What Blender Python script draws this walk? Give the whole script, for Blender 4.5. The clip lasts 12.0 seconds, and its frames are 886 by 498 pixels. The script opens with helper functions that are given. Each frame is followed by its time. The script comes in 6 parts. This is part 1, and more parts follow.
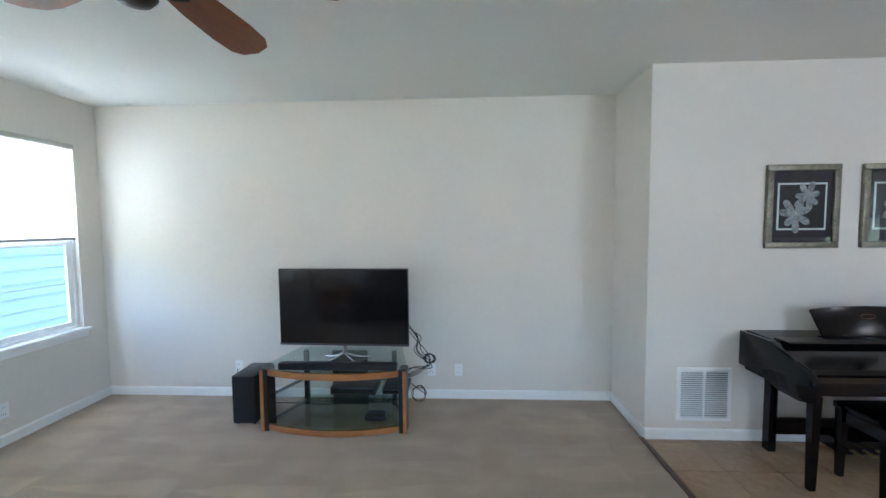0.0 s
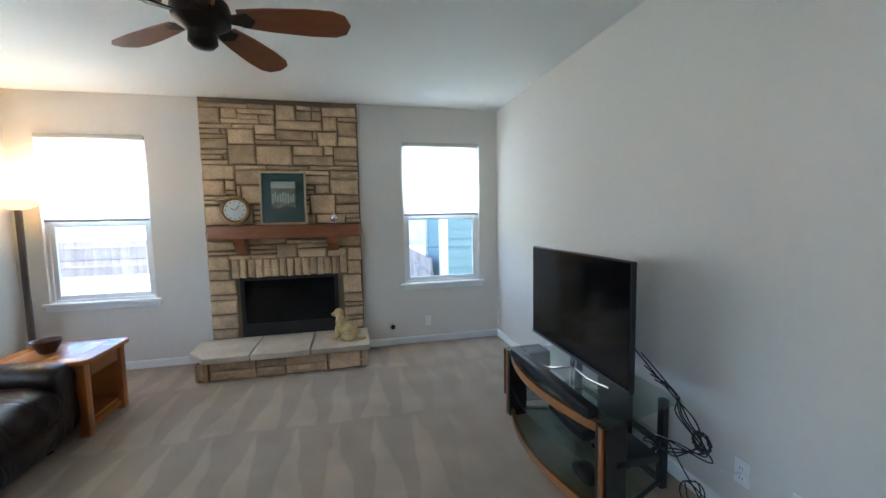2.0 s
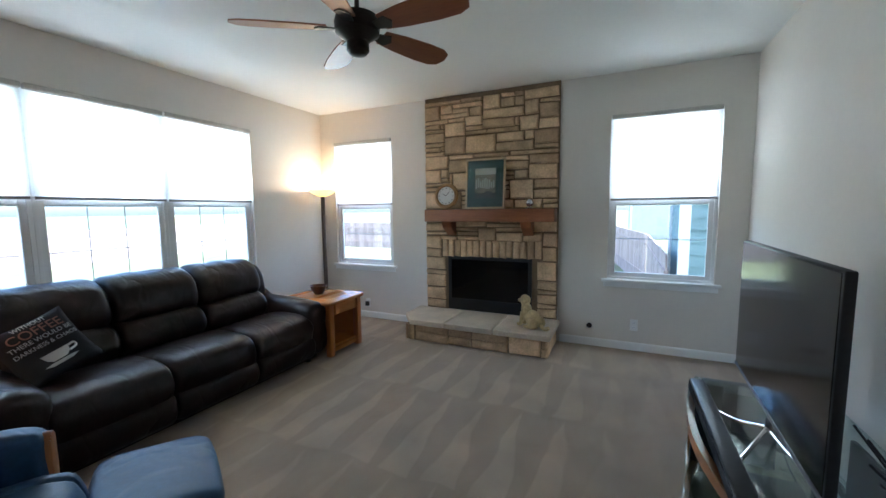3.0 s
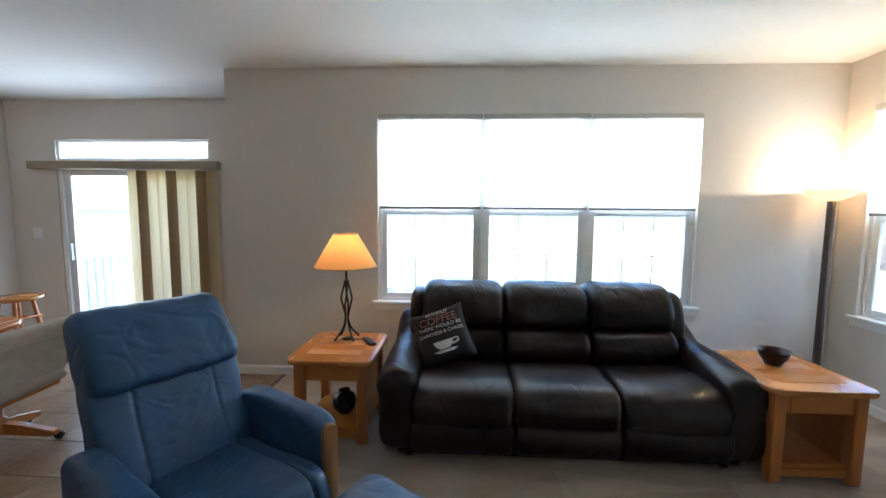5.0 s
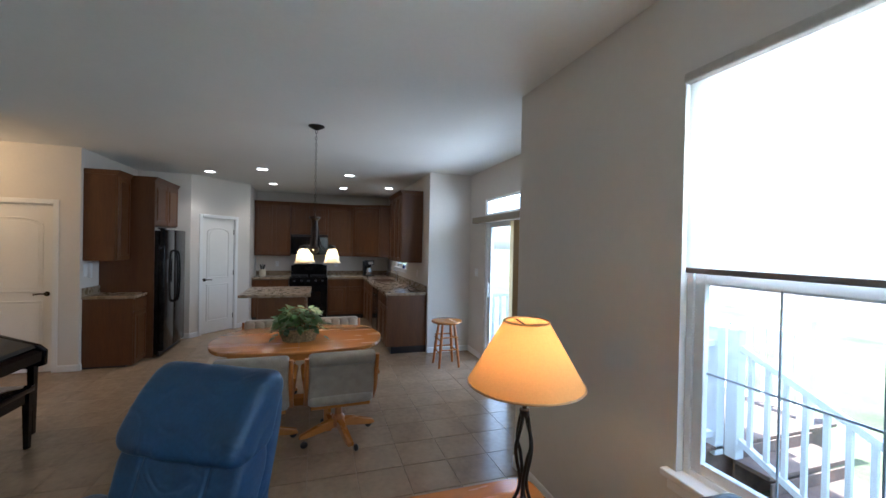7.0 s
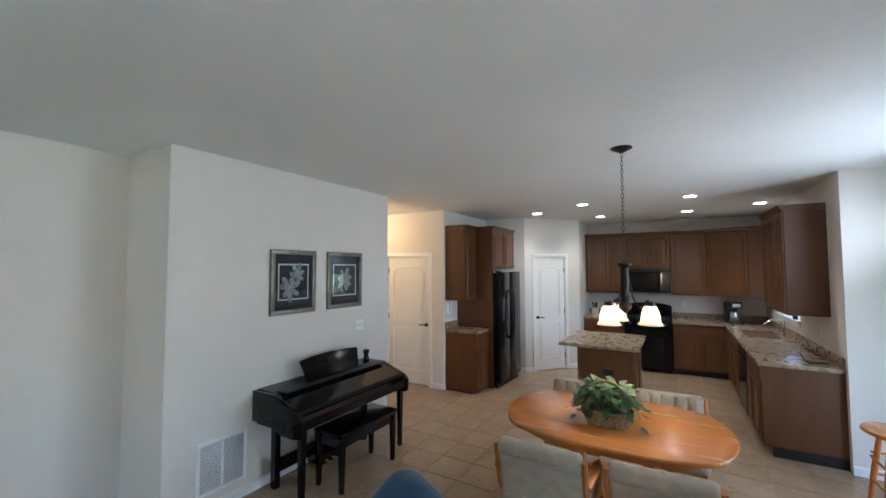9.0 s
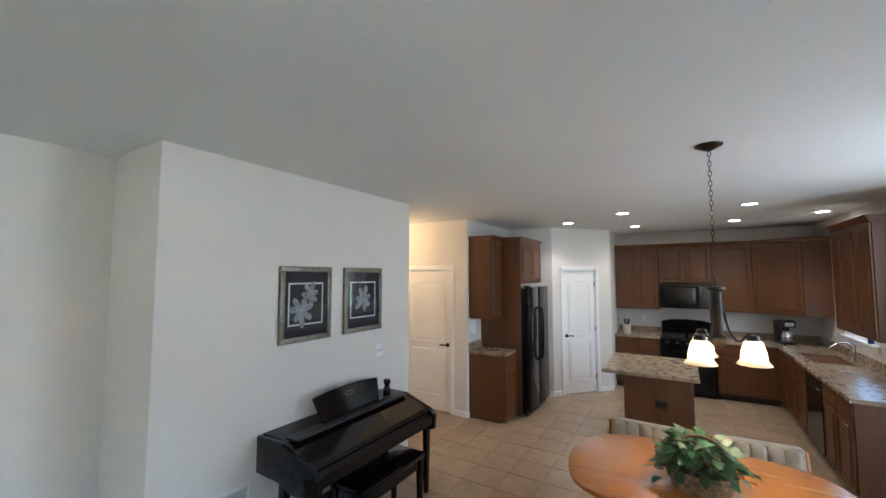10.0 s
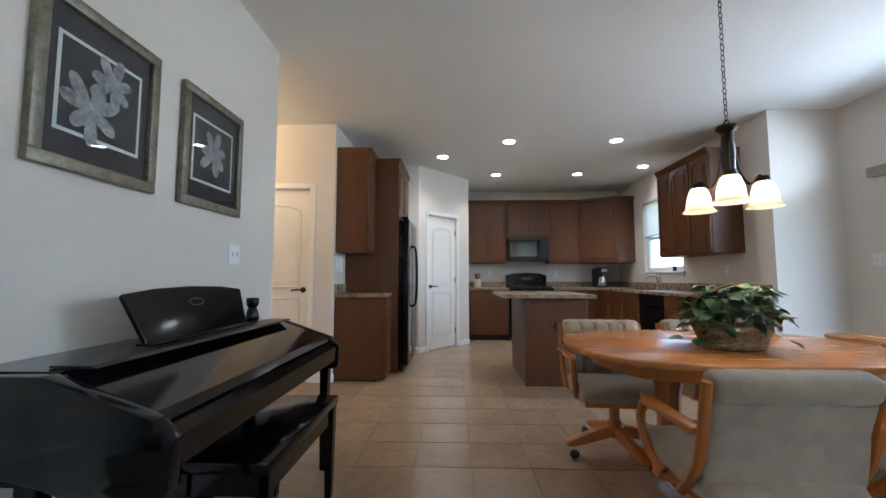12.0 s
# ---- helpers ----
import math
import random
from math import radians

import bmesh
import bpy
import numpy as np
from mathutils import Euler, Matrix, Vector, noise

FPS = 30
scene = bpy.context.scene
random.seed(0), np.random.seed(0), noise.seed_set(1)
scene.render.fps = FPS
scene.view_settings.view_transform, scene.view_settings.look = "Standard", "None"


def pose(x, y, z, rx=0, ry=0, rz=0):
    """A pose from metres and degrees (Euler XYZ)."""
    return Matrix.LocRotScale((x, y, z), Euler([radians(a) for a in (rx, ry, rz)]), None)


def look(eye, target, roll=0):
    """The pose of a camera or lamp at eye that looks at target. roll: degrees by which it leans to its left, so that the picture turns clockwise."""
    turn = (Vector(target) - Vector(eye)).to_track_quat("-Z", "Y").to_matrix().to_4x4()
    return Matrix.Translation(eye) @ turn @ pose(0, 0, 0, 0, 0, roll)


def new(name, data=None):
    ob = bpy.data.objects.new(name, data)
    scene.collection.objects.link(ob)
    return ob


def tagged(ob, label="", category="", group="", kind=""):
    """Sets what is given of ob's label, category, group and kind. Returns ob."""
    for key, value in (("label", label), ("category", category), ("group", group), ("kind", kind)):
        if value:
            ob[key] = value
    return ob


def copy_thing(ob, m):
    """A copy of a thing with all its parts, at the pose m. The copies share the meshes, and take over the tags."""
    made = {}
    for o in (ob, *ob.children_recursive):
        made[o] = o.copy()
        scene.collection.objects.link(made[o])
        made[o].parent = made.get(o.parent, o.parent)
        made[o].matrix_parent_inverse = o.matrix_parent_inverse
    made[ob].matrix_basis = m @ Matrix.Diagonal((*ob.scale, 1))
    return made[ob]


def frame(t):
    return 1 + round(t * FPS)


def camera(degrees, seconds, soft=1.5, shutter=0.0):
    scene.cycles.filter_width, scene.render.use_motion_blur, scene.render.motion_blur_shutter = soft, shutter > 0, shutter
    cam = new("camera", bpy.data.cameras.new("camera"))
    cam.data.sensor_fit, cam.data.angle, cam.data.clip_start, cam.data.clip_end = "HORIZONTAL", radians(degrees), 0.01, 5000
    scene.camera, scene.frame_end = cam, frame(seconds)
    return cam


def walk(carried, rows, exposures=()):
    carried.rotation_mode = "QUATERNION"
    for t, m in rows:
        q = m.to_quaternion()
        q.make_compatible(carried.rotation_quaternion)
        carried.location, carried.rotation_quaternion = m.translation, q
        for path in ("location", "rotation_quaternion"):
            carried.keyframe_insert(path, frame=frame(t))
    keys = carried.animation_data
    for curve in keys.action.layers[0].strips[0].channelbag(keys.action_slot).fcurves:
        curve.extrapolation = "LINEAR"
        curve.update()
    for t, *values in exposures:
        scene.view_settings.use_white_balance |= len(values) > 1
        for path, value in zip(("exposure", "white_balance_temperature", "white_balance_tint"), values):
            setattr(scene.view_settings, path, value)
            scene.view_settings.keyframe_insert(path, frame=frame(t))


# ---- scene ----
cam = camera(97.4, 12.0)
PATH = [
    (0, (0.693, 1.042, 1.609), (0.598, 3.036, 1.488), -0.5),
    (0.5, (1.104, 1.4, 1.563), (0.432, 3.281, 1.464), -0.6),
    (1, (1.457, 1.819, 1.558), (0.237, 3.399, 1.434), -0.7),
    (1.5, (1.699, 2.313, 1.539), (0.031, 3.406, 1.387), -0.8),
    (2, (1.775, 2.847, 1.492), (-0.165, 3.301, 1.326), -1.1),
    (2.5, (1.717, 3.277, 1.455), (-0.263, 3.055, 1.276), -0.9),
    (3, (1.554, 3.575, 1.431), (-0.251, 2.737, 1.233), -0.6),
    (5, (0.407, 3.172, 1.492), (0.506, 1.183, 1.315), 0.5),
    (5.5, (0.174, 2.797, 1.553), (0.855, 0.923, 1.398), 1.4),
    (6, (0.015, 2.313, 1.585), (1.219, 0.72, 1.471), 1.2),
    (6.5, (-0.094, 1.733, 1.585), (1.541, 0.583, 1.533), 1.5),
    (7, (-0.065, 1.177, 1.626), (1.838, 0.56, 1.611), 1.2),
    (7.5, (0.071, 0.756, 1.661), (2.071, 0.702, 1.668), 0.3),
    (9.5, (0.87, 1.044, 1.913), (2.538, 2.143, 2.018), 0.0),
    (10, (1.006, 1.367, 1.945), (2.708, 2.409, 2.081), 0.0),
    (10.5, (1.156, 1.747, 1.823), (2.946, 2.627, 1.966), 0.0),
    (11, (1.336, 2.08, 1.582), (3.218, 2.739, 1.728), 0.1),
    (11.5, (1.556, 2.397, 1.299), (3.515, 2.775, 1.449), 0.1),
    (12, (1.771, 2.647, 1.071), (3.764, 2.711, 1.222), 0.0),
]
EXPOSURES = [(0, 3.62, 5200, 10), (0.5, 3.48, 5200, 10), (1, 3.32, 5210, 10), (1.5, 3.3, 5220, 10), (2, 3.12, 5210, 10), (2.5, 2.9, 5200, 10), (3, 2.8, 5200, 10), (5, 3.05, 5380, 10), (6.5, 2.84, 5420, 10), (7.5, 2.72, 4950, 10), (9.5, 3.5, 5330, 10), (10.5, 3.42, 5330, 10), (11.5, 3.4, 5330, 10), (12, 3.42, 5250, 10)]
walk(cam, [(t, look(eye, target, roll)) for t, eye, target, roll in PATH], exposures=EXPOSURES)


# world, sun and daylight
world = bpy.data.worlds.new("world")
scene.world = world
world.use_nodes = True
sky = world.node_tree.nodes.new("ShaderNodeTexSky")
sky.sky_type = "NISHITA"
sky.sun_disc = False
sky.sun_elevation, sky.sun_rotation = radians(62), radians(4)
sky.dust_density = 2.5
world.node_tree.links.new(sky.outputs[0], world.node_tree.nodes["Background"].inputs[0])
world.node_tree.nodes["Background"].inputs[1].default_value = 0.15
sun = new("sun", bpy.data.lights.new("sun", "SUN"))
sun.data.energy, sun.data.angle, sun.data.color = 4.0, radians(0.5), (1.0, 0.95, 0.88)
sun.matrix_world = look((0.5, 7.4, 14), (0, 0, 0))


def lamp(name, at, watts, colour, radius=0.04, spot=0):
    data = bpy.data.lights.new(name, "SPOT" if spot else "POINT")
    data.energy, data.color, data.shadow_soft_size = watts, colour, radius
    if spot:
        data.spot_size, data.spot_blend = radians(spot), 0.6
    ob = new(name, data)
    ob.location = at
    return ob


def window_light(at, size, to, watts):
    """Daylight that falls through a shaded upper window."""
    data = bpy.data.lights.new("window_daylight", "AREA")
    data.shape, data.size, data.size_y, data.energy, data.color = "RECTANGLE", size[0], size[1], watts, (0.93, 0.97, 1.0)
    new("window_daylight", data).matrix_world = look(at, to)


window_light((-2.90, 3.88, 1.93), (0.84, 0.70), (0, 3.88, 1.93), 6)
window_light((-2.90, 0.39, 1.93), (0.84, 0.70), (0, 0.39, 1.93), 6)
window_light((-0.215, -0.44, 1.93), (2.65, 0.70), (-0.165, 3, 1.93), 18)
window_light((4.60, -1.30, 1.05), (0.85, 1.7), (4.3, 3, 1.7), 2.4)
window_light((4.14, -1.27, 2.185), (1.7, 0.16), (4.14, 3, 2.185), 4)


# materials
def material(name, colour, rough=0.6, metal=0.0, vary=0.06, scale=4.0, fine=60.0, bump=0.0, bump_scale=200.0, stretch=(1, 1, 1), second=None, island=0.0,
             sheen=0.0, coat=0.0, clear=0.0, glow=0.0, glow_colour=None, wear_range=0.06, specular=0.5):
    """A surface with broad and fine variation of its colour, and relief."""
    m = bpy.data.materials.new(name)
    m.use_nodes = True
    t, shader = m.node_tree, m.node_tree.nodes["Principled BSDF"]
    node, link = t.nodes.new, t.links.new
    where = node("ShaderNodeTexCoord")
    turn = node("ShaderNodeMapping")
    turn.inputs["Scale"].default_value = stretch
    link(where.outputs["Object"], turn.inputs[0])
    if island:
        info, shift = node("ShaderNodeObjectInfo"), node("ShaderNodeMath")
        shift.operation, shift.inputs[1].default_value = "MULTIPLY", 37.0
        link(info.outputs["Random"], shift.inputs[0])
        link(shift.outputs[0], turn.inputs["Location"])
    broad, grain = node("ShaderNodeTexNoise"), node("ShaderNodeTexNoise")
    broad.inputs["Scale"].default_value, grain.inputs["Scale"].default_value = scale, fine
    broad.inputs["Detail"].default_value = 4
    link(turn.outputs[0], broad.inputs["Vector"])
    link(turn.outputs[0], grain.inputs["Vector"])
    both = node("ShaderNodeMix")
    both.inputs[0].default_value = 0.4
    link(broad.outputs[0], both.inputs[2])
    link(grain.outputs[0], both.inputs[3])
    ramp = node("ShaderNodeValToRGB")
    dark = second or [c * (1 - 2.2 * vary) for c in colour]
    light = [min(1, c * (1 + 1.2 * vary)) for c in colour]
    ramp.color_ramp.elements[0].position, ramp.color_ramp.elements[1].position = 0.32, 0.68
    ramp.color_ramp.elements[0].color, ramp.color_ramp.elements[1].color = (*dark, 1), (*light, 1)
    link(both.outputs[0], ramp.inputs[0])
    last = ramp.outputs[0]
    if island:
        hue = node("ShaderNodeHueSaturation")
        spread = node("ShaderNodeMapRange")
        spread.inputs[3].default_value, spread.inputs[4].default_value = 1 - island, 1 + island
        link(info.outputs["Random"], spread.inputs[0])
        link(spread.outputs[0], hue.inputs["Value"])
        link(last, hue.inputs["Color"])
        last = hue.outputs[0]
    link(last, shader.inputs["Base Color"])
    shader.inputs["Metallic"].default_value = metal
    wear = node("ShaderNodeMapRange")
    wear.inputs[3].default_value, wear.inputs[4].default_value = max(0, rough - wear_range), min(1, rough + wear_range)
    link(broad.outputs[0], wear.inputs[0])
    link(wear.outputs[0], shader.inputs["Roughness"])
    shader.inputs["Specular IOR Level"].default_value = specular
    shader.inputs["Sheen Weight"].default_value = sheen
    shader.inputs["Coat Weight"].default_value = coat
    shader.inputs["Coat Roughness"].default_value = 0.12
    shader.inputs["Transmission Weight"].default_value = clear
    if glow:
        shader.inputs["Emission Strength"].default_value = glow
        shader.inputs["Emission Color"].default_value = (*(glow_colour or colour), 1)
    if bump:
        rough_noise, relief = node("ShaderNodeTexNoise"), node("ShaderNodeBump")
        rough_noise.inputs["Scale"].default_value = bump_scale
        relief.inputs["Strength"].default_value, relief.inputs["Distance"].default_value = bump, 0.004
        link(turn.outputs[0], rough_noise.inputs["Vector"])
        link(rough_noise.outputs[0], relief.inputs["Height"])
        link(relief.outputs[0], shader.inputs["Normal"])
    return m


def wrinkled(m, scale, depth, stretch=(1, 1, 1)):
    """Adds the creases of used leather: bent narrow folds over the fine grain."""
    t = m.node_tree
    node, link = t.nodes.new, t.links.new
    where, turn, fold, off, size, relief = node("ShaderNodeTexCoord"), node("ShaderNodeMapping"), node("ShaderNodeTexNoise"), node("ShaderNodeMath"), node("ShaderNodeMath"), node("ShaderNodeBump")
    turn.inputs["Scale"].default_value = stretch
    link(where.outputs["Object"], turn.inputs[0])
    link(turn.outputs[0], fold.inputs["Vector"])
    fold.inputs["Scale"].default_value, fold.inputs["Detail"].default_value, fold.inputs["Distortion"].default_value = scale, 2.0, 0.8
    off.operation, off.inputs[1].default_value = "SUBTRACT", 0.5
    size.operation = "ABSOLUTE"
    crest = node("ShaderNodeMapRange")
    crest.inputs[1].default_value, crest.inputs[2].default_value = 0.0, 0.12
    crest.interpolation_type = "SMOOTHSTEP"
    link(fold.outputs[0], off.inputs[0])
    link(off.outputs[0], size.inputs[0])
    link(size.outputs[0], crest.inputs[0])
    link(crest.outputs[0], relief.inputs["Height"])
    relief.inputs["Strength"].default_value, relief.inputs["Distance"].default_value = 1.0, depth
    shader = t.nodes["Principled BSDF"]
    if shader.inputs["Normal"].is_linked:
        link(shader.inputs["Normal"].links[0].from_socket, relief.inputs["Normal"])
    link(relief.outputs[0], shader.inputs["Normal"])
    return m


def wood(name, light, dark, rough=0.35, scale=1.0, along="x", coat=0.2, island=0.0):
    s = {"x": (0.12, 1, 1), "y": (1, 0.12, 1), "z": (1, 1, 0.12)}[along]
    return material(name, light, rough, second=dark, scale=9 * scale, fine=70 * scale, stretch=s, bump=0.06, bump_scale=60, coat=coat, island=island)


def sheet(name, colour, through_part=0.5, rough=0.8):
    """Cloth or paper that lets light through."""
    m = bpy.data.materials.new(name)
    m.use_nodes = True
    t = m.node_tree
    node, link = t.nodes.new, t.links.new
    weave = node("ShaderNodeTexNoise")
    weave.inputs["Scale"].default_value = 120
    tone = node("ShaderNodeValToRGB")
    tone.color_ramp.elements[0].color, tone.color_ramp.elements[1].color = (*[c * 0.88 for c in colour], 1), (*colour, 1)
    where = node("ShaderNodeTexCoord")
    link(where.outputs["Object"], weave.inputs["Vector"])
    link(weave.outputs[0], tone.inputs[0])
    a, b, mix = node("ShaderNodeBsdfDiffuse"), node("ShaderNodeBsdfTranslucent"), node("ShaderNodeMixShader")
    mix.inputs[0].default_value = through_part
    link(tone.outputs[0], a.inputs[0])
    link(tone.outputs[0], b.inputs[0])
    link(a.outputs[0], mix.inputs[1])
    link(b.outputs[0], mix.inputs[2])
    link(mix.outputs[0], t.nodes["Material Output"].inputs[0])
    return m


def clear_glass(name, tint=(0.97, 1.0, 0.99), gloss=0.08):
    m = bpy.data.materials.new(name)
    m.use_nodes = True
    t = m.node_tree
    node, link = t.nodes.new, t.links.new
    a, b, mix, face = node("ShaderNodeBsdfTransparent"), node("ShaderNodeBsdfGlossy"), node("ShaderNodeMixShader"), node("ShaderNodeLayerWeight")
    steep, edge = node("ShaderNodeMath"), node("ShaderNodeMapRange")
    a.inputs[0].default_value = (*tint, 1)
    b.inputs["Roughness"].default_value = 0.01
    face.inputs[0].default_value = 0.5
    steep.operation, steep.inputs[1].default_value = "POWER", 4.0
    edge.inputs[3].default_value, edge.inputs[4].default_value = gloss / 2, 0.7
    link(face.outputs["Facing"], steep.inputs[0])
    link(steep.outputs[0], edge.inputs[0])
    link(edge.outputs[0], mix.inputs[0])
    link(a.outputs[0], mix.inputs[1])
    link(b.outputs[0], mix.inputs[2])
    link(mix.outputs[0], t.nodes["Material Output"].inputs[0])
    return m


WALL = material("wall_paint", (0.68, 0.64, 0.585), 0.75, vary=0.015, scale=1.5, fine=30, bump=0.12, bump_scale=260)
CEIL = material("ceiling_paint", (0.78, 0.78, 0.755), 0.85, vary=0.015, scale=1.2, fine=40, bump=0.2, bump_scale=180)
TRIM = material("white_trim", (0.80, 0.80, 0.79), 0.4, vary=0.01)
VINYL = material("white_vinyl", (0.82, 0.83, 0.84), 0.35, vary=0.01)
GLASS = clear_glass("window_glass")
SHADE = sheet("roller_shade", (0.86, 0.84, 0.80), 0.6)
OAK = wood("honey_oak", (0.49, 0.19, 0.039), (0.43, 0.16, 0.032), 0.26)
OAK_Y = wood("honey_oak_y", (0.49, 0.19, 0.039), (0.43, 0.16, 0.032), 0.26, along="y")
CHERRY = wood("cherry_cabinet", (0.112, 0.04, 0.0075), (0.07, 0.023, 0.0045), 0.42, along="z", coat=0.08)
CHERRY_SIDE = wood("cherry_panel", (0.106, 0.037, 0.008), (0.072, 0.024, 0.005), 0.48, along="z", coat=0.03)
MANTEL = wood("mantel_wood", (0.27, 0.10, 0.035), (0.17, 0.055, 0.02), 0.5, along="y")
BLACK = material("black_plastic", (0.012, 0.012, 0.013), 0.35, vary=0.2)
GLOSSBLACK = material("piano_black", (0.004, 0.004, 0.005), 0.10, vary=0.2, specular=0.36)
IRON = material("dark_bronze", (0.035, 0.026, 0.02), 0.4, metal=0.7, vary=0.15)
CHROME = material("chrome", (0.75, 0.75, 0.76), 0.15, metal=1.0, vary=0.02)
CARPET = material("carpet", (0.355, 0.27, 0.188), 0.95, vary=0.12, scale=3, fine=240, bump=0.9, bump_scale=320, sheen=0.3)


def raked(m):
    """Vacuum strokes in the pile: rows of long triangles, in which the nap lies the other way."""
    t = m.node_tree
    node, link = t.nodes.new, t.links.new
    where, wob, add, split = node("ShaderNodeTexCoord"), node("ShaderNodeTexNoise"), node("ShaderNodeMixRGB"), node("ShaderNodeSeparateXYZ")
    wob.inputs["Scale"].default_value = 1.7
    add.blend_type, add.inputs[0].default_value = "ADD", 0.2
    link(where.outputs["Object"], wob.inputs["Vector"])
    link(where.outputs["Object"], add.inputs[1])
    link(wob.outputs["Color"], add.inputs[2])
    link(add.outputs[0], split.inputs[0])

    def calc(kind, a, b):
        n = node("ShaderNodeMath")
        n.operation = kind
        for k, v in enumerate((a, b)):
            if isinstance(v, float):
                n.inputs[k].default_value = v
            elif v is not None:
                link(v, n.inputs[k])
        return n.outputs[0]

    along = calc("FRACT", calc("DIVIDE", calc("ADD", split.outputs[0], 20.0), 0.95), None)
    across = calc("MULTIPLY", calc("ABSOLUTE", calc("SUBTRACT", calc("FRACT", calc("DIVIDE", calc("ADD", split.outputs[1], 20.0), 0.27), None), 0.5), None), 2.0)
    edge = node("ShaderNodeMapRange")
    edge.inputs[1].default_value, edge.inputs[2].default_value = -0.028, 0.028
    edge.inputs[3].default_value, edge.inputs[4].default_value = 0.94, 1.18
    link(calc("SUBTRACT", calc("MULTIPLY", along, 0.75), across), edge.inputs[0])
    old = t.nodes["Principled BSDF"].inputs["Base Color"].links[0].from_socket
    tone = node("ShaderNodeHueSaturation")
    patch, keep, blend = node("ShaderNodeTexNoise"), node("ShaderNodeMapRange"), node("ShaderNodeMix")
    patch.inputs["Scale"].default_value = 0.8
    keep.inputs[1].default_value, keep.inputs[2].default_value = 0.40, 0.58
    link(where.outputs["Object"], patch.inputs["Vector"])
    link(patch.outputs[0], keep.inputs[0])
    fresh = node("ShaderNodeMapRange")
    fresh.inputs[1].default_value, fresh.inputs[2].default_value = 0.9, -0.3
    link(split.outputs[0], fresh.inputs[0])
    south = node("ShaderNodeMapRange")
    south.inputs[1].default_value, south.inputs[2].default_value = 3.75, 3.3
    link(split.outputs[1], south.inputs[0])
    swept = calc("MULTIPLY", calc("MULTIPLY", fresh.outputs[0], south.outputs[0]), 0.9)
    link(calc("MAXIMUM", calc("MULTIPLY", keep.outputs[0], 0.5), swept), blend.inputs[0])
    blend.inputs[2].default_value = 1.0
    link(edge.outputs[0], blend.inputs[3])
    link(blend.outputs[0], tone.inputs["Value"])
    link(old, tone.inputs["Color"])
    link(tone.outputs[0], t.nodes["Principled BSDF"].inputs["Base Color"])


raked(CARPET)
TILE = material("floor_tile", (0.37, 0.265, 0.17), 0.22, vary=0.10, scale=4.0, fine=22, bump=0.03, bump_scale=30, island=0.04, wear_range=0.015)
GROUT = material("grout", (0.34, 0.255, 0.17), 0.9, vary=0.1)
GRANITE = material("granite", (0.32, 0.235, 0.15), 0.28, second=(0.17, 0.125, 0.08), scale=14, fine=70, coat=0.12)


# helpers for meshes
def mesh_of(name, bm, mat, smooth=False):
    bmesh.ops.recalc_face_normals(bm, faces=bm.faces)
    me = bpy.data.meshes.new(name)
    bm.to_mesh(me)
    bm.free()
    if mat:
        me.materials.append(mat)
    if smooth:
        for p in me.polygons:
            p.use_smooth = True
        me.set_sharp_from_angle(angle=radians(42))
    return me


def part(name, bm, mat, parent=None, label="", at=None, smooth=False):
    """One mesh object, as a part of parent or a thing by itself."""
    ob = new(name, mesh_of(name, bm, mat, smooth))
    if parent:
        ob.parent = parent
    if at is not None:
        ob.matrix_basis = at
    return tagged(ob, label)


def thing(name, label, category, at=None, group="", kind=""):
    ob = new(name)
    ob.empty_display_size = 0.1
    if at is not None:
        ob.matrix_basis = at
    return tagged(ob, label, category, group, kind)


def box(lo, hi, bevel=0.0, seg=2, bm=None, m=None):
    """A box between two corners, with rounded edges."""
    one = bmesh.new()
    size = [b - a for a, b in zip(lo, hi)]
    mid = [(a + b) / 2 for a, b in zip(lo, hi)]
    bmesh.ops.create_cube(one, size=1, matrix=Matrix.Translation(mid) @ Matrix.Diagonal((*size, 1)))
    if bevel:
        bmesh.ops.bevel(one, geom=one.edges[:], offset=min(bevel, 0.45 * min(abs(s) for s in size)), segments=seg, profile=0.5, affect="EDGES")
    return joined(bm, one, m)


def joined(bm, one, m=None):
    if m is not None:
        bmesh.ops.transform(one, matrix=m, verts=one.verts)
    if bm is None:
        return one
    me = bpy.data.meshes.new("tmp")
    one.to_mesh(me)
    one.free()
    bm.from_mesh(me)
    bpy.data.meshes.remove(me)
    return bm


def lathe(profile, seg=32, bm=None, m=None, cap=True):
    """A turned shape from (radius, height) pairs about z."""
    one = bmesh.new()
    rings = []
    for r, z in profile:
        rings.append([one.verts.new((r * math.cos(2 * math.pi * k / seg), r * math.sin(2 * math.pi * k / seg), z)) for k in range(seg)])
    for a, b in zip(rings, rings[1:]):
        for k in range(seg):
            one.faces.new((a[k], a[(k + 1) % seg], b[(k + 1) % seg], b[k]))
    if cap:
        if profile[0][0] > 1e-4:
            one.faces.new(rings[0][::-1])
        if profile[-1][0] > 1e-4:
            one.faces.new(rings[-1])
    bmesh.ops.remove_doubles(one, verts=one.verts, dist=1e-5)
    return joined(bm, one, m)


def prism(outline, depth, bm=None, m=None, bevel=0.0, seg=2):
    """An outline in x and y, drawn out along z."""
    one = bmesh.new()
    f = one.faces.new([one.verts.new((x, y, 0)) for x, y in outline])
    more = bmesh.ops.extrude_face_region(one, geom=[f])
    bmesh.ops.translate(one, vec=(0, 0, depth), verts=[v for v in more["geom"] if isinstance(v, bmesh.types.BMVert)])
    if bevel:
        bmesh.ops.bevel(one, geom=one.edges[:], offset=bevel, segments=seg, profile=0.5, affect="EDGES")
    return joined(bm, one, m)


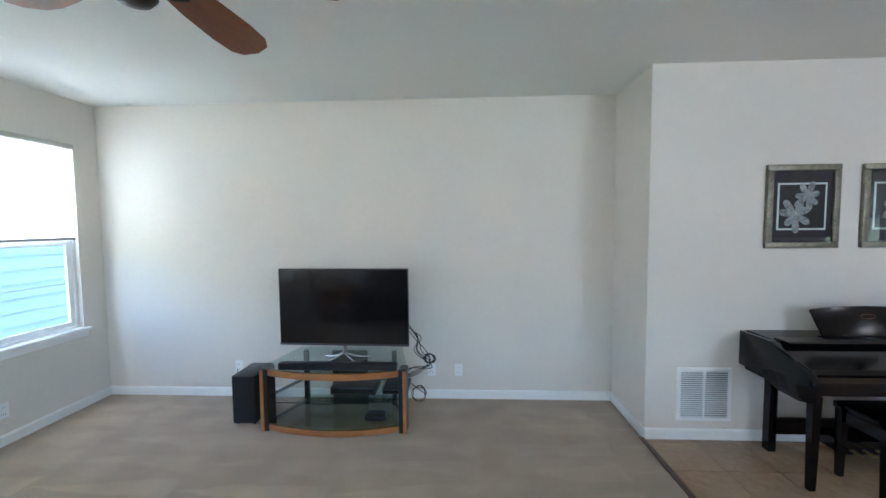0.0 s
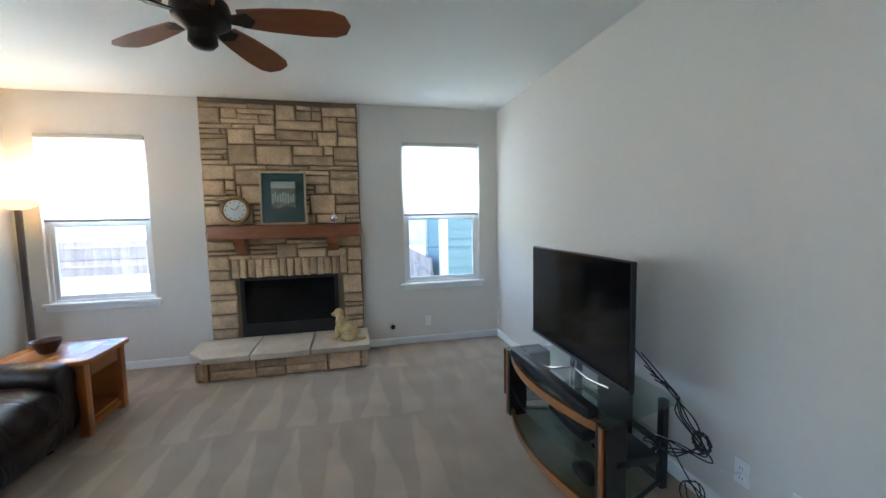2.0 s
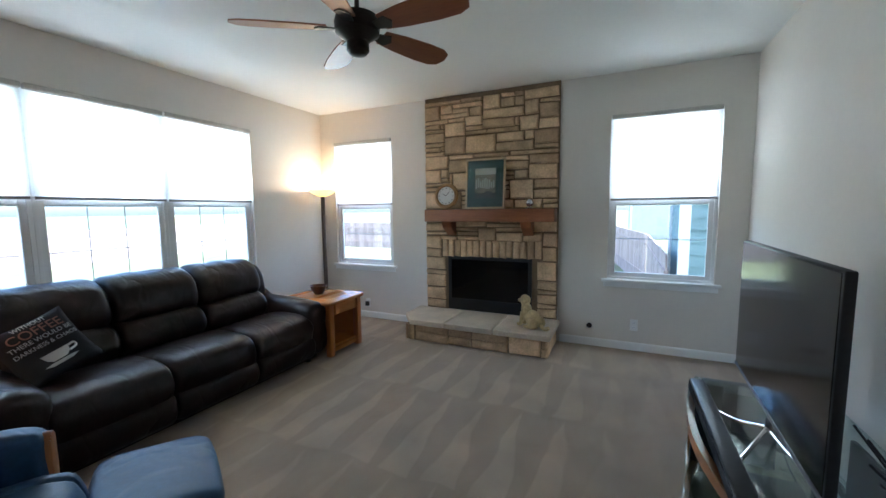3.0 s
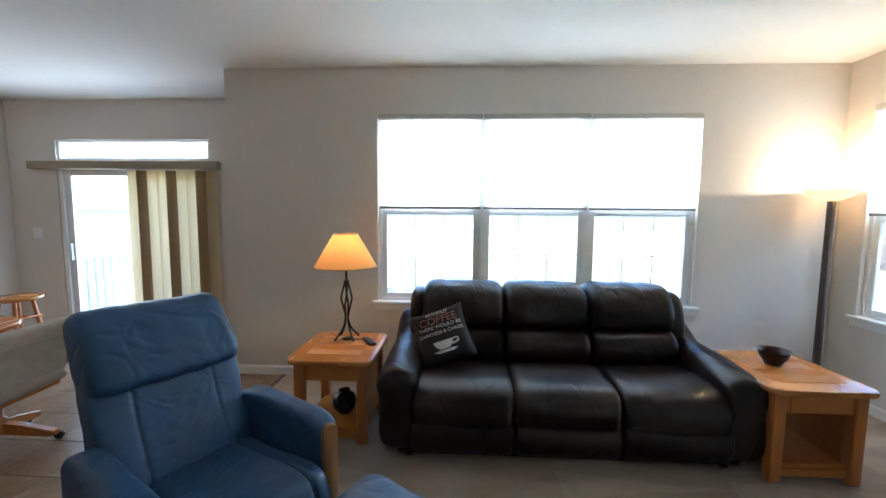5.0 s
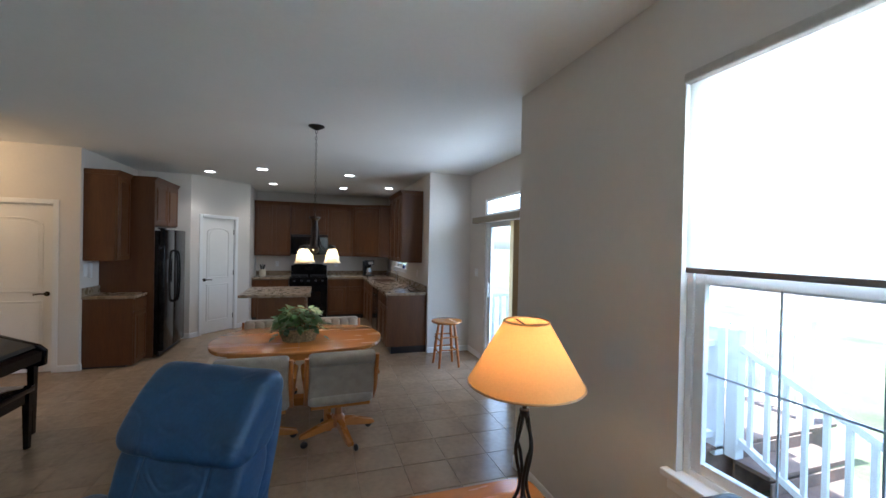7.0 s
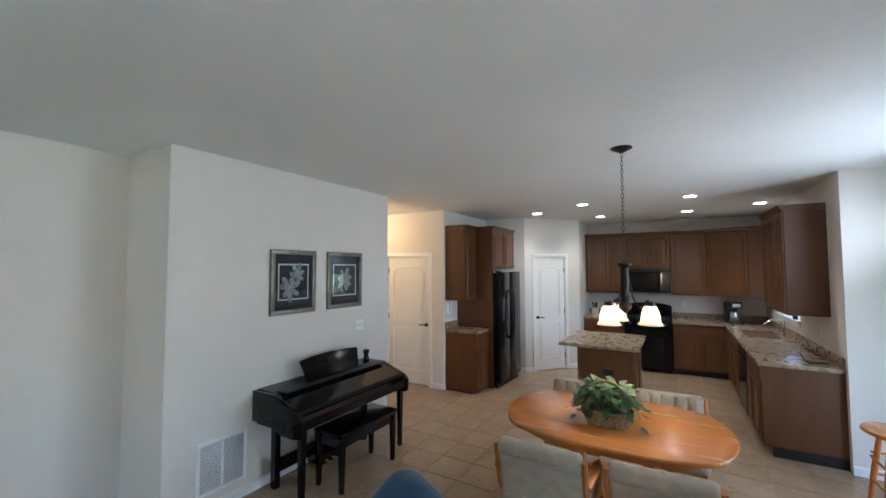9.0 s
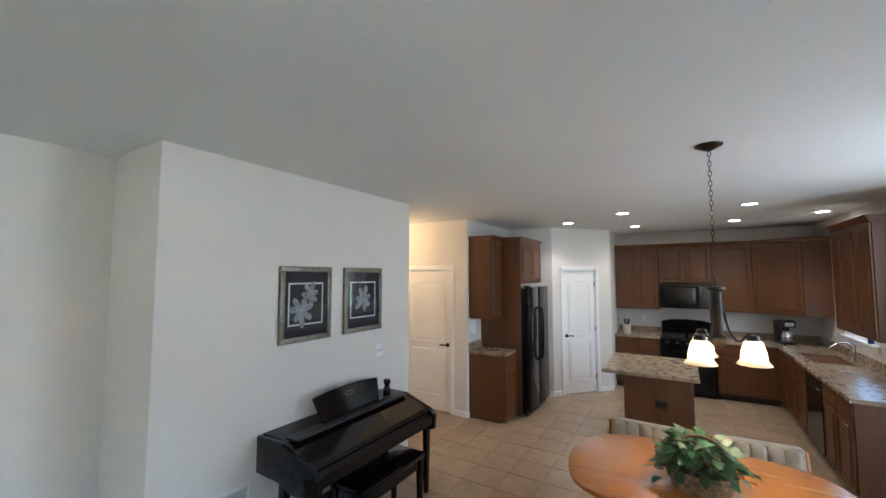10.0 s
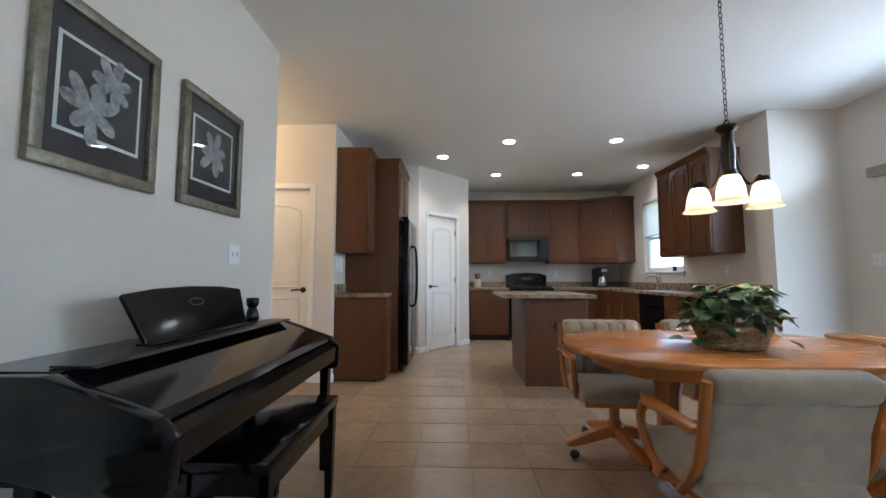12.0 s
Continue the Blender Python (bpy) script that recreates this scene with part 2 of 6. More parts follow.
def tube(points, radius, seg=8, bm=None, m=None, ends=True):
    """A round bar along points; radius is one number or one for each point."""
    one = bmesh.new()
    pts = [Vector(p) for p in points]
    radii = radius if isinstance(radius, (list, tuple)) else [radius] * len(pts)
    rings = []
    side = None
    for i, p in enumerate(pts):
        way = (pts[min(i + 1, len(pts) - 1)] - pts[max(i - 1, 0)]).normalized()
        if side is None:
            side = way.orthogonal().normalized()
        side = (side - way * side.dot(way)).normalized()
        up = way.cross(side)
        rings.append([one.verts.new(p + radii[i] * (math.cos(2 * math.pi * k / seg) * side + math.sin(2 * math.pi * k / seg) * up)) for k in range(seg)])
    for a, b in zip(rings, rings[1:]):
        for k in range(seg):
            one.faces.new((a[k], a[(k + 1) % seg], b[(k + 1) % seg], b[k]))
    if ends:
        one.faces.new(rings[0][::-1])
        one.faces.new(rings[-1])
    return joined(bm, one, m)


def curve_points(points, steps=6):
    """A smooth line through points."""
    pts = [Vector(p) for p in points]
    out = []
    for i in range(len(pts) - 1):
        a, b, c, d = pts[max(i - 1, 0)], pts[i], pts[i + 1], pts[min(i + 2, len(pts) - 1)]
        for k in range(steps):
            s = k / steps
            out.append(0.5 * (2 * b + (c - a) * s + (2 * a - 5 * b + 4 * c - d) * s * s + (3 * b - a - 3 * c + d) * s ** 3))
    return out + [pts[-1]]


def rounded(w, d, r, seg=6):
    """A rectangle's outline with round corners, about the origin."""
    out = []
    for cx, cy, a0 in ((w / 2 - r, d / 2 - r, 0), (-w / 2 + r, d / 2 - r, 90), (-w / 2 + r, -d / 2 + r, 180), (w / 2 - r, -d / 2 + r, 270)):
        for k in range(seg + 1):
            a = radians(a0 + 90 * k / seg)
            out.append((cx + r * math.cos(a), cy + r * math.sin(a)))
    return out


def pillow(w, d, h, puff=0.35, n=12, bm=None, m=None, power=2.6):
    """A cushion: a soft box of the given size about the origin, fuller in its middle."""
    one = bmesh.new()
    bmesh.ops.create_cube(one, size=2)
    bmesh.ops.subdivide_edges(one, edges=one.edges[:], cuts=n, use_grid_fill=True)
    for v in one.verts:
        x, y, z = v.co
        k = (abs(x) ** (2 * power) + abs(y) ** (2 * power) + abs(z) ** (2 * power)) ** (1 / (2 * power))
        p = v.co / k * max(abs(x), abs(y), abs(z)) if k else v.co
        full = 1 - puff * (abs(p.x) ** 4 + abs(p.y) ** 4) / 2
        v.co = (p.x * w / 2, p.y * d / 2, p.z * h / 2 * full)
    return joined(bm, one, m)


def wall(name, axis, at, a, b, holes=(), thick=0.12, height=2.74, mat=None):
    """A wall whose face lies at x or y = at and runs from a to b; thick points away from the room; holes are (from, to, bottom, top)."""
    bm = bmesh.new()
    cuts = sorted({a, b, *[h[0] for h in holes], *[h[1] for h in holes]})
    for lo, hi in zip(cuts, cuts[1:]):
        mid = (lo + hi) / 2
        levels = [0.0]
        for h in sorted((h for h in holes if h[0] < mid < h[1]), key=lambda h: h[2]):
            levels += [h[2], h[3]]
        levels.append(height)
        for z0, z1 in zip(levels[::2], levels[1::2]):
            if z1 - z0 > 1e-4:
                if axis == "y":
                    box((lo, min(at, at + thick), z0), (hi, max(at, at + thick), z1), bm=bm)
                else:
                    box((min(at, at + thick), lo, z0), (max(at, at + thick), hi, z1), bm=bm)
    bmesh.ops.remove_doubles(bm, verts=bm.verts, dist=1e-4)
    return tagged(part(name, bm, mat or WALL), "light grey painted plaster wall", "wall", kind="structure")


def outline_soft(points, steps=5):
    """A closed smooth outline through points."""
    pts = [Vector((*p, 0)) for p in points]
    n, out = len(pts), []
    for i in range(n):
        a, b, c, d = pts[i - 1], pts[i], pts[(i + 1) % n], pts[(i + 2) % n]
        for k in range(steps):
            s = k / steps
            p = 0.5 * (2 * b + (c - a) * s + (2 * a - 5 * b + 4 * c - d) * s * s + (3 * b - a - 3 * c + d) * s ** 3)
            out.append((p.x, p.y))
    return out


def stuffed(profile, width, edge=0.05, slices=14, bulge=0.0, creases=0.0, seed=0, bm=None, m=None, steps=5, seams=()):
    """Upholstery: a side profile in (y, z), drawn out along x about the origin, with rounded ends and slight creases."""
    ring = outline_soft(profile, steps)
    cy, cz = sum(p[0] for p in ring) / len(ring), sum(p[1] for p in ring) / len(ring)
    reach = max(math.dist(p, (cy, cz)) for p in ring)
    one = bmesh.new()
    rows = []
    xs = [-width / 2 + edge * (1 - math.cos(math.pi / 2 * k / 4)) for k in range(4)]
    xs += [-width / 2 + edge + (width - 2 * edge) * k / slices for k in range(slices + 1)]
    xs += [-x for x in reversed(xs[:4])]
    xs = sorted(xs + [s + d for s in seams for d in (-0.014, -0.006, 0.0, 0.006, 0.014)])
    for x in xs:
        gap = max(0.0, (abs(x) - (width / 2 - edge)) / edge)
        inset = edge * (1 - math.sqrt(max(0.0, 1 - gap * gap)))
        swell = 1 + bulge * (1 - (2 * x / width) ** 2) - sum(0.08 * math.exp(-((x - s) / 0.009) ** 2) for s in seams)
        row = []
        for y, z in ring:
            d = math.dist((y, z), (cy, cz))
            f = max(0.05, (d - inset) / d) * swell
            w = creases * noise.noise((x * 9 + seed, y * 5, z * 14)) + creases * 0.6 * noise.noise((x * 3, y * 22 + seed, z * 22))
            row.append(one.verts.new((x, cy + (y - cy) * (f + w), cz + (z - cz) * (f + w))))
        rows.append(row)
    k = len(ring)
    for a, b in zip(rows, rows[1:]):
        for i in range(k):
            one.faces.new((a[i], a[(i + 1) % k], b[(i + 1) % k], b[i]))
    one.faces.new(rows[0][::-1])
    one.faces.new(rows[-1])
    return joined(bm, one, m)


# the plan
XW, XE, YN, YS = -2.72, 9.21, 4.585, -0.25
XJ, YP, XH0, XH1, YH = 2.055, 3.945, 4.495, 5.84, 6.2
YK, XC, YSL, XST, YKS, HIGH = 3.935, 2.51, -1.11, 5.62, -0.44, 2.74
TILE_X = 2.04
PANTRY = ((7.415, 3.185), (8.30, 2.425))

W_R, W_L = (3.435, 4.355, 0.715, 2.33), (-0.025, 0.885, 0.715, 2.335)
BIG = (-1.585, 1.155, 0.71, 2.335)
SLIDER, TRANSOM = (3.24, 5.05, 0.0, 2.03), (3.24, 5.05, 2.07, 2.30)
SINK_WIN = (7.15, 8.21, 1.17, 2.30)

wall("wall_west", "x", XW, YS - 0.12, YN + 0.12, [W_R, W_L], -0.12)
wall("wall_north", "y", YN, XW, XJ, [], 0.12)
wall("wall_jut", "x", XJ, YP, YN + 0.12, [], 0.12)
wall("wall_piano", "y", YP, XJ + 0.12, XH0, [], 0.12)
wall("wall_hall_west", "x", XH0, YP + 0.12, YH, [], -0.12)
wall("wall_hall_end", "y", YH, XH0 - 0.12, XH1 + 0.12, [], 0.12)
wall("wall_hall_east", "x", XH1, YK, YH, [(4.20, 5.02, 0.0, 2.04)], 0.12)
wall("wall_kitchen_north", "y", YK, XH1 + 0.12, PANTRY[0][0] + 0.12, [], 0.12)
wall("wall_pantry_side", "x", PANTRY[0][0], PANTRY[0][1], YK, [], 0.10)
wall("wall_pantry_back", "y", PANTRY[1][1], PANTRY[1][0], XE, [], 0.10)
wall("wall_east", "x", XE, YKS - 0.12, YK, [], 0.12)
wall("wall_kitchen_south", "y", YKS, XST, XE, [SINK_WIN], -0.12)
wall("wall_stub", "x", XST, YSL - 0.12, YKS - 0.12, [], 0.12)
wall("wall_slider", "y", YSL, XC - 0.12, XST, [SLIDER, TRANSOM], -0.12)
wall("wall_return", "x", XC, YSL, YS, [], -0.12)
wall("wall_south", "y", YS, XW, XC - 0.12, [BIG], -0.12)
pl = math.dist(*PANTRY)
pa = math.degrees(math.atan2(PANTRY[1][1] - PANTRY[0][1], PANTRY[1][0] - PANTRY[0][0]))
pantry_wall = wall("wall_pantry", "y", 0, 0, pl, [(0.21, 0.845, 0.0, 2.04)], 0.10)
pantry_wall.matrix_basis = pose(*PANTRY[0], 0, 0, 0, pa)

bm = box((XW - 0.12, YSL - 0.12, HIGH), (XE + 0.12, YH + 0.12, HIGH + 0.15))
tagged(part("ceiling", bm, CEIL), "white textured painted ceiling", "ceiling", kind="structure")
bm = box((XW, YS - 0.02, -0.1), (TILE_X, YN, 0.0))
floor = tagged(part("floor_carpet", bm, CARPET), "beige vacuumed carpet with raked stripes", "carpet", kind="structure")
bm = box((TILE_X, YSL - 0.12, -0.1), (XE + 0.12, YH, -0.006))
tiles = tagged(part("floor_tile", bm, GROUT), "beige square ceramic floor tiles", "floor", kind="structure")


# windows, doors and trim
def sash_window(name, axis, at, span, sign, units=1, bars=1, shade_to=1.53, label=""):
    """Double-hung windows in a row, with roller shades half down. axis: the wall's; sign: which way is outside."""
    a, b, z0, z1 = span
    win = thing(name, label or "white vinyl double-hung window with a lowered shade", "window", kind="structure")

    def bx(p, lo, hi, mat, par=win, name="frame", bevel=0.003):
        (u0, d0, w0), (u1, d1, w1) = lo, hi
        d0, d1 = sorted((at + sign * d0, at + sign * d1))
        low, high = ((u0, d0, w0), (u1, d1, w1)) if axis == "y" else ((d0, u0, w0), (d1, u1, w1))
        return part(name, box(low, high, bevel), mat, par)

    step = (b - a) / units
    for k in range(units):
        u0, u1 = a + k * step, a + (k + 1) * step
        e = 0.028
        for lo, hi in (((u0, 0.035, z0), (u0 + e, 0.115, z1)), ((u1 - e, 0.035, z0), (u1, 0.115, z1)), ((u0 + e, 0.035, z1 - e), (u1 - e, 0.115, z1)), ((u0 + e, 0.035, z0), (u1 - e, 0.115, z0 + e))):
            bx(None, lo, hi, VINYL, name="window_frame")
        zm = shade_to - 0.045
        for s0, s1, d in ((z0 + e, zm + 0.025, 0.045), (zm - 0.025, z1 - e, 0.075)):
            r = 0.042
            for lo, hi in (((u0 + e, d, s0), (u0 + e + r, d + 0.028, s1)), ((u1 - e - r, d, s0), (u1 - e, d + 0.028, s1)), ((u0 + e + r, d, s0), (u1 - e - r, d + 0.028, s0 + r)), ((u0 + e + r, d, s1 - r), (u1 - e - r, d + 0.028, s1))):
                bx(None, lo, hi, VINYL, name="sash")
            pane = bx(None, (u0 + e + r, d + 0.012, s0 + r), (u1 - e - r, d + 0.016, s1 - r), GLASS, name="pane", bevel=0)
            pane.visible_shadow = False
            zc = (s0 + s1) / 2
            bx(None, (u0 + e + r, d + 0.018, zc - 0.0035), (u1 - e - r, d + 0.024, zc + 0.0035), GRILLE, name="grille_bar", bevel=0)
            for g in range(1, bars):
                uc = u0 + e + r + g * (u1 - u0 - 2 * e - 2 * r) / bars
                bx(None, (uc - 0.003, d + 0.0185, s0 + r), (uc + 0.003, d + 0.0235, s1 - r), GRILLE, name="grille_bar", bevel=0)
        shade = thing("roller_shade", "white translucent roller shade lowered halfway down the window", "shade", group="roller shades")
        bx(None, (u0 + 0.012, 0.012, shade_to), (u1 - 0.012, 0.0135, z1 - 0.02), SHADE, shade, "cloth", 0)
        bx(None, (u0 + 0.012, 0.008, shade_to - 0.022), (u1 - 0.012, 0.018, shade_to), HEM, shade, "hem_bar")
        bx(None, (u0 + 0.006, -0.02, z1 - 0.03), (u1 - 0.006, 0.03, z1 + 0.012), HEADRAIL, shade, "headrail", 0.008)
    bx(None, (a - 0.05, -0.035, z0 - 0.025), (b + 0.05, 0.04, z0 + 0.004), TRIM, name="window_sill", bevel=0.006)
    bx(None, (a - 0.03, -0.014, z0 - 0.075), (b + 0.03, -0.001, z0 - 0.026), TRIM, name="apron")
    return win


GRILLE = material("grille_metal", (0.42, 0.45, 0.50), 0.45, vary=0.03)
HEM = material("shade_hem", (0.30, 0.28, 0.27), 0.6)
HEADRAIL = material("shade_headrail", (0.50, 0.47, 0.42), 0.6)
sash_window("window_1", "x", XW, W_R, -1)
sash_window("window_2", "x", XW, W_L, -1)
sash_window("window_3", "y", YS, BIG, -1, units=3, bars=3, shade_to=1.56, label="triple white double-hung window with lowered shades")
sash_window("window_4", "y", YKS, SINK_WIN, -1, shade_to=1.75, label="white kitchen window above the sink")


def baseboard(points):
    for (x0, y0), (x1, y1) in zip(points, points[1:]):
        ln = math.dist((x0, y0), (x1, y1))
        ang = math.degrees(math.atan2(y1 - y0, x1 - x0))
        bm = prism([(0.001, 0), (0.014, 0), (0.014, 0.065), (0.009, 0.078), (0.001, 0.082)], ln)
        bmesh.ops.transform(bm, matrix=pose(x0, y0, 0, 0, 0, ang) @ Matrix(((0, 0, 1, 0), (-1, 0, 0, 0), (0, 1, 0, 0), (0, 0, 0, 1))), verts=bm.verts)
        tagged(part("baseboard", bm, TRIM), "white painted baseboard along the wall", "baseboard", kind="structure")


# the room lies to the right of each line
baseboard([(XW, 2.98), (XW, YN), (XJ, YN), (XJ, YP), (XH0, YP), (XH0, YH)])
baseboard([(XW, YS), (XW, 1.3)])
baseboard([(XC, YSL), (XC, YS)])
baseboard([(XC, YS), (XW, YS)])
baseboard([(XST, YKS), (XST, YSL), (5.12, YSL)])
baseboard([(XH1, 4.14), (XH1, YK)])
baseboard([(XH1, YK), (5.88, YK)])
along = [(PANTRY[0][0] + (PANTRY[1][0] - PANTRY[0][0]) * k / pl, PANTRY[0][1] + (PANTRY[1][1] - PANTRY[0][1]) * k / pl) for k in (0.0, 0.145, 0.91, pl)]
baseboard(along[:2])
baseboard(along[2:])
baseboard([(PANTRY[0][0], YK), PANTRY[0]])


# fireplace
STONE = material("limestone", (0.56, 0.39, 0.23), 0.85, vary=0.17, scale=7, fine=50, bump=0.3, bump_scale=45, island=0.22)
HEARTH = material("hearth_stone", (0.58, 0.49, 0.38), 0.8, vary=0.1, scale=5, fine=60, bump=0.3, bump_scale=60, island=0.08)
MORTAR = material("mortar", (0.20, 0.14, 0.085), 0.95, vary=0.15, bump=0.4, bump_scale=120)
SOOT = material("firebox_black", (0.012, 0.011, 0.010), 0.7, vary=0.3)
SMOKED = clear_glass("firebox_glass", (0.25, 0.25, 0.25))


def stone_piece(name, parent, at, u, w, depth, mat=None):
    """A rough stone slab: u and w are its size along the wall and upwards; it stands out along +x from at."""
    bm = bmesh.new()
    jit = lambda s: random.uniform(-s, s)
    r = min(0.012, u / 6, w / 6)
    front, back = [], []
    for sy, sz in ((-1, -1), (1, -1), (1, 1), (-1, 1)):
        jy, jz = jit(0.007), jit(0.007)
        back.append(bm.verts.new((0, sy * u / 2 + jy, sz * w / 2 + jz)))
        front.append((depth * random.uniform(0.75, 1.1), sy * (u / 2 - r) + jy, sz * (w / 2 - r) + jz))
    shoulder = [bm.verts.new((depth * 0.6, b.co.y, b.co.z)) for b in back]
    top = [bm.verts.new(f) for f in front]
    mid = bm.verts.new((depth * random.uniform(0.95, 1.25), jit(u / 6), jit(w / 6)))
    for k in range(4):
        n = (k + 1) % 4
        bm.faces.new((back[k], back[n], shoulder[n], shoulder[k]))
        bm.faces.new((shoulder[k], shoulder[n], top[n], top[k]))
        bm.faces.new((top[k], top[n], mid))
    return part(name, bm, mat or STONE, parent, at=pose(*at))


fireplace = thing("fireplace", "floor-to-ceiling tan limestone fireplace with a raised hearth", "fireplace", pose(0, 0.02, 0))
FY0, FY1 = 1.36, 2.94
for ya, yb, za in ((FY0 + 0.01, 1.66, 0.0), (2.66, FY1 - 0.01, 0.0), (1.66, 2.66, 0.89)):
    part("mortar_bed", box((XW + 0.002, ya, za), (XW + 0.03, yb, HIGH - 0.003)), MORTAR, fireplace, "dark sandy mortar")
CELL = 0.052
rows_n, cols_n = int((HIGH - 0.245) / CELL), int((FY1 - FY0) / CELL)
taken = [[False] * cols_n for _ in range(rows_n)]
for r in range(rows_n):
    for c in range(cols_n):
        z, y = 0.245 + r * CELL, FY0 + c * CELL
        if 1.62 < y + CELL / 2 < 2.70 and z < 0.89 - CELL / 2:
            taken[r][c] = True
        if 1.56 < y + CELL / 2 < 2.76 and 0.87 < z + CELL / 2 < 1.10:
            taken[r][c] = True
rng = random.Random(11)
for r in range(rows_n):
    for c in range(cols_n):
        if taken[r][c]:
            continue
        tall = rng.choice((1, 1, 1, 1, 2, 2, 2, 2, 3, 3, 4))
        wide = rng.choice((4, 5, 6, 7, 8, 9)) if tall < 2 else rng.choice((3, 4, 6, 7, 8, 9)) if tall < 3 else rng.choice((4, 5, 6, 7))
        w = 0
        while w < wide and c + w < cols_n and not taken[r][c + w]:
            w += 1
        if c + w == cols_n - 1 and not taken[r][c + w]:
            w += 1
        h = 1
        while h < tall and r + h < rows_n and not any(taken[r + h][c + i] for i in range(w)):
            h += 1
        for i in range(h):
            for j in range(w):
                taken[r + i][c + j] = True
        stone_piece("stone", fireplace, (XW + 0.026, FY0 + (c + w / 2) * CELL + 0.005, 0.245 + (r + h / 2) * CELL), w * CELL - 0.014, h * CELL - 0.015, 0.035)
for k in range(15):
    stone_piece("lintel_stone", fireplace, (XW + 0.026, 1.585 + (k + 0.5) * 0.0783, 0.985), 0.069, 0.195, 0.035)
# firebox
bm = box((XW - 0.40, 1.66, 0.24), (XW - 0.38, 2.66, 0.89))
box((XW - 0.38, 1.66, 0.24), (XW + 0.002, 1.68, 0.89), bm=bm)
box((XW - 0.38, 2.64, 0.24), (XW + 0.002, 2.66, 0.89), bm=bm)
box((XW - 0.38, 1.68, 0.87), (XW + 0.002, 2.64, 0.89), bm=bm)
box((XW - 0.38, 1.68, 0.24), (XW + 0.002, 2.64, 0.26), bm=bm)
part("firebox", bm, SOOT, fireplace, "black metal firebox")
bm = box((XW + 0.03, 1.66, 0.245), (XW + 0.045, 1.70, 0.89), 0.003)
box((XW + 0.03, 2.62, 0.245), (XW + 0.045, 2.66, 0.89), 0.003, bm=bm)
box((XW + 0.03, 1.70, 0.85), (XW + 0.045, 2.62, 0.89), 0.003, bm=bm)
box((XW + 0.03, 1.70, 0.245), (XW + 0.045, 2.62, 0.38), 0.003, bm=bm)
part("firebox_surround", bm, BLACK, fireplace, "black metal surround")
part("firebox_glass", box((XW + 0.033, 1.70, 0.38), (XW + 0.037, 2.62, 0.85)), SMOKED, fireplace, "dark glass doors").visible_shadow = False
LOG = material("fire_log", (0.16, 0.12, 0.09), 0.9, vary=0.4, scale=12, bump=0.6, bump_scale=40)
for k, (y0, y1, x, z, r) in enumerate(((1.85, 2.5, -0.18, 0.37, 0.055), (1.8, 2.4, -0.08, 0.35, 0.05), (1.95, 2.45, -0.13, 0.46, 0.045))):
    part("log", tube([(XW + x, y0, z), (XW + x + 0.02, (y0 + y1) / 2, z + 0.015), (XW + x - 0.02, y1, z)], r, 9), LOG, fireplace, "grey ceramic log", smooth=True)
bm = bmesh.new()
for k in range(6):
    tube([(XW - 0.03, 1.85 + k * 0.12, 0.40), (XW - 0.03, 1.85 + k * 0.12, 0.29), (XW - 0.24, 1.85 + k * 0.12, 0.29)], 0.009, 6, bm=bm)
part("grate", bm, SOOT, fireplace)
# raised hearth: stones under three slabs
HX = -2.10
cuts = [FY0 - 0.10, 1.86, 2.40, FY1 + 0.03]
for lo, hi in zip(cuts, cuts[1:]):
    ring = [(XW + 0.04, lo + 0.006), (XW + 0.04, hi - 0.006), (HX + 0.03, hi - 0.006)]
    ring += [(HX + 0.03, FY0 + 0.10), (-2.30, FY0 - 0.08)] if lo < FY0 else [(HX + 0.03, lo + 0.006)]
    part("hearth_slab", prism(ring, 0.058, bevel=0.009, m=pose(0, 0, 0.187)), HEARTH, fireplace, "pale dressed limestone slab")
part("hearth_core", box((XW + 0.03, FY0 + 0.04, 0.0), (HX - 0.045, FY1 - 0.03, 0.187)), MORTAR, fireplace)
y = FY0 + 0.14
while y < FY1 - 0.05:
    ln = min(rng.uniform(0.16, 0.42), FY1 - y)
    if rng.random() < 0.5:
        stone_piece("hearth_stone", fireplace, (HX - 0.047, y + ln / 2, 0.093), ln - 0.014, 0.17, 0.04)
    else:
        for z, h in ((0.048, 0.078), (0.138, 0.082)):
            stone_piece("hearth_stone", fireplace, (HX - 0.047, y + ln / 2, z), ln - 0.014, h, 0.04)
    y += ln
for x, w in ((-2.25, 0.24), (-2.50, 0.24)):
    s = stone_piece("hearth_stone", fireplace, (x, FY1 - 0.028, 0.093), w, 0.17, 0.03)
    s.matrix_basis = pose(x, FY1 - 0.03, 0.093, 0, 0, 90)
    s = stone_piece("hearth_stone", fireplace, (x, FY0, 0.093), w, 0.17, 0.03)
    s.matrix_basis = pose(x, FY0 + 0.04, 0.093, 0, 0, -90)
s = stone_piece("hearth_stone", fireplace, (0, 0, 0), 0.12, 0.17, 0.05)
s.matrix_basis = pose(-2.165, FY0 + 0.085, 0.093, 0, 0, -45)
# mantel
bm = box((XW + 0.03, 1.44, 1.30), (-2.49, 2.92, 1.44), 0.012)
part("mantel_beam", bm, MANTEL, fireplace, "rough-sawn reddish wood mantel beam", smooth=True)
for y in (1.715, 2.625):
    bm = prism([(0, 0), (0.14, 0.10), (0.18, 0.165), (0, 0.165)], 0.115, bevel=0.006)
    part("corbel", bm, MANTEL, fireplace, "reddish wood corbel", at=Matrix.Translation((XW + 0.05, y + 0.057, 1.136)) @ pose(0, 0, 0, 90, 0, 0))

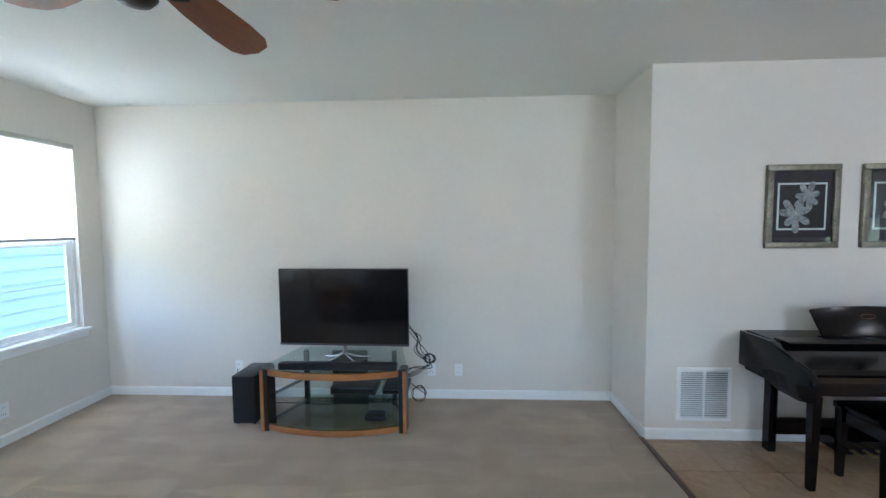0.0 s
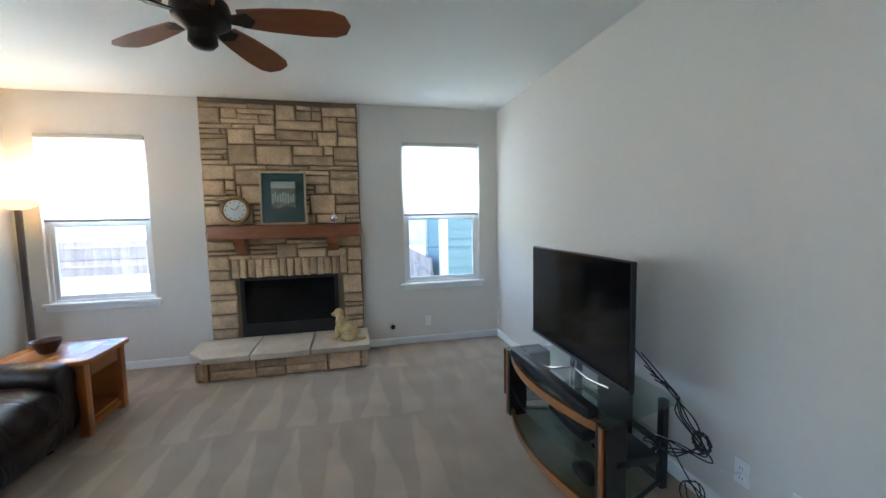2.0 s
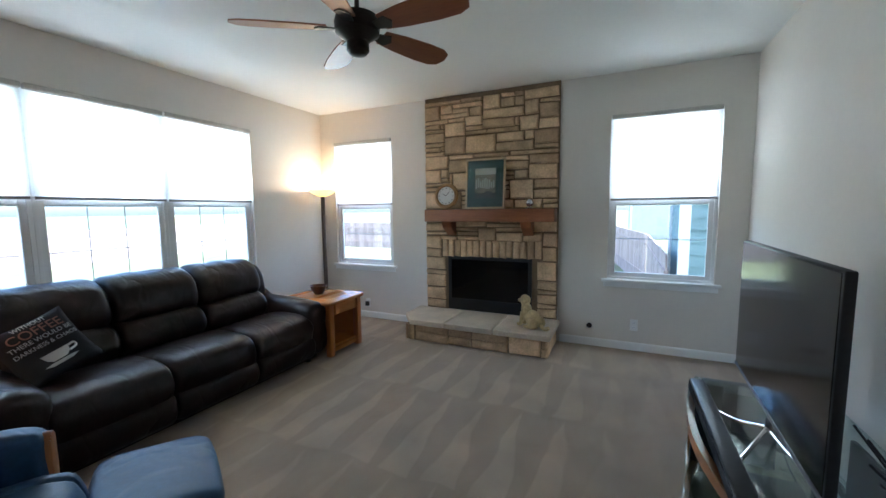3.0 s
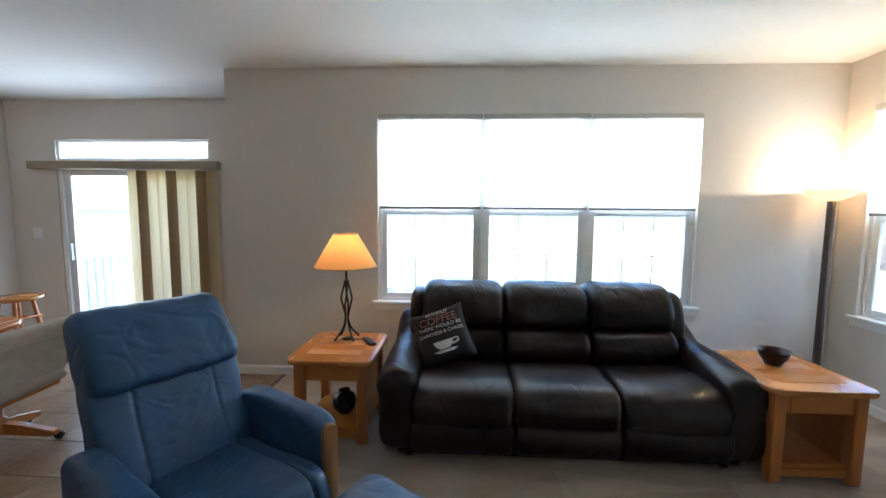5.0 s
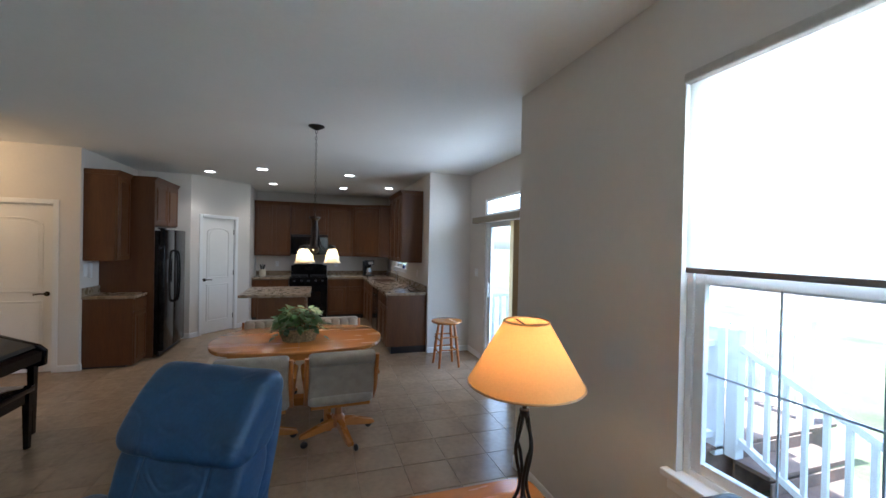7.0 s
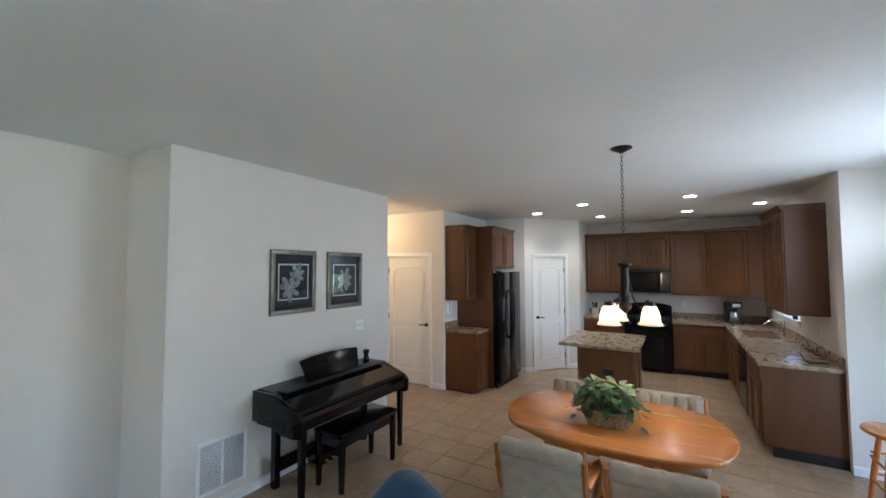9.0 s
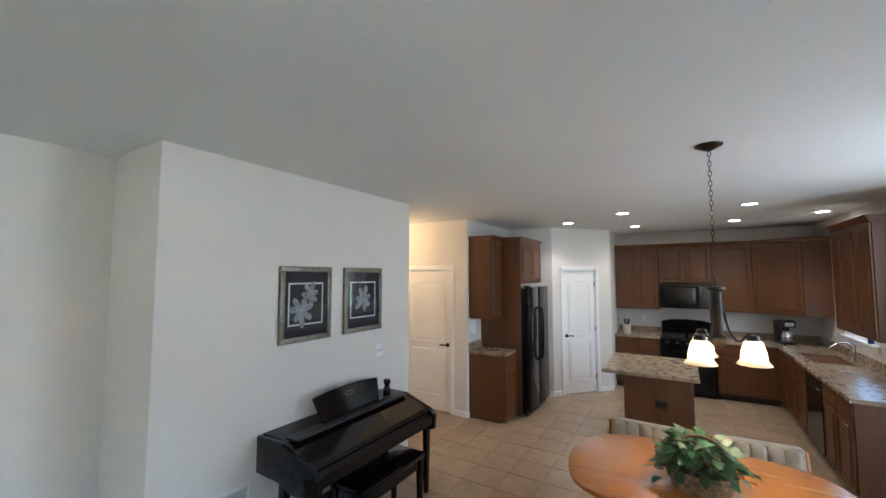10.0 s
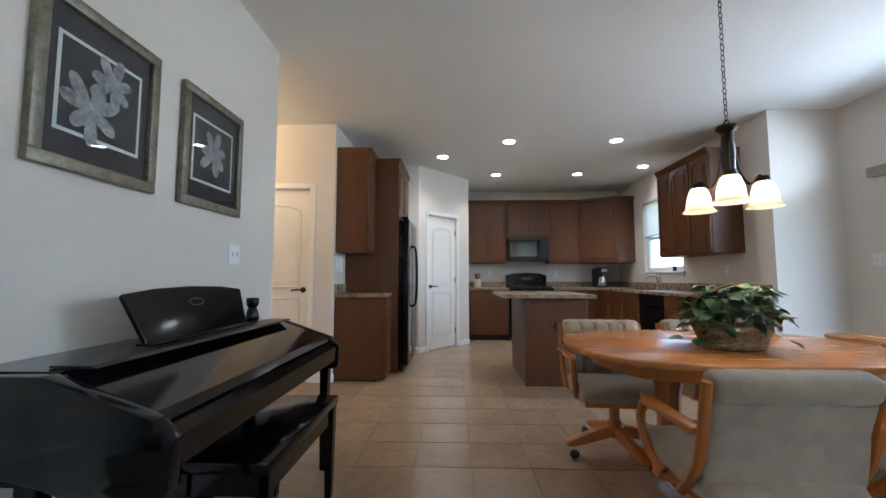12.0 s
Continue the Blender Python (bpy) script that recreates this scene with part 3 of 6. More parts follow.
# on the mantel
clock = thing("mantel_clock", "round gold-rimmed clock with a silvery dial", "clock", pose(-2.585, 1.70, 1.44, 0, -6, 0))
GOLD = material("gold_wood", (0.36, 0.19, 0.055), 0.3, vary=0.15, coat=0.4)
DIAL = material("clock_dial", (0.66, 0.67, 0.64), 0.35, vary=0.05)
Y90 = pose(0, 0, 0, 0, 90, 0)
part("rim", lathe([(0.105, 0.0), (0.14, 0.0), (0.15, 0.012), (0.14, 0.03), (0.118, 0.034), (0.105, 0.02)], 48, m=pose(0, 0, 0.155) @ Y90, cap=False), GOLD, clock, smooth=True)
part("dial", lathe([(0.0, 0.006), (0.106, 0.006), (0.106, 0.016), (0.0, 0.016)], 40, m=pose(0, 0, 0.155) @ Y90), DIAL, clock, smooth=True)
for k in range(12):
    a = radians(30 * k)
    part("hour_mark", box((-0.003, -0.008, -0.002), (0.003, 0.008, 0.002), m=pose(0.018, math.sin(a) * 0.088, 0.155 + math.cos(a) * 0.088, math.degrees(-a), 0, 0) @ Y90), IRON, clock)
for ang, ln in ((60, 0.05), (-40, 0.07)):
    part("clock_pointer", box((-0.001, -0.003, 0), (0.001, 0.003, ln)), IRON, clock, at=pose(0.019, 0, 0.155, ang, 0, 0))
part("foot", box((-0.03, -0.06, 0.0), (0.04, 0.06, 0.012), 0.003), GOLD, clock)


def framed(name, label, w, h, border, mat_w, frame_mat, mat_mat, depth=0.025):
    """A picture that stands on z = 0 in its own frame and looks along +x; returns the thing and the picture's inner size."""
    ob = thing(name, label, "picture")
    bm = bmesh.new()
    for lo, hi in (((0, -w / 2, 0), (depth, w / 2, border)), ((0, -w / 2, h - border), (depth, w / 2, h)), ((0, -w / 2, border), (depth, -w / 2 + border, h - border)), ((0, w / 2 - border, border), (depth, w / 2, h - border))):
        box(lo, hi, 0.005, bm=bm)
    part("frame", bm, frame_mat, ob, smooth=True)
    part("mat_board", box((0.002, -w / 2 + border, border), (0.010, w / 2 - border, h - border)), mat_mat, ob)
    g = part("glass", box((0.017, -w / 2 + border, border), (0.0185, w / 2 - border, h - border)), GLASS, ob)
    g.visible_shadow = False
    return ob


PALEWOOD = wood("pale_frame", (0.50, 0.38, 0.24), (0.42, 0.30, 0.18), 0.4, along="z")
TEAL = material("dark_teal_board", (0.012, 0.055, 0.055), 0.8)
PRINT = material("town_print", (0.30, 0.25, 0.18), 0.7, second=(0.09, 0.10, 0.10), scale=11, fine=26)
PRINTSKY = material("print_sky", (0.50, 0.50, 0.46), 0.7, vary=0.1, scale=9)
mp = framed("framed_print", "town print in a dark teal mat and pale wood frame", 0.46, 0.56, 0.022, 0.09, PALEWOOD, TEAL)
part("print", box((0.0102, -0.12, 0.12), (0.0125, 0.12, 0.45)), PRINT, mp, "muted brown town view")
bm = box((0.0127, -0.12, 0.38), (0.0135, 0.12, 0.45))
part("print_sky", bm, PRINTSKY, mp, "pale sky of the print")
PRINTDARK = material("print_water", (0.05, 0.07, 0.075), 0.7, vary=0.4, scale=25)
part("print_water", prism([(-0.12, 0.12), (0.12, 0.12), (0.12, 0.17), (0.03, 0.20), (-0.05, 0.165), (-0.12, 0.19)], 0.0008, m=Matrix(((0, 0, 1, 0.0127), (1, 0, 0, 0), (0, 1, 0, 0), (0, 0, 0, 1)))), PRINTDARK, mp, "dark water of the print")
bm = bmesh.new()
for k in range(9):
    y0 = -0.11 + k * 0.025
    box((0.0127, y0, 0.22 + 0.02 * rng.random()), (0.0133, y0 + 0.016, 0.28 + 0.07 * rng.random()), bm=bm)
part("print_houses", bm, PRINTSKY, mp, "pale house fronts")
mp.matrix_basis = pose(-2.60, 2.165, 1.44, 0, -5, 0)
orn = thing("glass_ornament", "small silver and glass desk clock", "ornament", pose(-2.57, 2.67, 1.44))
part("stand", box((-0.025, -0.035, 0), (0.025, 0.035, 0.014), 0.003), CHROME, orn)
part("ball", lathe([(0.0, 0.014), (0.02, 0.018), (0.036, 0.04), (0.04, 0.06), (0.03, 0.09), (0.012, 0.105), (0.0, 0.108)], 20), CHROME, orn, smooth=True)

# dog figure on the hearth: one plain shape
DOG = material("dog_plaster", (0.50, 0.37, 0.17), 0.6, vary=0.15, scale=20, bump=0.5, bump_scale=60)


def blob(bm, at, size, turn=(0, 0, 0)):
    one = bmesh.new()
    bmesh.ops.create_icosphere(one, subdivisions=3, radius=1)
    return joined(bm, one, pose(*at, *turn) @ Matrix.Diagonal((*size, 1)))


bm = bmesh.new()
blob(bm, (0, 0.02, 0.10), (0.065, 0.11, 0.085), (-20, 0, 0))
blob(bm, (0, -0.06, 0.16), (0.055, 0.062, 0.11), (12, 0, 0))
blob(bm, (0, -0.085, 0.285), (0.05, 0.055, 0.052))
blob(bm, (0, -0.135, 0.268), (0.026, 0.042, 0.025))
for s in (-1, 1):
    blob(bm, (s * 0.05, -0.075, 0.27), (0.013, 0.026, 0.045))
    tube([(s * 0.035, -0.09, 0.15), (s * 0.036, -0.105, 0.05), (s * 0.036, -0.115, 0.02)], [0.026, 0.021, 0.022], 10, bm=bm)
    blob(bm, (s * 0.036, -0.13, 0.016), (0.022, 0.036, 0.016))
    blob(bm, (s * 0.06, 0.06, 0.06), (0.035, 0.075, 0.06))
    blob(bm, (s * 0.07, 0.0, 0.018), (0.024, 0.055, 0.018))
tube(curve_points([(0, 0.12, 0.04), (0.02, 0.18, 0.025), (0.01, 0.23, 0.04)]), 0.02, 8, bm=bm)
dog = part("dog_statue", bm, DOG, smooth=True)
tagged(dog, "cream plaster statue of a sitting dog on the hearth", "statue")
dog.matrix_basis = pose(-2.30, 2.76, 0.2455, 0, 0, -25) @ Matrix.Diagonal((0.94, 0.94, 0.96, 1))

# ceiling fan
BLADE = wood("fan_blade", (0.26, 0.085, 0.03), (0.19, 0.055, 0.02), 0.35, along="x")
fan = thing("ceiling_fan", "five-blade ceiling fan with reddish wood blades and bronze motor", "fan", pose(-0.29, 2.215, HIGH))
part("canopy", lathe([(0.0, 0.0), (0.075, 0.0), (0.072, -0.03), (0.03, -0.06), (0.0, -0.06)], 28), IRON, fan, smooth=True)
part("downrod", tube([(0, 0, -0.05), (0, 0, -0.235)], 0.013, 12), IRON, fan, smooth=True)
part("motor", lathe([(0.0, -0.165), (0.05, -0.17), (0.115, -0.20), (0.125, -0.235), (0.12, -0.285), (0.075, -0.315), (0.06, -0.33), (0.062, -0.375), (0.045, -0.395), (0.0, -0.405)], 36, m=pose(0, 0, -0.055)), IRON, fan, "dark bronze motor housing", smooth=True)
ring = [(0.16, -0.055), (0.29, -0.075), (0.47, -0.088), (0.59, -0.085), (0.645, -0.06), (0.668, 0.0), (0.645, 0.06), (0.59, 0.085), (0.47, 0.088), (0.29, 0.075), (0.16, 0.055)]
for k in range(5):
    turn = pose(0, 0, -0.317, 0, 0, 87 + 72 * k)
    blade = part("blade", prism(ring, 0.008, bevel=0.002, m=pose(0, 0, 0, -14, 0, 0)), BLADE, fan, at=turn)
    bm = prism([(0.09, -0.02), (0.20, -0.045), (0.23, 0.0), (0.20, 0.045), (0.09, 0.02)], 0.006, m=pose(0, 0, -0.007, -14, 0, 0))
    part("blade_iron", bm, IRON, blade, "bronze blade bracket")

# sofa
LEATHER = material("dark_brown_leather", (0.014, 0.0075, 0.0065), 0.34, specular=0.28, vary=0.25, scale=6, fine=80, bump=0.15, bump_scale=320)
wrinkled(LEATHER, 3.2, 0.0022, (1.6, 1, 1))
sofa = thing("sofa", "dark brown leather three-seat reclining sofa under the window", "sofa", pose(-0.23, 0.02, 0.0))
SW = 0.622
seat_side = [(0.20, 0.30), (0.42, 0.44), (0.66, 0.475), (0.88, 0.455), (0.965, 0.38), (0.96, 0.27), (0.90, 0.22), (0.60, 0.20), (0.25, 0.20)]
front_side = [(0.80, 0.06), (0.90, 0.055), (0.965, 0.10), (0.985, 0.19), (0.955, 0.255), (0.85, 0.25), (0.78, 0.16)]
lumbar_side = [(0.13, 0.42), (0.30, 0.40), (0.39, 0.46), (0.40, 0.55), (0.33, 0.64), (0.20, 0.66), (0.10, 0.56)]
back_side = [(0.0, 0.60), (0.20, 0.60), (0.30, 0.66), (0.315, 0.76), (0.27, 0.88), (0.16, 0.955), (0.02, 0.965), (-0.09, 0.91), (-0.10, 0.75)]
for k in range(3):
    x = (1 - k) * SW
    part("seat", stuffed(seat_side, SW - 0.008, 0.045, 26, 0.03, 0.035, k), LEATHER, sofa, at=pose(x, 0, 0), smooth=True)
    part("footrest", stuffed(front_side, SW - 0.012, 0.03, 20, 0.02, 0.03, k + 5), LEATHER, sofa, at=pose(x, 0, 0), smooth=True)
    part("lumbar_cushion", stuffed(lumbar_side, SW - 0.012, 0.06, 24, 0.05, 0.05, k + 9), LEATHER, sofa, at=pose(x, 0, 0), smooth=True)
    part("back_cushion", stuffed(back_side, SW - 0.006, 0.07, 28, 0.04, 0.045, k + 13), LEATHER, sofa, at=pose(x, 0, 0), smooth=True)
arm_ring = [(-0.11, 0.10), (-0.125, 0.36), (-0.14, 0.47), (-0.12, 0.555), (-0.03, 0.595), (0.07, 0.575), (0.115, 0.50), (0.10, 0.40), (0.085, 0.10)]
for s in (1, -1):
    bm = stuffed([(a, b) for a, b in arm_ring], 0.98, 0.06, 16, 0.0, 0.008, 20 + s)
    side = Matrix(((0, s, 0, s * 1.03), (1, 0, 0, 0.46), (0, 0, 1, 0), (0, 0, 0, 1)))
    bmesh.ops.transform(bm, matrix=side, verts=bm.verts)
    for v in bm.verts:
        v.co.z -= 0.07 * max(0, v.co.y - 0.55) ** 1.3 * (v.co.z > 0.3) * 1.6
        if v.co.y < 0.25:
            v.co.z += (0.25 - v.co.y) * 0.55 * (v.co.z > 0.3)
    part("arm", bm, LEATHER, sofa, at=pose(0, 0, 0), smooth=True)
    wing = [(-0.09, 0.42), (0.10, 0.44), (0.23, 0.56), (0.22, 0.76), (0.14, 0.88), (0.0, 0.90), (-0.09, 0.84)]
    part("back_wing", stuffed(wing, 0.12, 0.04, 5, 0.0, 0.01, s), LEATHER, sofa, at=pose(s * 0.975, 0, 0), smooth=True)
part("base", box((-1.02, -0.06, 0.03), (1.02, 0.90, 0.24), 0.02), LEATHER, sofa)
part("rear_panel", box((-0.95, -0.10, 0.10), (0.95, -0.06, 0.80), 0.02), LEATHER, sofa)
for x in (-0.95, 0.95):
    for y in (0.02, 0.84):
        part("foot", lathe([(0.03, 0.0), (0.03, 0.05)], 12, m=pose(x, y, 0)), BLACK, sofa)

# scatter cushion with a cup on it
CUSHION = material("black_cushion", (0.014, 0.013, 0.015), 0.9, vary=0.2, fine=300, bump=0.4, bump_scale=400)
INK = material("white_ink", (0.5, 0.48, 0.46), 0.8, vary=0.05)
REDINK = material("copper_ink", (0.30, 0.14, 0.10), 0.8, vary=0.1)
cushion = thing("throw_pillow", "black throw pillow with white coffee-cup print and lettering", "pillow", pose(0.535, 0.55, 0.66, 58, 8, 172) @ pose(0, 0, 0, 0, 0, 30) @ Matrix.Diagonal((0.9, 0.9, 0.9, 1)))


def on_cover(x, y):
    u, v = min(1, abs(2 * x / 0.43)), min(1, abs(2 * y / 0.43))
    return 0.062 * ((1 - u ** 3) * (1 - v ** 3)) ** 0.55


bm = bmesh.new()
for s in (1, -1):
    bmesh.ops.create_grid(bm, x_segments=22, y_segments=22, size=0.215, matrix=pose(0, 0, 0.001 * s))
for v in bm.verts:
    x, y = v.co.x, v.co.y
    v.co.z = math.copysign(on_cover(x, y) * (1 + 0.10 * noise.noise((x * 14, y * 14, 3))), v.co.z)
    v.co.x, v.co.y = x * (1 - 0.09 * (1 - (y / 0.215) ** 2) * abs(x / 0.215) ** 3), y * (1 - 0.09 * (1 - (x / 0.215) ** 2) * abs(y / 0.215) ** 3)
bmesh.ops.remove_doubles(bm, verts=bm.verts[:], dist=0.0005)
bmesh.ops.recalc_face_normals(bm, faces=bm.faces[:])
part("cover", bm, CUSHION, cushion, smooth=True)


def words(text, size, at, mat, parent, name="lettering", depth=0.0012):
    cu = bpy.data.curves.new(name, "FONT")
    cu.body, cu.size, cu.align_x, cu.extrude = text, size, "CENTER", depth
    tmp = bpy.data.objects.new("tmp", cu)
    scene.collection.objects.link(tmp)
    me = bpy.data.meshes.new_from_object(tmp.evaluated_get(bpy.context.evaluated_depsgraph_get()))
    bpy.data.objects.remove(tmp)
    me.materials.append(mat)
    ob = new(name, me)
    ob.parent, ob.matrix_basis = parent, at
    return ob


def draped(me, y0=0.0):
    for v in me.vertices:
        v.co.z += on_cover(v.co.x, v.co.y + y0) * 1.04 + 0.003


draped(words("WITHOUT", 0.038, pose(0, 0.155, 0), INK, cushion).data, 0.155)
draped(words("COFFEE", 0.085, pose(0, 0.085, 0), REDINK, cushion).data, 0.085)
draped(words("THERE WOULD BE", 0.04, pose(0, 0.045, 0), INK, cushion).data, 0.045)
draped(words("DARKNESS & CHAOS", 0.036, pose(0, 0.0, 0), INK, cushion).data, 0.0)
cup = [(-0.085, -0.055), (-0.07, -0.095), (-0.045, -0.115), (0.03, -0.115), (0.055, -0.095), (0.07, -0.055)]
bm = prism(cup, 0.0012, m=pose(0, 0, 0))
prism([(-0.10, -0.128), (-0.06, -0.142), (0.05, -0.142), (0.09, -0.128), (0.05, -0.122), (-0.06, -0.122)], 0.0012, bm=bm)
tube(curve_points([(0.065, -0.062, 0), (0.10, -0.06, 0), (0.10, -0.085, 0), (0.058, -0.095, 0)]), 0.007, 6, bm=bm)
draped(part("cup_print", bm, INK, cushion, "white printed coffee cup").data)

# end tables
def end_table(label, at, w=0.58, d=0.66, h=0.535):
    ob = thing("end_table", label, "table", at, group="end tables")
    part("tabletop", prism(rounded(w, d, 0.07, 5), 0.035, bevel=0.011, seg=3, m=pose(0, 0, h - 0.035)), OAK_Y, ob, smooth=True)
    part("inlay", prism(rounded(w - 0.20, d - 0.24, 0.01, 2), 0.0015, m=pose(0, 0, h)), wood("oak_inlay", (0.56, 0.22, 0.05), (0.42, 0.145, 0.03), 0.28, along="x"), ob, "veneer panel set in the top")
    a, b = w / 2 - 0.075, d / 2 - 0.075
    for x in (-a, a):
        for y in (-b, b):
            part("leg", box((x - 0.032, y - 0.032, 0), (x + 0.032, y + 0.032, h - 0.035), 0.008), OAK_LEG, ob, smooth=True)
    for y in (-b, b):
        part("apron", box((-a + 0.03, y - 0.012, h - 0.155), (a - 0.03, y + 0.012, h - 0.035), 0.004), OAK, ob)
    part("side_panel", box((-a - 0.012, -b + 0.03, 0.06), (-a + 0.006, b - 0.03, h - 0.035)), OAK_Y, ob)
    part("apron", box((a - 0.012, -b + 0.03, h - 0.155), (a + 0.012, b - 0.03, h - 0.035), 0.004), OAK_Y, ob)
    part("lower_shelf", box((-a + 0.02, -b + 0.005, 0.075), (a - 0.0, b - 0.005, 0.10), 0.004), OAK_Y, ob)
    part("rail", box((-a + 0.03, b - 0.012, 0.03), (a - 0.03, b + 0.010, 0.074), 0.004), OAK, ob)
    part("drawer_front", box((-a + 0.06, b + 0.012, h - 0.145), (a - 0.06, b + 0.022, h - 0.05), 0.004), OAK, ob)
    return ob


OAK_LEG = wood("honey_oak_leg", (0.47, 0.165, 0.033), (0.34, 0.105, 0.02), 0.32, along="z")
et1 = end_table("honey oak end table with a lamp on it", pose(1.245, 0.54, 0), 0.56, 0.62, 0.57)
et2 = end_table("honey oak end table holding a small bowl", pose(-1.58, 0.73, 0), h=0.56)

# table lamp
LAMPSHADE = sheet("lampshade", (0.78, 0.44, 0.165), 0.42)
tl = thing("table_lamp", "wrought-iron table lamp with a lit parchment shade", "lamp", pose(1.247, 0.41, 0.5715) @ Matrix.Diagonal((1, 1, 1.03, 1)))
part("base", lathe([(0.0, 0.0), (0.035, 0.0), (0.035, 0.008), (0.0, 0.012)], 16), IRON, tl)
for k in range(4):
    a = radians(90 * k + 45)
    pts = [(0.10, 0.006), (0.075, 0.03), (0.03, 0.09), (0.012, 0.16), (0.03, 0.25), (0.038, 0.30), (0.022, 0.37), (0.010, 0.42)]
    tw = [0.0, 0, 0.1, 0.3, 0.7, 1.0, 1.3, 1.5]
    line = curve_points([(r * math.cos(a + q), r * math.sin(a + q), z) for (r, z), q in zip(pts, tw)], 5)
    part("leg", tube(line, 0.007, 8), IRON, tl, smooth=True)
part("stem", tube([(0, 0, 0.40), (0, 0, 0.56)], 0.009, 8), IRON, tl, smooth=True)
part("collar", lathe([(0.0, 0.40), (0.018, 0.40), (0.02, 0.425), (0.0, 0.43)], 14), IRON, tl, smooth=True)
shade = part("shade", lathe([(0.218, 0.523), (0.22, 0.525), (0.085, 0.752), (0.083, 0.75)], 40, cap=False), LAMPSHADE, tl, "lit amber parchment shade", smooth=True)
for z, r in ((0.525, 0.220), (0.752, 0.085)):
    bm = bmesh.new()
    tube([(r * math.cos(radians(10 * k)), r * math.sin(radians(10 * k)), z) for k in range(37)], 0.004, 6, bm=bm)
    part("shade_trim", bm, GOLD, shade, smooth=True)
bm = bmesh.new()
for k in range(3):
    a = radians(120 * k)
    tube([(0, 0, 0.735), (0.084 * math.cos(a), 0.084 * math.sin(a), 0.745)], 0.003, 5, bm=bm)
part("spider", bm, IRON, tl)
BULB = material("warm_bulb", (1.0, 0.85, 0.6), 0.4, glow=3.0, glow_colour=(1.0, 0.72, 0.38))
part("bulb", lathe([(0.0, 0.56), (0.015, 0.565), (0.03, 0.60), (0.032, 0.625), (0.02, 0.655), (0.0, 0.665)], 18), BULB, tl, smooth=True)
rem = thing("remote_control", "black remote control on the end table", "remote", pose(1.07, 0.47, 0.5715, 0, 0, 35))
part("case", box((-0.024, -0.08, 0), (0.024, 0.08, 0.018), 0.006), BLACK, rem, smooth=True)
KEYGREY = material("key_grey", (0.16, 0.16, 0.17), 0.5)
for i in range(6):
    for j in range(3):
        part("button", box((-0.016 + j * 0.012, -0.065 + i * 0.02, 0.018), (-0.008 + j * 0.012, -0.055 + i * 0.02, 0.0195)), KEYGREY, rem)
VASE = material("dark_vase", (0.02, 0.018, 0.018), 0.25, vary=0.2)
tagged(part("vase", lathe([(0.0, 0.0), (0.04, 0.0), (0.075, 0.04), (0.085, 0.085), (0.07, 0.13), (0.035, 0.155), (0.04, 0.165), (0.03, 0.16), (0.0, 0.14)], 26, m=pose(1.22, 0.58, 0.1005)), VASE, smooth=True), "round black vase on the end table's lower shelf", "vase")
BOWLM = material("bronze_bowl", (0.06, 0.028, 0.016), 0.35, metal=0.3, vary=0.25)
tagged(part("bowl", lathe([(0.0, 0.0), (0.045, 0.0), (0.05, 0.012), (0.075, 0.05), (0.085, 0.088), (0.092, 0.092), (0.08, 0.086), (0.065, 0.05), (0.0, 0.022)], 30, m=pose(-1.58, 0.66, 0.5615)), BOWLM, smooth=True), "dark bronze ceramic bowl on the end table", "bowl")

# torchiere
POLE = material("lamp_pole", (0.11, 0.085, 0.07), 0.5, metal=0.4, vary=0.1)
tor = thing("floor_lamp", "dark torchiere floor lamp with a lit glass bowl", "lamp", pose(-2.445, -0.01, 0) @ Matrix.Diagonal((1, 1, 1.028, 1)))
part("base", lathe([(0.0, 0.0), (0.14, 0.0), (0.14, 0.012), (0.10, 0.028), (0.03, 0.04), (0.0, 0.04)], 32), IRON, tor, smooth=True)
part("pole", tube([(0, 0, 0.03), (0, 0, 1.58)], 0.026, 16), POLE, tor, smooth=True)
GLOWBOWL = sheet("torch_glass", (0.9, 0.75, 0.5), 0.5)
part("bowl", lathe([(0.02, 1.575), (0.06, 1.585), (0.13, 1.62), (0.175, 1.66), (0.172, 1.662), (0.125, 1.626), (0.02, 1.58)], 36, cap=False), GLOWBOWL, tor, "lit amber glass bowl", smooth=True)
part("bulb", lathe([(0.0, 1.60), (0.02, 1.605), (0.028, 1.63), (0.0, 1.655)], 14), BULB, tor, smooth=True)
lamp("torchiere_light", (-2.445, -0.01, 1.722), 3.0, (1.0, 0.66, 0.34), 0.015)
lamp("table_lamp_light", (1.247, 0.41, 1.225), 1.9, (1.0, 0.55, 0.22), 0.035)

# recliner and footstool
BLUE = material("blue_leather", (0.022, 0.068, 0.155), 0.42, vary=0.12, scale=5, fine=70, bump=0.15, bump_scale=300)
wrinkled(BLUE, 3.4, 0.0025, (1, 1, 1.8))
rec = thing("recliner", "blue leather recliner with wooden arm fronts", "armchair", pose(1.393, 1.78, 0, 0, 0, 240) @ Matrix.Diagonal((0.87, 1, 1.05, 1)))
seat = [(-0.46, 0.32), (-0.44, 0.44), (-0.34, 0.50), (-0.05, 0.475), (0.22, 0.44), (0.24, 0.30), (0.0, 0.25), (-0.35, 0.25)]
part("seat", stuffed(seat, 0.56, 0.05, 26, 0.04, 0.04, 3, seams=(-0.19, 0.19)), BLUE, rec, smooth=True)
low = [(0.10, 0.36), (0.20, 0.35), (0.30, 0.48), (0.38, 0.66), (0.41, 0.80), (0.32, 0.82), (0.25, 0.78), (0.18, 0.62), (0.10, 0.48)]
part("backrest", stuffed(low, 0.63, 0.05, 30, 0.05, 0.05, 4, seams=(-0.17, 0.17)), BLUE, rec, smooth=True)
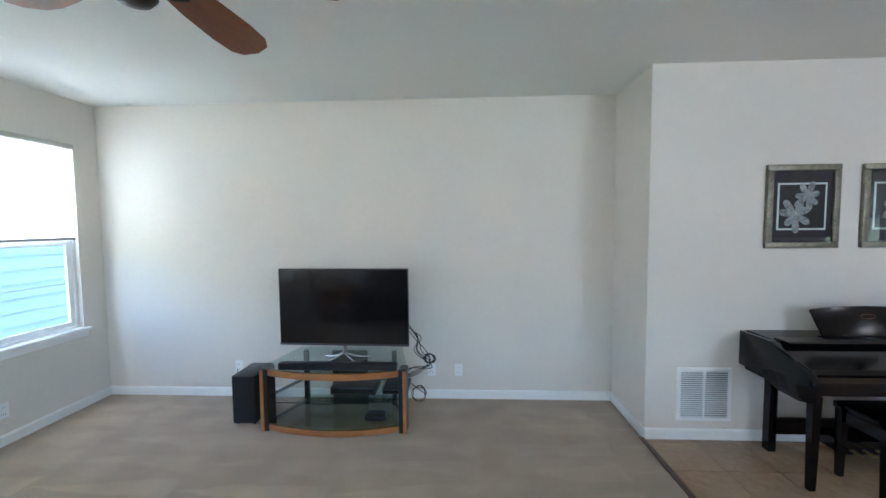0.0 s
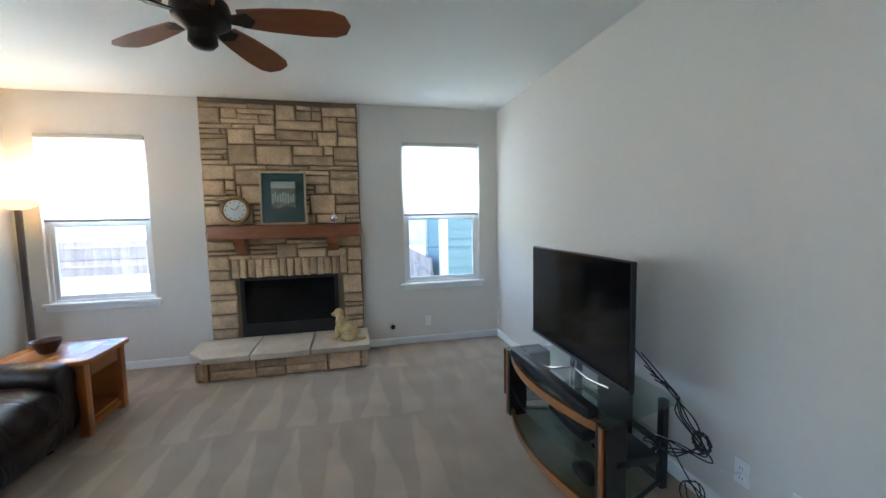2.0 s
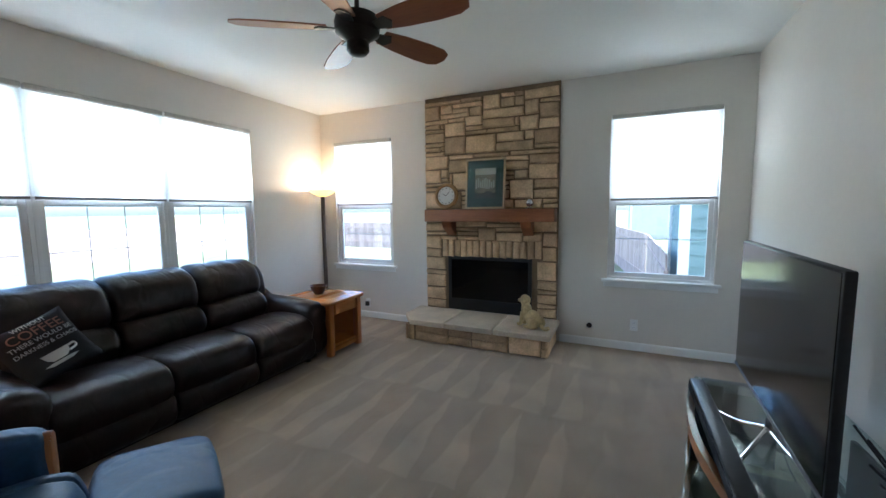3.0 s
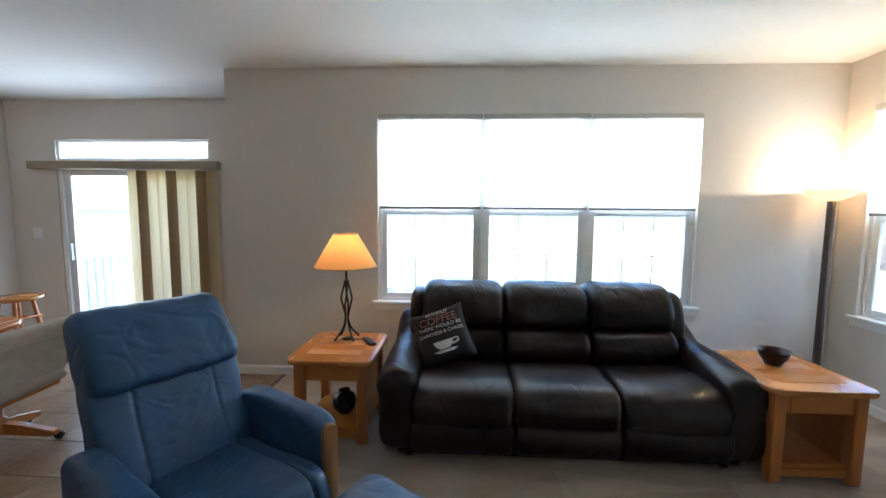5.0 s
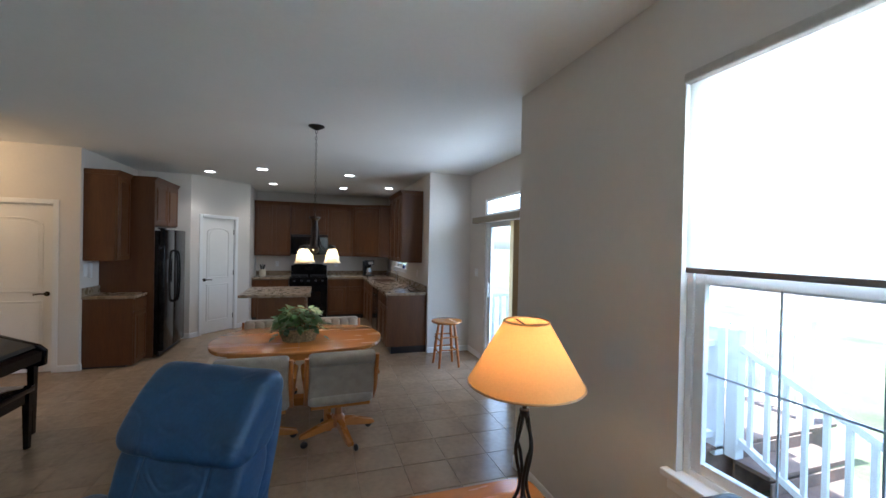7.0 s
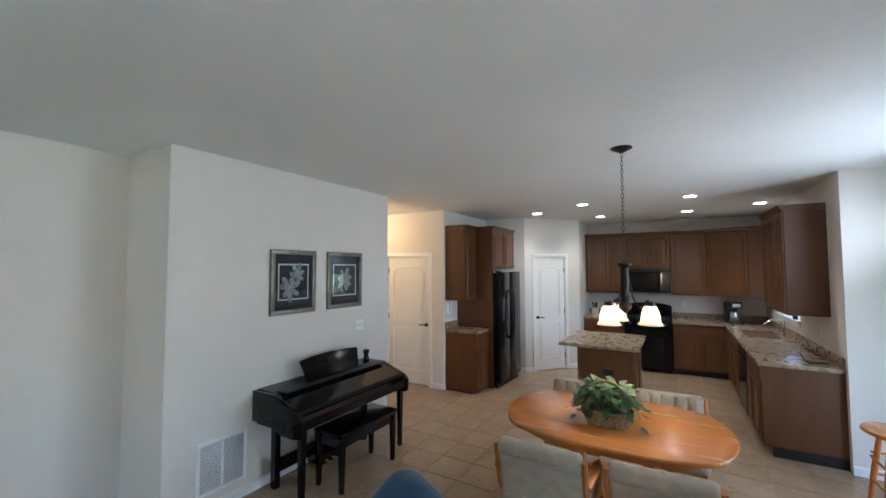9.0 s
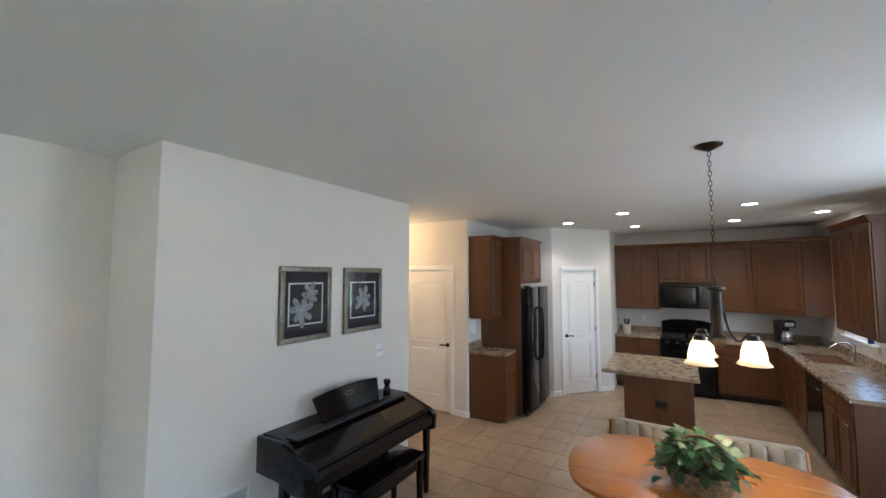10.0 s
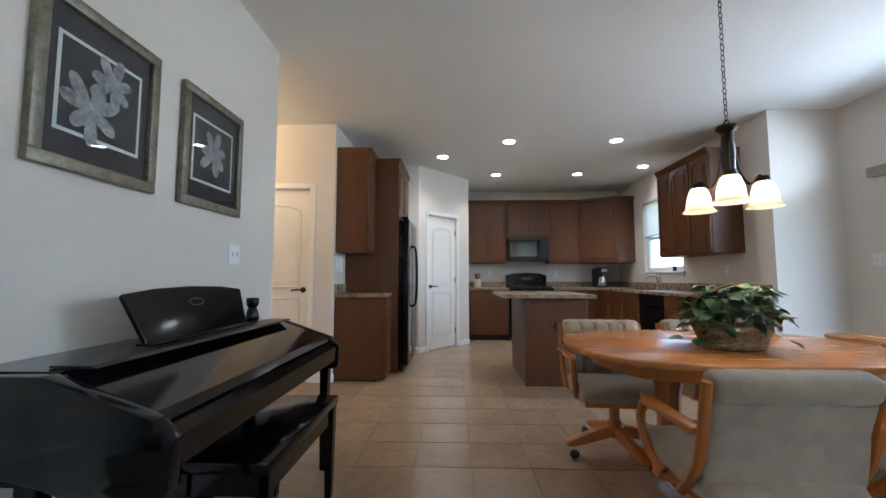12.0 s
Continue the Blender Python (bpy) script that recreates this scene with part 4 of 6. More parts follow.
head = [(0.25, 0.765), (0.36, 0.76), (0.44, 0.80), (0.49, 0.92), (0.51, 1.01), (0.46, 1.045), (0.38, 1.03), (0.27, 0.92), (0.215, 0.815)]
part("headrest", stuffed(head, 0.635, 0.05, 30, 0.02, 0.045, 6), BLUE, rec, smooth=True)
part("back_shell", stuffed([(0.30, 0.30), (0.36, 0.30), (0.50, 0.78), (0.52, 0.95), (0.48, 0.97), (0.40, 0.78), (0.27, 0.40)], 0.58, 0.03, 8), BLUE, rec, smooth=True)
OAKM = wood("arm_oak", (0.34, 0.15, 0.055), (0.24, 0.095, 0.03), 0.35, along="z")
for s in (-1, 1):
    ring = [(-0.32, 0.24), (-0.345, 0.53), (-0.31, 0.625), (-0.10, 0.64), (0.18, 0.63), (0.25, 0.55), (0.22, 0.28), (0.0, 0.22)]
    part("arm", stuffed(ring, 0.13, 0.04, 6, 0.0, 0.006, s), BLUE, rec, at=pose(s * 0.355, 0, 0), smooth=True)
    part("arm_front", prism(rounded(0.085, 0.33, 0.04, 5), 0.035, bevel=0.008, m=pose(s * 0.355, -0.325, 0.445, 90, 0, 0)), OAKM, rec, "brown wooden arm front", smooth=True)
    part("arm_side", prism([(-0.28, 0.10), (0.24, 0.10), (0.24, 0.26), (-0.28, 0.26)], 0.03, m=Matrix(((0, 0, 1, s * 0.355 - 0.015), (1, 0, 0, 0), (0, 1, 0, 0), (0, 0, 0, 1)))), BLACK, rec)
part("swivel_base", lathe([(0.27, 0.0), (0.28, 0.012), (0.27, 0.03), (0.05, 0.045), (0.04, 0.24), (0.10, 0.26), (0.0, 0.26)], 36), OAKM, rec, "round wooden swivel base", smooth=True)
ott = thing("footstool", "blue leather footstool in front of the recliner", "footstool", pose(0.73, 1.94, 0, 0, 0, 242) @ Matrix.Diagonal((1, 1, 0.95, 1)))
part("cushion", stuffed([(-0.19, 0.33), (-0.20, 0.40), (-0.12, 0.435), (0.10, 0.45), (0.19, 0.43), (0.20, 0.35), (0.12, 0.31), (-0.12, 0.30)], 0.50, 0.05, 14, 0.04, 0.012, 8), BLUE, ott, smooth=True)
part("swivel_base", lathe([(0.20, 0.0), (0.205, 0.012), (0.20, 0.028), (0.05, 0.04), (0.035, 0.29), (0.12, 0.32), (0.0, 0.32)], 32), OAKM, ott, "round wooden base", smooth=True)


# television, stand and sound
SCREEN = material("tv_screen", (0.006, 0.006, 0.007), 0.12, vary=0.1)
tv = thing("television", "black flat-screen television on a chrome spider stand", "television", pose(-0.262, 4.095, 0, 0, 0, -2) @ Matrix.Diagonal((0.985, 1, 1.017, 1)))
part("housing", box((-0.54, 0.0, 0.635), (0.54, 0.028, 1.25), 0.006), BLACK, tv, smooth=True)
part("rear_cover", box((-0.38, 0.028, 0.68), (0.38, 0.055, 1.10), 0.012), BLACK, tv, smooth=True)
part("screen", box((-0.532, -0.003, 0.652), (0.532, -0.0005, 1.242)), SCREEN, tv, "switched-off dark screen")
part("lower_bezel", box((-0.54, -0.006, 0.635), (0.54, 0.0, 0.650), 0.003), material("grey_bezel", (0.10, 0.10, 0.11), 0.3, metal=0.6), tv)
bm = bmesh.new()
for x, y in ((-0.22, -0.13), (0.22, -0.13), (-0.20, 0.12), (0.20, 0.12)):
    tube(curve_points([(x, y, 0.512), (x * 0.5, y * 0.5, 0.53), (0, 0.01, 0.575)]), [0.008] * 13, 8, bm=bm)
tube([(0, 0.02, 0.56), (0, 0.03, 0.70)], 0.022, 10, bm=bm)
part("stand_foot", bm, CHROME, tv, "chrome spider foot", smooth=True)

GREENGLASS = clear_glass("shelf_glass", (0.86, 0.92, 0.90))
OAKTV = wood("tv_oak", (0.36, 0.15, 0.045), (0.25, 0.09, 0.028), 0.35)
OAKTVZ = wood("tv_oak_post", (0.36, 0.15, 0.045), (0.25, 0.09, 0.028), 0.35, along="z")
st = thing("tv_stand", "bow-front glass television stand with oak and black posts", "tv stand", pose(-0.315, 4.02, 0) @ Matrix.Diagonal((1, 1, 1.02, 1)))


def bow(w, back, depth=0.10):
    front = [(-w / 2 + w * k / 16, -depth * (1 - (2 * k / 16 - 1) ** 2) - 0.06) for k in range(17)]
    return front + [(w / 2 - 0.12, back), (-w / 2 + 0.12, back)]


for z, w, back, name in ((0.488, 1.17, 0.48, "top_glass"), (0.26, 1.05, 0.44, "shelf_glass"), (0.055, 1.08, 0.46, "bottom_glass")):
    g = part(name, prism(bow(w, back), 0.010, m=pose(0, 0, z)), GREENGLASS, st, "clear tempered glass shelf")
    g.visible_shadow = False
for z, name in ((0.438, "top_rail"), (0.012, "bottom_rail")):
    line = bow(1.06, 0)[:17]
    ring = line + [(x, y + 0.028) for x, y in reversed(line)]
    part(name, prism(ring, 0.048 if z > 0.1 else 0.042, m=pose(0, 0, z)), OAKTV, st, "curved oak rail")
for s in (-1, 1):
    part("post", box((s * 0.545 - 0.03, -0.075, 0.0), (s * 0.545 + 0.03, 0.06, 0.487), 0.006), BLACK, st, "black corner post")
    part("post_face", box((s * 0.562 - 0.013, -0.083, 0.0), (s * 0.562 + 0.013, -0.05, 0.485), 0.005), OAKTVZ, st, "oak strip on the post")
    part("rear_post", box((s * 0.40 - 0.02, 0.40, 0.0), (s * 0.40 + 0.02, 0.44, 0.487), 0.004), BLACK, st)
part("spine", box((-0.16, 0.41, 0.0), (0.16, 0.43, 0.487), 0.004), BLACK, st, "black rear cable panel")
for z in (0.24, 0.035):
    part("rear_rail", box((-0.40, 0.41, z - 0.02), (0.40, 0.43, z + 0.015), 0.003), BLACK, st)
    for s in (-1, 1):
        part("side_rail", tube([(s * 0.545, 0.05, z), (s * 0.40, 0.41, z)], 0.012, 8), BLACK, st)
sb = thing("soundbar", "long black soundbar in front of the television", "soundbar", pose(-0.265, 3.94, 0.5085, 0, 0, 0))
part("body", box((-0.46, -0.035, 0.0), (0.46, 0.035, 0.055), 0.012, 3), BLACK, sb, smooth=True)
part("grille", box((-0.44, -0.037, 0.006), (0.44, -0.034, 0.048)), material("speaker_cloth", (0.018, 0.018, 0.02), 0.9, bump=0.5, bump_scale=900), sb)
for nm, lab, x, w, h, y in (("cable_box", "black cable box on the middle glass shelf", -0.17, 0.36, 0.062, 4.12), ("media_player", "small black media player on the glass shelf", 0.16, 0.20, 0.045, 4.14)):
    dv = thing(nm, lab, "device", pose(x, y, 0.276))
    part("case", box((-w / 2, -0.12, 0.004), (w / 2, 0.12, h), 0.004), BLACK, dv, smooth=True)
    part("front_strip", box((-w / 2 + 0.01, -0.1225, 0.015), (w / 2 - 0.01, -0.1195, h - 0.012)), SCREEN, dv)
    for sx in (-1, 1):
        part("foot", lathe([(0.012, 0), (0.012, 0.005)], 10, m=pose(sx * (w / 2 - 0.03), 0, 0)), BLACK, dv)
gm = thing("black_gadget", "rounded black charger brick on the bottom glass", "device", pose(0.0, 4.04, 0.0668))
part("case", pillow(0.17, 0.11, 0.06, 0.3, 6, m=pose(0, 0, 0.028)), BLACK, gm, smooth=True)
sub = thing("subwoofer", "black box subwoofer on the carpet by the stand", "speaker", pose(-1.08, 4.20, 0))
part("cabinet", box((-0.095, -0.16, 0.012), (0.095, 0.16, 0.405), 0.006), BLACK, sub, smooth=True)
part("front_cloth", box((-0.088, -0.165, 0.02), (0.088, -0.158, 0.398), 0.003), bpy.data.materials["speaker_cloth"], sub)
for x in (-0.07, 0.07):
    for y in (-0.13, 0.13):
        part("foot", lathe([(0.015, 0.0), (0.015, 0.013)], 10, m=pose(x, y, 0)), BLACK, sub)
# cables behind the stand
CORD = material("black_cord", (0.012, 0.012, 0.012), 0.55)
WCORD = material("white_cord", (0.66, 0.66, 0.64), 0.5)
rc = random.Random(4)
for k in range(5):
    pts = [(0.20 + 0.03 * k, 4.16, 0.85 - 0.03 * k), (0.30 + 0.01 * k, 4.28, 0.66), (0.36 - 0.02 * k, 4.34, 0.53), (0.42, 4.33 + 0.015 * k, 0.46 - 0.02 * k), (0.36 - 0.03 * k, 4.30, 0.38), (0.25 - 0.04 * k, 4.32, 0.30), (0.10, 4.40, 0.27)]
    pts = [(x + rc.uniform(-0.012, 0.012), y + rc.uniform(-0.01, 0.01), z + rc.uniform(-0.015, 0.015)) for x, y, z in pts]
    tagged(part("cable", tube(curve_points(pts, 6), 0.0035, 6), CORD, smooth=True), "black cable hanging behind the television stand", "cable", "cables")
coil = [(0.40 + 0.045 * math.cos(k * 0.55) + 0.004 * (k % 7), 4.34 + 0.012 * math.sin(k * 0.9), 0.46 + 0.04 * math.sin(k * 0.55)) for k in range(46)]
tagged(part("cable", tube(coil, 0.004, 6), CORD, smooth=True), "coiled black cable hanging beside the stand", "cable", "cables")
coil = [(0.30 + 0.06 * math.cos(k * 0.5) + 0.003 * (k % 5), 4.42 + 0.02 * math.sin(k * 0.7), 0.11 + 0.07 * math.sin(k * 0.5)) for k in range(30)]
tagged(part("cable", tube(curve_points([(0.10, 4.44, 0.3), *coil], 2), 0.0035, 6), CORD, smooth=True), "looped black cable resting near the carpet", "cable", "cables")
tagged(part("cable", tube(curve_points([(0.12, 4.36, 0.33), (0.25, 4.45, 0.31), (0.36, 4.52, 0.26), (0.41, 4.575, 0.27)], 6), 0.005, 6), WCORD, smooth=True), "white cable from the stand to the wall outlet", "cable", "cables")
tagged(part("cable", tube(curve_points([(-1.43, 4.56, 0.27), (-1.40, 4.50, 0.15), (-1.2, 4.46, 0.012), (-0.8, 4.42, 0.01), (-0.5, 4.40, 0.012), (-0.3, 4.4, 0.10)], 6), 0.004, 6), CORD, smooth=True), "black power cable lying along the wall", "cable", "cables")


# outlets, switches and vents
def plate(kind, at, label=""):
    """A wall plate in the x-z plane that looks along -y."""
    ob = thing("wall_outlet" if kind == "outlet" else "light_switch", label or ("white duplex wall outlet" if kind == "outlet" else "white wall switch plate"), kind, at, group="wall plates")
    w = 0.115 if kind == "double switch" else 0.072
    part("plate", box((-w / 2, -0.006, -0.058), (w / 2, 0.0, 0.058), 0.003), TRIM, ob)
    if kind == "outlet":
        for z in (-0.024, 0.024):
            face = part("socket", prism(rounded(0.034, 0.028, 0.01, 4), 0.004, m=pose(0, -0.006, z, 90, 0, 0)), VINYL, ob)
            for x in (-0.007, 0.007):
                part("slot", box((x - 0.0012, -0.0108, z - 0.006), (x + 0.0012, -0.0098, z + 0.006)), BLACK, face)
    else:
        for x in ((-0.024, 0.024) if w > 0.1 else (0,)):
            part("toggle", box((x - 0.005, -0.018, -0.012), (x + 0.005, -0.006, 0.012), 0.002), VINYL, ob)
    return ob


plate("outlet", pose(-1.43, YN, 0.285))
plate("outlet", pose(0.66, YN, 0.27))
plate("outlet", pose(0.41, YN, 0.27))
plate("outlet", pose(XW, 3.70, 0.26, 0, 0, 90))
plate("outlet", pose(XW, 0.47, 0.20, 0, 0, 90), "white wall outlet with a black plug in it")
plate("outlet", pose(1.13, YS, 0.28, 0, 0, 180))
plate("double switch", pose(4.003, YP, 1.212))
plate("double switch", pose(5.33, YSL, 1.24, 0, 0, 180))
plug = thing("plug_adapter", "black plug adapter in the wall outlet", "plug", pose(XW + 0.011, 0.47, 0.19))
part("case", box((0, -0.025, -0.03), (0.035, 0.025, 0.03), 0.006), BLACK, plug, smooth=True)
knob = thing("gas_key_valve", "small round chrome gas key valve on the wall", "valve", pose(XW, 3.28, 0.21))
part("plate", lathe([(0.0, 0.0), (0.028, 0.0), (0.026, 0.006), (0.01, 0.009), (0.0, 0.009)], 20, m=Y90), IRON, knob, smooth=True)

# shade between the louvres, painted blue-grey on a sheet behind them
GAP_SHADE = material("vent_gap_shade", (0.15, 0.165, 0.185), 0.8)
vent = thing("wall_vent", "white louvred return-air vent low on the wall", "vent", pose(2.478, YP, 0.345))
bm = bmesh.new()
for lo, hi in (((-0.195, -0.012, -0.20), (0.195, 0, -0.175)), ((-0.195, -0.012, 0.175), (0.195, 0, 0.20)), ((-0.195, -0.012, -0.175), (-0.17, 0, 0.175)), ((0.17, -0.012, -0.175), (0.195, 0, 0.175)), ((-0.008, -0.010, -0.175), (0.008, 0, 0.175))):
    box(lo, hi, 0.002, bm=bm)
part("frame", bm, TRIM, vent)
part("backing", box((-0.17, -0.002, -0.175), (0.17, -0.0005, 0.175)), GAP_SHADE, vent)
for k in range(22):
    for x0, x1 in ((-0.17, -0.008), (0.008, 0.17)):
        part("slat", box((x0, -0.008, -0.001), (x1, 0.006, 0.001), m=pose(0, -0.006, -0.167 + k * 0.016, 24, 0, 0)), TRIM, vent)

# pictures over the piano
PEWTER = material("pewter_frame", (0.24, 0.225, 0.17), 0.42, metal=0.45, vary=0.2, scale=18, bump=0.3, bump_scale=60)
PLUM = material("dark_plum_board", (0.028, 0.022, 0.032), 0.7, vary=0.3, scale=5)
PHOTO = material("photo_black", (0.016, 0.014, 0.018), 0.6, vary=0.3, scale=9)
PETAL = material("grey_petal", (0.44, 0.43, 0.46), 0.7, second=(0.10, 0.095, 0.105), scale=20, fine=60)
WHITEMAT = material("white_mat", (0.66, 0.66, 0.66), 0.7, vary=0.02)
FACE = Matrix(((0, 0, 1, 0), (1, 0, 0, 0), (0, 1, 0, 0), (0, 0, 0, 1)))


def petal(bm, cx, cz, ang, ln, w, depth):
    ring = []
    for k in range(14):
        a = 2 * math.pi * k / 14
        u, v = 0.5 * ln * (1 + math.cos(a)), 0.5 * w * math.sin(a) * (0.75 + 0.25 * math.cos(a))
        ring.append((cx + u * math.cos(ang) - v * math.sin(ang), cz + u * math.sin(ang) + v * math.cos(ang)))
    prism(ring, 0.0006, bm=bm, m=Matrix.Translation((depth, 0, 0)) @ FACE)


for x0, x1, flowers in ((2.857, 3.354, ((0.035, 0.365, 0.125), (-0.045, 0.235, 0.145))), (3.508, 4.008, ((0.0, 0.30, 0.15),))):
    w, h = x1 - x0, 0.59
    ob = framed("flower_picture", "pewter-framed black-and-white magnolia photograph on the wall", w, h, 0.042, 0.1, PEWTER, PLUM, 0.03)
    tagged(ob, group="flower pictures")
    part("white_border", box((0.0104, -0.168, 0.128), (0.0118, 0.168, 0.462)), WHITEMAT, ob, "white inner border")
    part("photograph", box((0.012, -0.155, 0.141), (0.0128, 0.155, 0.449)), PHOTO, ob, "dark photograph")
    for n, (cy, cz, ln) in enumerate(flowers):
        for k in range(7):
            bm = bmesh.new()
            petal(bm, cy, cz, radians(18 + 51.4 * k + 9 * math.sin(3 * k + n)), ln * 0.88 * (0.78 + 0.25 * ((k * 5 + n) % 3) / 2), ln * 0.44, 0.0130 + 0.0005 * k)
            part("petal", bm, PETAL, ob, "pale grey petal")
    ob.matrix_basis = pose((x0 + x1) / 2, YP - 0.001, 1.426, 0, 0, -90)

# digital piano
pn = thing("digital_piano", "glossy black upright digital piano against the wall", "piano", pose(3.405, 0.317, 0) @ Matrix.Diagonal((1.04, 0.9, 0.97, 1)))
YZ = Matrix(((0, 0, 1, 0), (1, 0, 0, 0), (0, 1, 0, 0), (0, 0, 0, 1)))
for s in (-1, 1):
    cheek = [(4.02, 0.60), (4.02, 0.855), (3.72, 0.855), (3.40, 0.75), (3.345, 0.70), (3.35, 0.575), (3.45, 0.55), (3.62, 0.552), (3.70, 0.58), (3.80, 0.60)]
    part("cheek", prism(cheek, 0.045, bevel=0.004, m=pose(s * 0.6425 - 0.0225, 0, 0) @ YZ), GLOSSBLACK, pn, smooth=True)
    part("front_leg", lathe([(0.024, 0.0), (0.026, 0.02), (0.036, 0.56), (0.038, 0.60)], 4, m=pose(s * 0.60, 3.42, 0.0, 0, 0, 45)), GLOSSBLACK, pn)
    part("rear_leg", box((s * 0.52 - 0.025, 3.86, 0.0), (s * 0.52 + 0.025, 3.93, 0.565), 0.004), GLOSSBLACK, pn)
part("lid", prism([(4.02, 0.83), (4.02, 0.857), (3.722, 0.857), (3.715, 0.83)], 1.24, m=pose(-0.62, 0, 0) @ YZ, bevel=0.002), GLOSSBLACK, pn)
part("key_cover", prism([(3.712, 0.848), (3.43, 0.757), (3.40, 0.735), (3.405, 0.725), (3.43, 0.74), (3.71, 0.83)], 1.24, m=pose(-0.62, 0, 0) @ YZ), GLOSSBLACK, pn, "closed glossy sliding key cover")
part("control_ledge", prism([(3.79, 0.858), (3.79, 0.866), (3.66, 0.866), (3.645, 0.858)], 1.18, m=pose(-0.59, 0, 0) @ YZ, bevel=0.002), BLACK, pn)
part("key_bed", prism([(4.02, 0.56), (3.55, 0.56), (3.36, 0.62), (3.355, 0.70), (3.40, 0.722), (4.02, 0.722)], 1.24, m=pose(-0.62, 0, 0) @ YZ), GLOSSBLACK, pn)
part("back_bar", box((-0.50, 3.885, 0.12), (0.50, 3.905, 0.24)), GLOSSBLACK, pn)
part("pedal_box", box((-0.14, 3.78, 0.03), (0.14, 3.98, 0.13), 0.01), GLOSSBLACK, pn)
for x in (-0.08, 0, 0.08):
    part("pedal", box((x - 0.012, 3.69, 0.06), (x + 0.012, 3.79, 0.07), 0.004), material("brass_pedal", (0.5, 0.36, 0.14), 0.3, metal=1.0) if x < 0 else bpy.data.materials["brass_pedal"], pn, "brass pedal")
mr = [(-0.31, 0.0), (0.31, 0.0), (0.35, 0.165), (0.345, 0.175), (0.20, 0.19), (0.0, 0.196), (-0.20, 0.19), (-0.345, 0.175), (-0.35, 0.165)]
rest = part("music_rest", prism(mr, 0.016, bevel=0.004, m=pose(0, 0, 0, 68, 0, 0)), GLOSSBLACK, pn, at=pose(0.02, 3.79, 0.862) @ Matrix.Diagonal((1.0, 1.1, 1.12, 1)))
part("rest_ledge", box((-0.33, -0.05, 0.0), (0.33, 0.01, 0.012), 0.003), GLOSSBLACK, rest)
bm = bmesh.new()
tube([(0.045 * math.cos(radians(20 * k)), 0.014 * math.sin(radians(20 * k)), 0) for k in range(19)], 0.0022, 5, bm=bm)
box((-0.06, -0.024, -0.001), (0.06, -0.020, 0.001), bm=bm)
part("gold_emblem", bm, GOLD, rest, at=pose(0, 0.035, 0.125, 68, 0, 0))
fig = thing("vase", "small black glazed vase on the piano", "vase", pose(3.945, 3.79, 0.832))
part("body", lathe([(0.0, 0.0), (0.032, 0.0), (0.036, 0.02), (0.028, 0.06), (0.022, 0.075), (0.033, 0.095), (0.034, 0.125), (0.03, 0.13), (0.0, 0.122)], 22), GLOSSBLACK, fig, smooth=True)
bench = thing("piano_bench", "black wooden piano bench with square legs", "bench", pose(3.42, 3.41, 0) @ Matrix.Diagonal((1, 1, 0.96, 1)))
part("seat", box((-0.37, -0.165, 0.455), (0.37, 0.165, 0.50), 0.008), GLOSSBLACK, bench, smooth=True)
for s in (-1, 1):
    part("apron", box((-0.33, s * 0.135 - 0.01, 0.375), (0.33, s * 0.135 + 0.01, 0.455)), GLOSSBLACK, bench)
    part("apron", box((s * 0.335 - 0.01, -0.125, 0.375), (s * 0.335 + 0.01, 0.125, 0.455)), GLOSSBLACK, bench)
    for t2 in (-1, 1):
        part("leg", lathe([(0.022, 0.0), (0.034, 0.455)], 4, m=pose(s * 0.335, t2 * 0.135, 0, 0, 0, 45)), GLOSSBLACK, bench)


# sliding door, transom and blinds
sl = thing("door_1", "white sliding glass patio door", "door", pose(0.12, 0, 0), kind="structure")


def fr(lo, hi, name="door_frame", par=sl, mat=None):
    return part(name, box(lo, hi, 0.004), mat or VINYL, par)


fr((3.12, YSL - 0.115, 0.0), (3.17, YSL - 0.01, 2.03))
fr((4.88, YSL - 0.115, 0.0), (4.93, YSL - 0.01, 2.03))
fr((3.17, YSL - 0.115, 1.98), (4.88, YSL - 0.01, 2.03))
fr((3.17, YSL - 0.115, 0.0), (4.88, YSL - 0.01, 0.03))
for a, b, d in ((3.17, 4.06, 0.085), (4.0, 4.88, 0.04)):
    for lo, hi in (((a, 0.03), (a + 0.07, 1.98)), ((b - 0.07, 0.03), (b, 1.98)), ((a + 0.07, 0.03), (b - 0.07, 0.12)), ((a + 0.07, 1.90), (b - 0.07, 1.98))):
        fr((lo[0], YSL - d - 0.03, lo[1]), (hi[0], YSL - d, hi[1]), "door_panel")
    p = part("pane", box((a + 0.07, YSL - d - 0.018, 0.12), (b - 0.07, YSL - d - 0.012, 1.90)), GLASS, sl)
    p.visible_shadow = False
part("door_handle", box((4.83, YSL - 0.04, 0.92), (4.86, YSL - 0.005, 1.12), 0.008), VINYL, sl)
tr = thing("window_5", "white transom window above the patio door", "window", pose(0.12, 0, 0), kind="structure")
for lo, hi in (((3.12, 2.07), (3.155, 2.30)), ((4.895, 2.07), (4.93, 2.30)), ((3.155, 2.07), (4.895, 2.10)), ((3.155, 2.27), (4.895, 2.30))):
    part("window_frame", box((lo[0], YSL - 0.10, lo[1]), (hi[0], YSL - 0.02, hi[1]), 0.003), VINYL, tr)
part("pane", box((3.155, YSL - 0.065, 2.10), (4.895, YSL - 0.06, 2.27)), GLASS, tr).visible_shadow = False
VBL = sheet("blind_vane", (0.84, 0.74, 0.56), 0.8)
# browner, denser copy of the vane cloth: the shade of edge-on vanes as colour
VBD = sheet("shaded_vane", (0.42, 0.30, 0.17), 0.35)
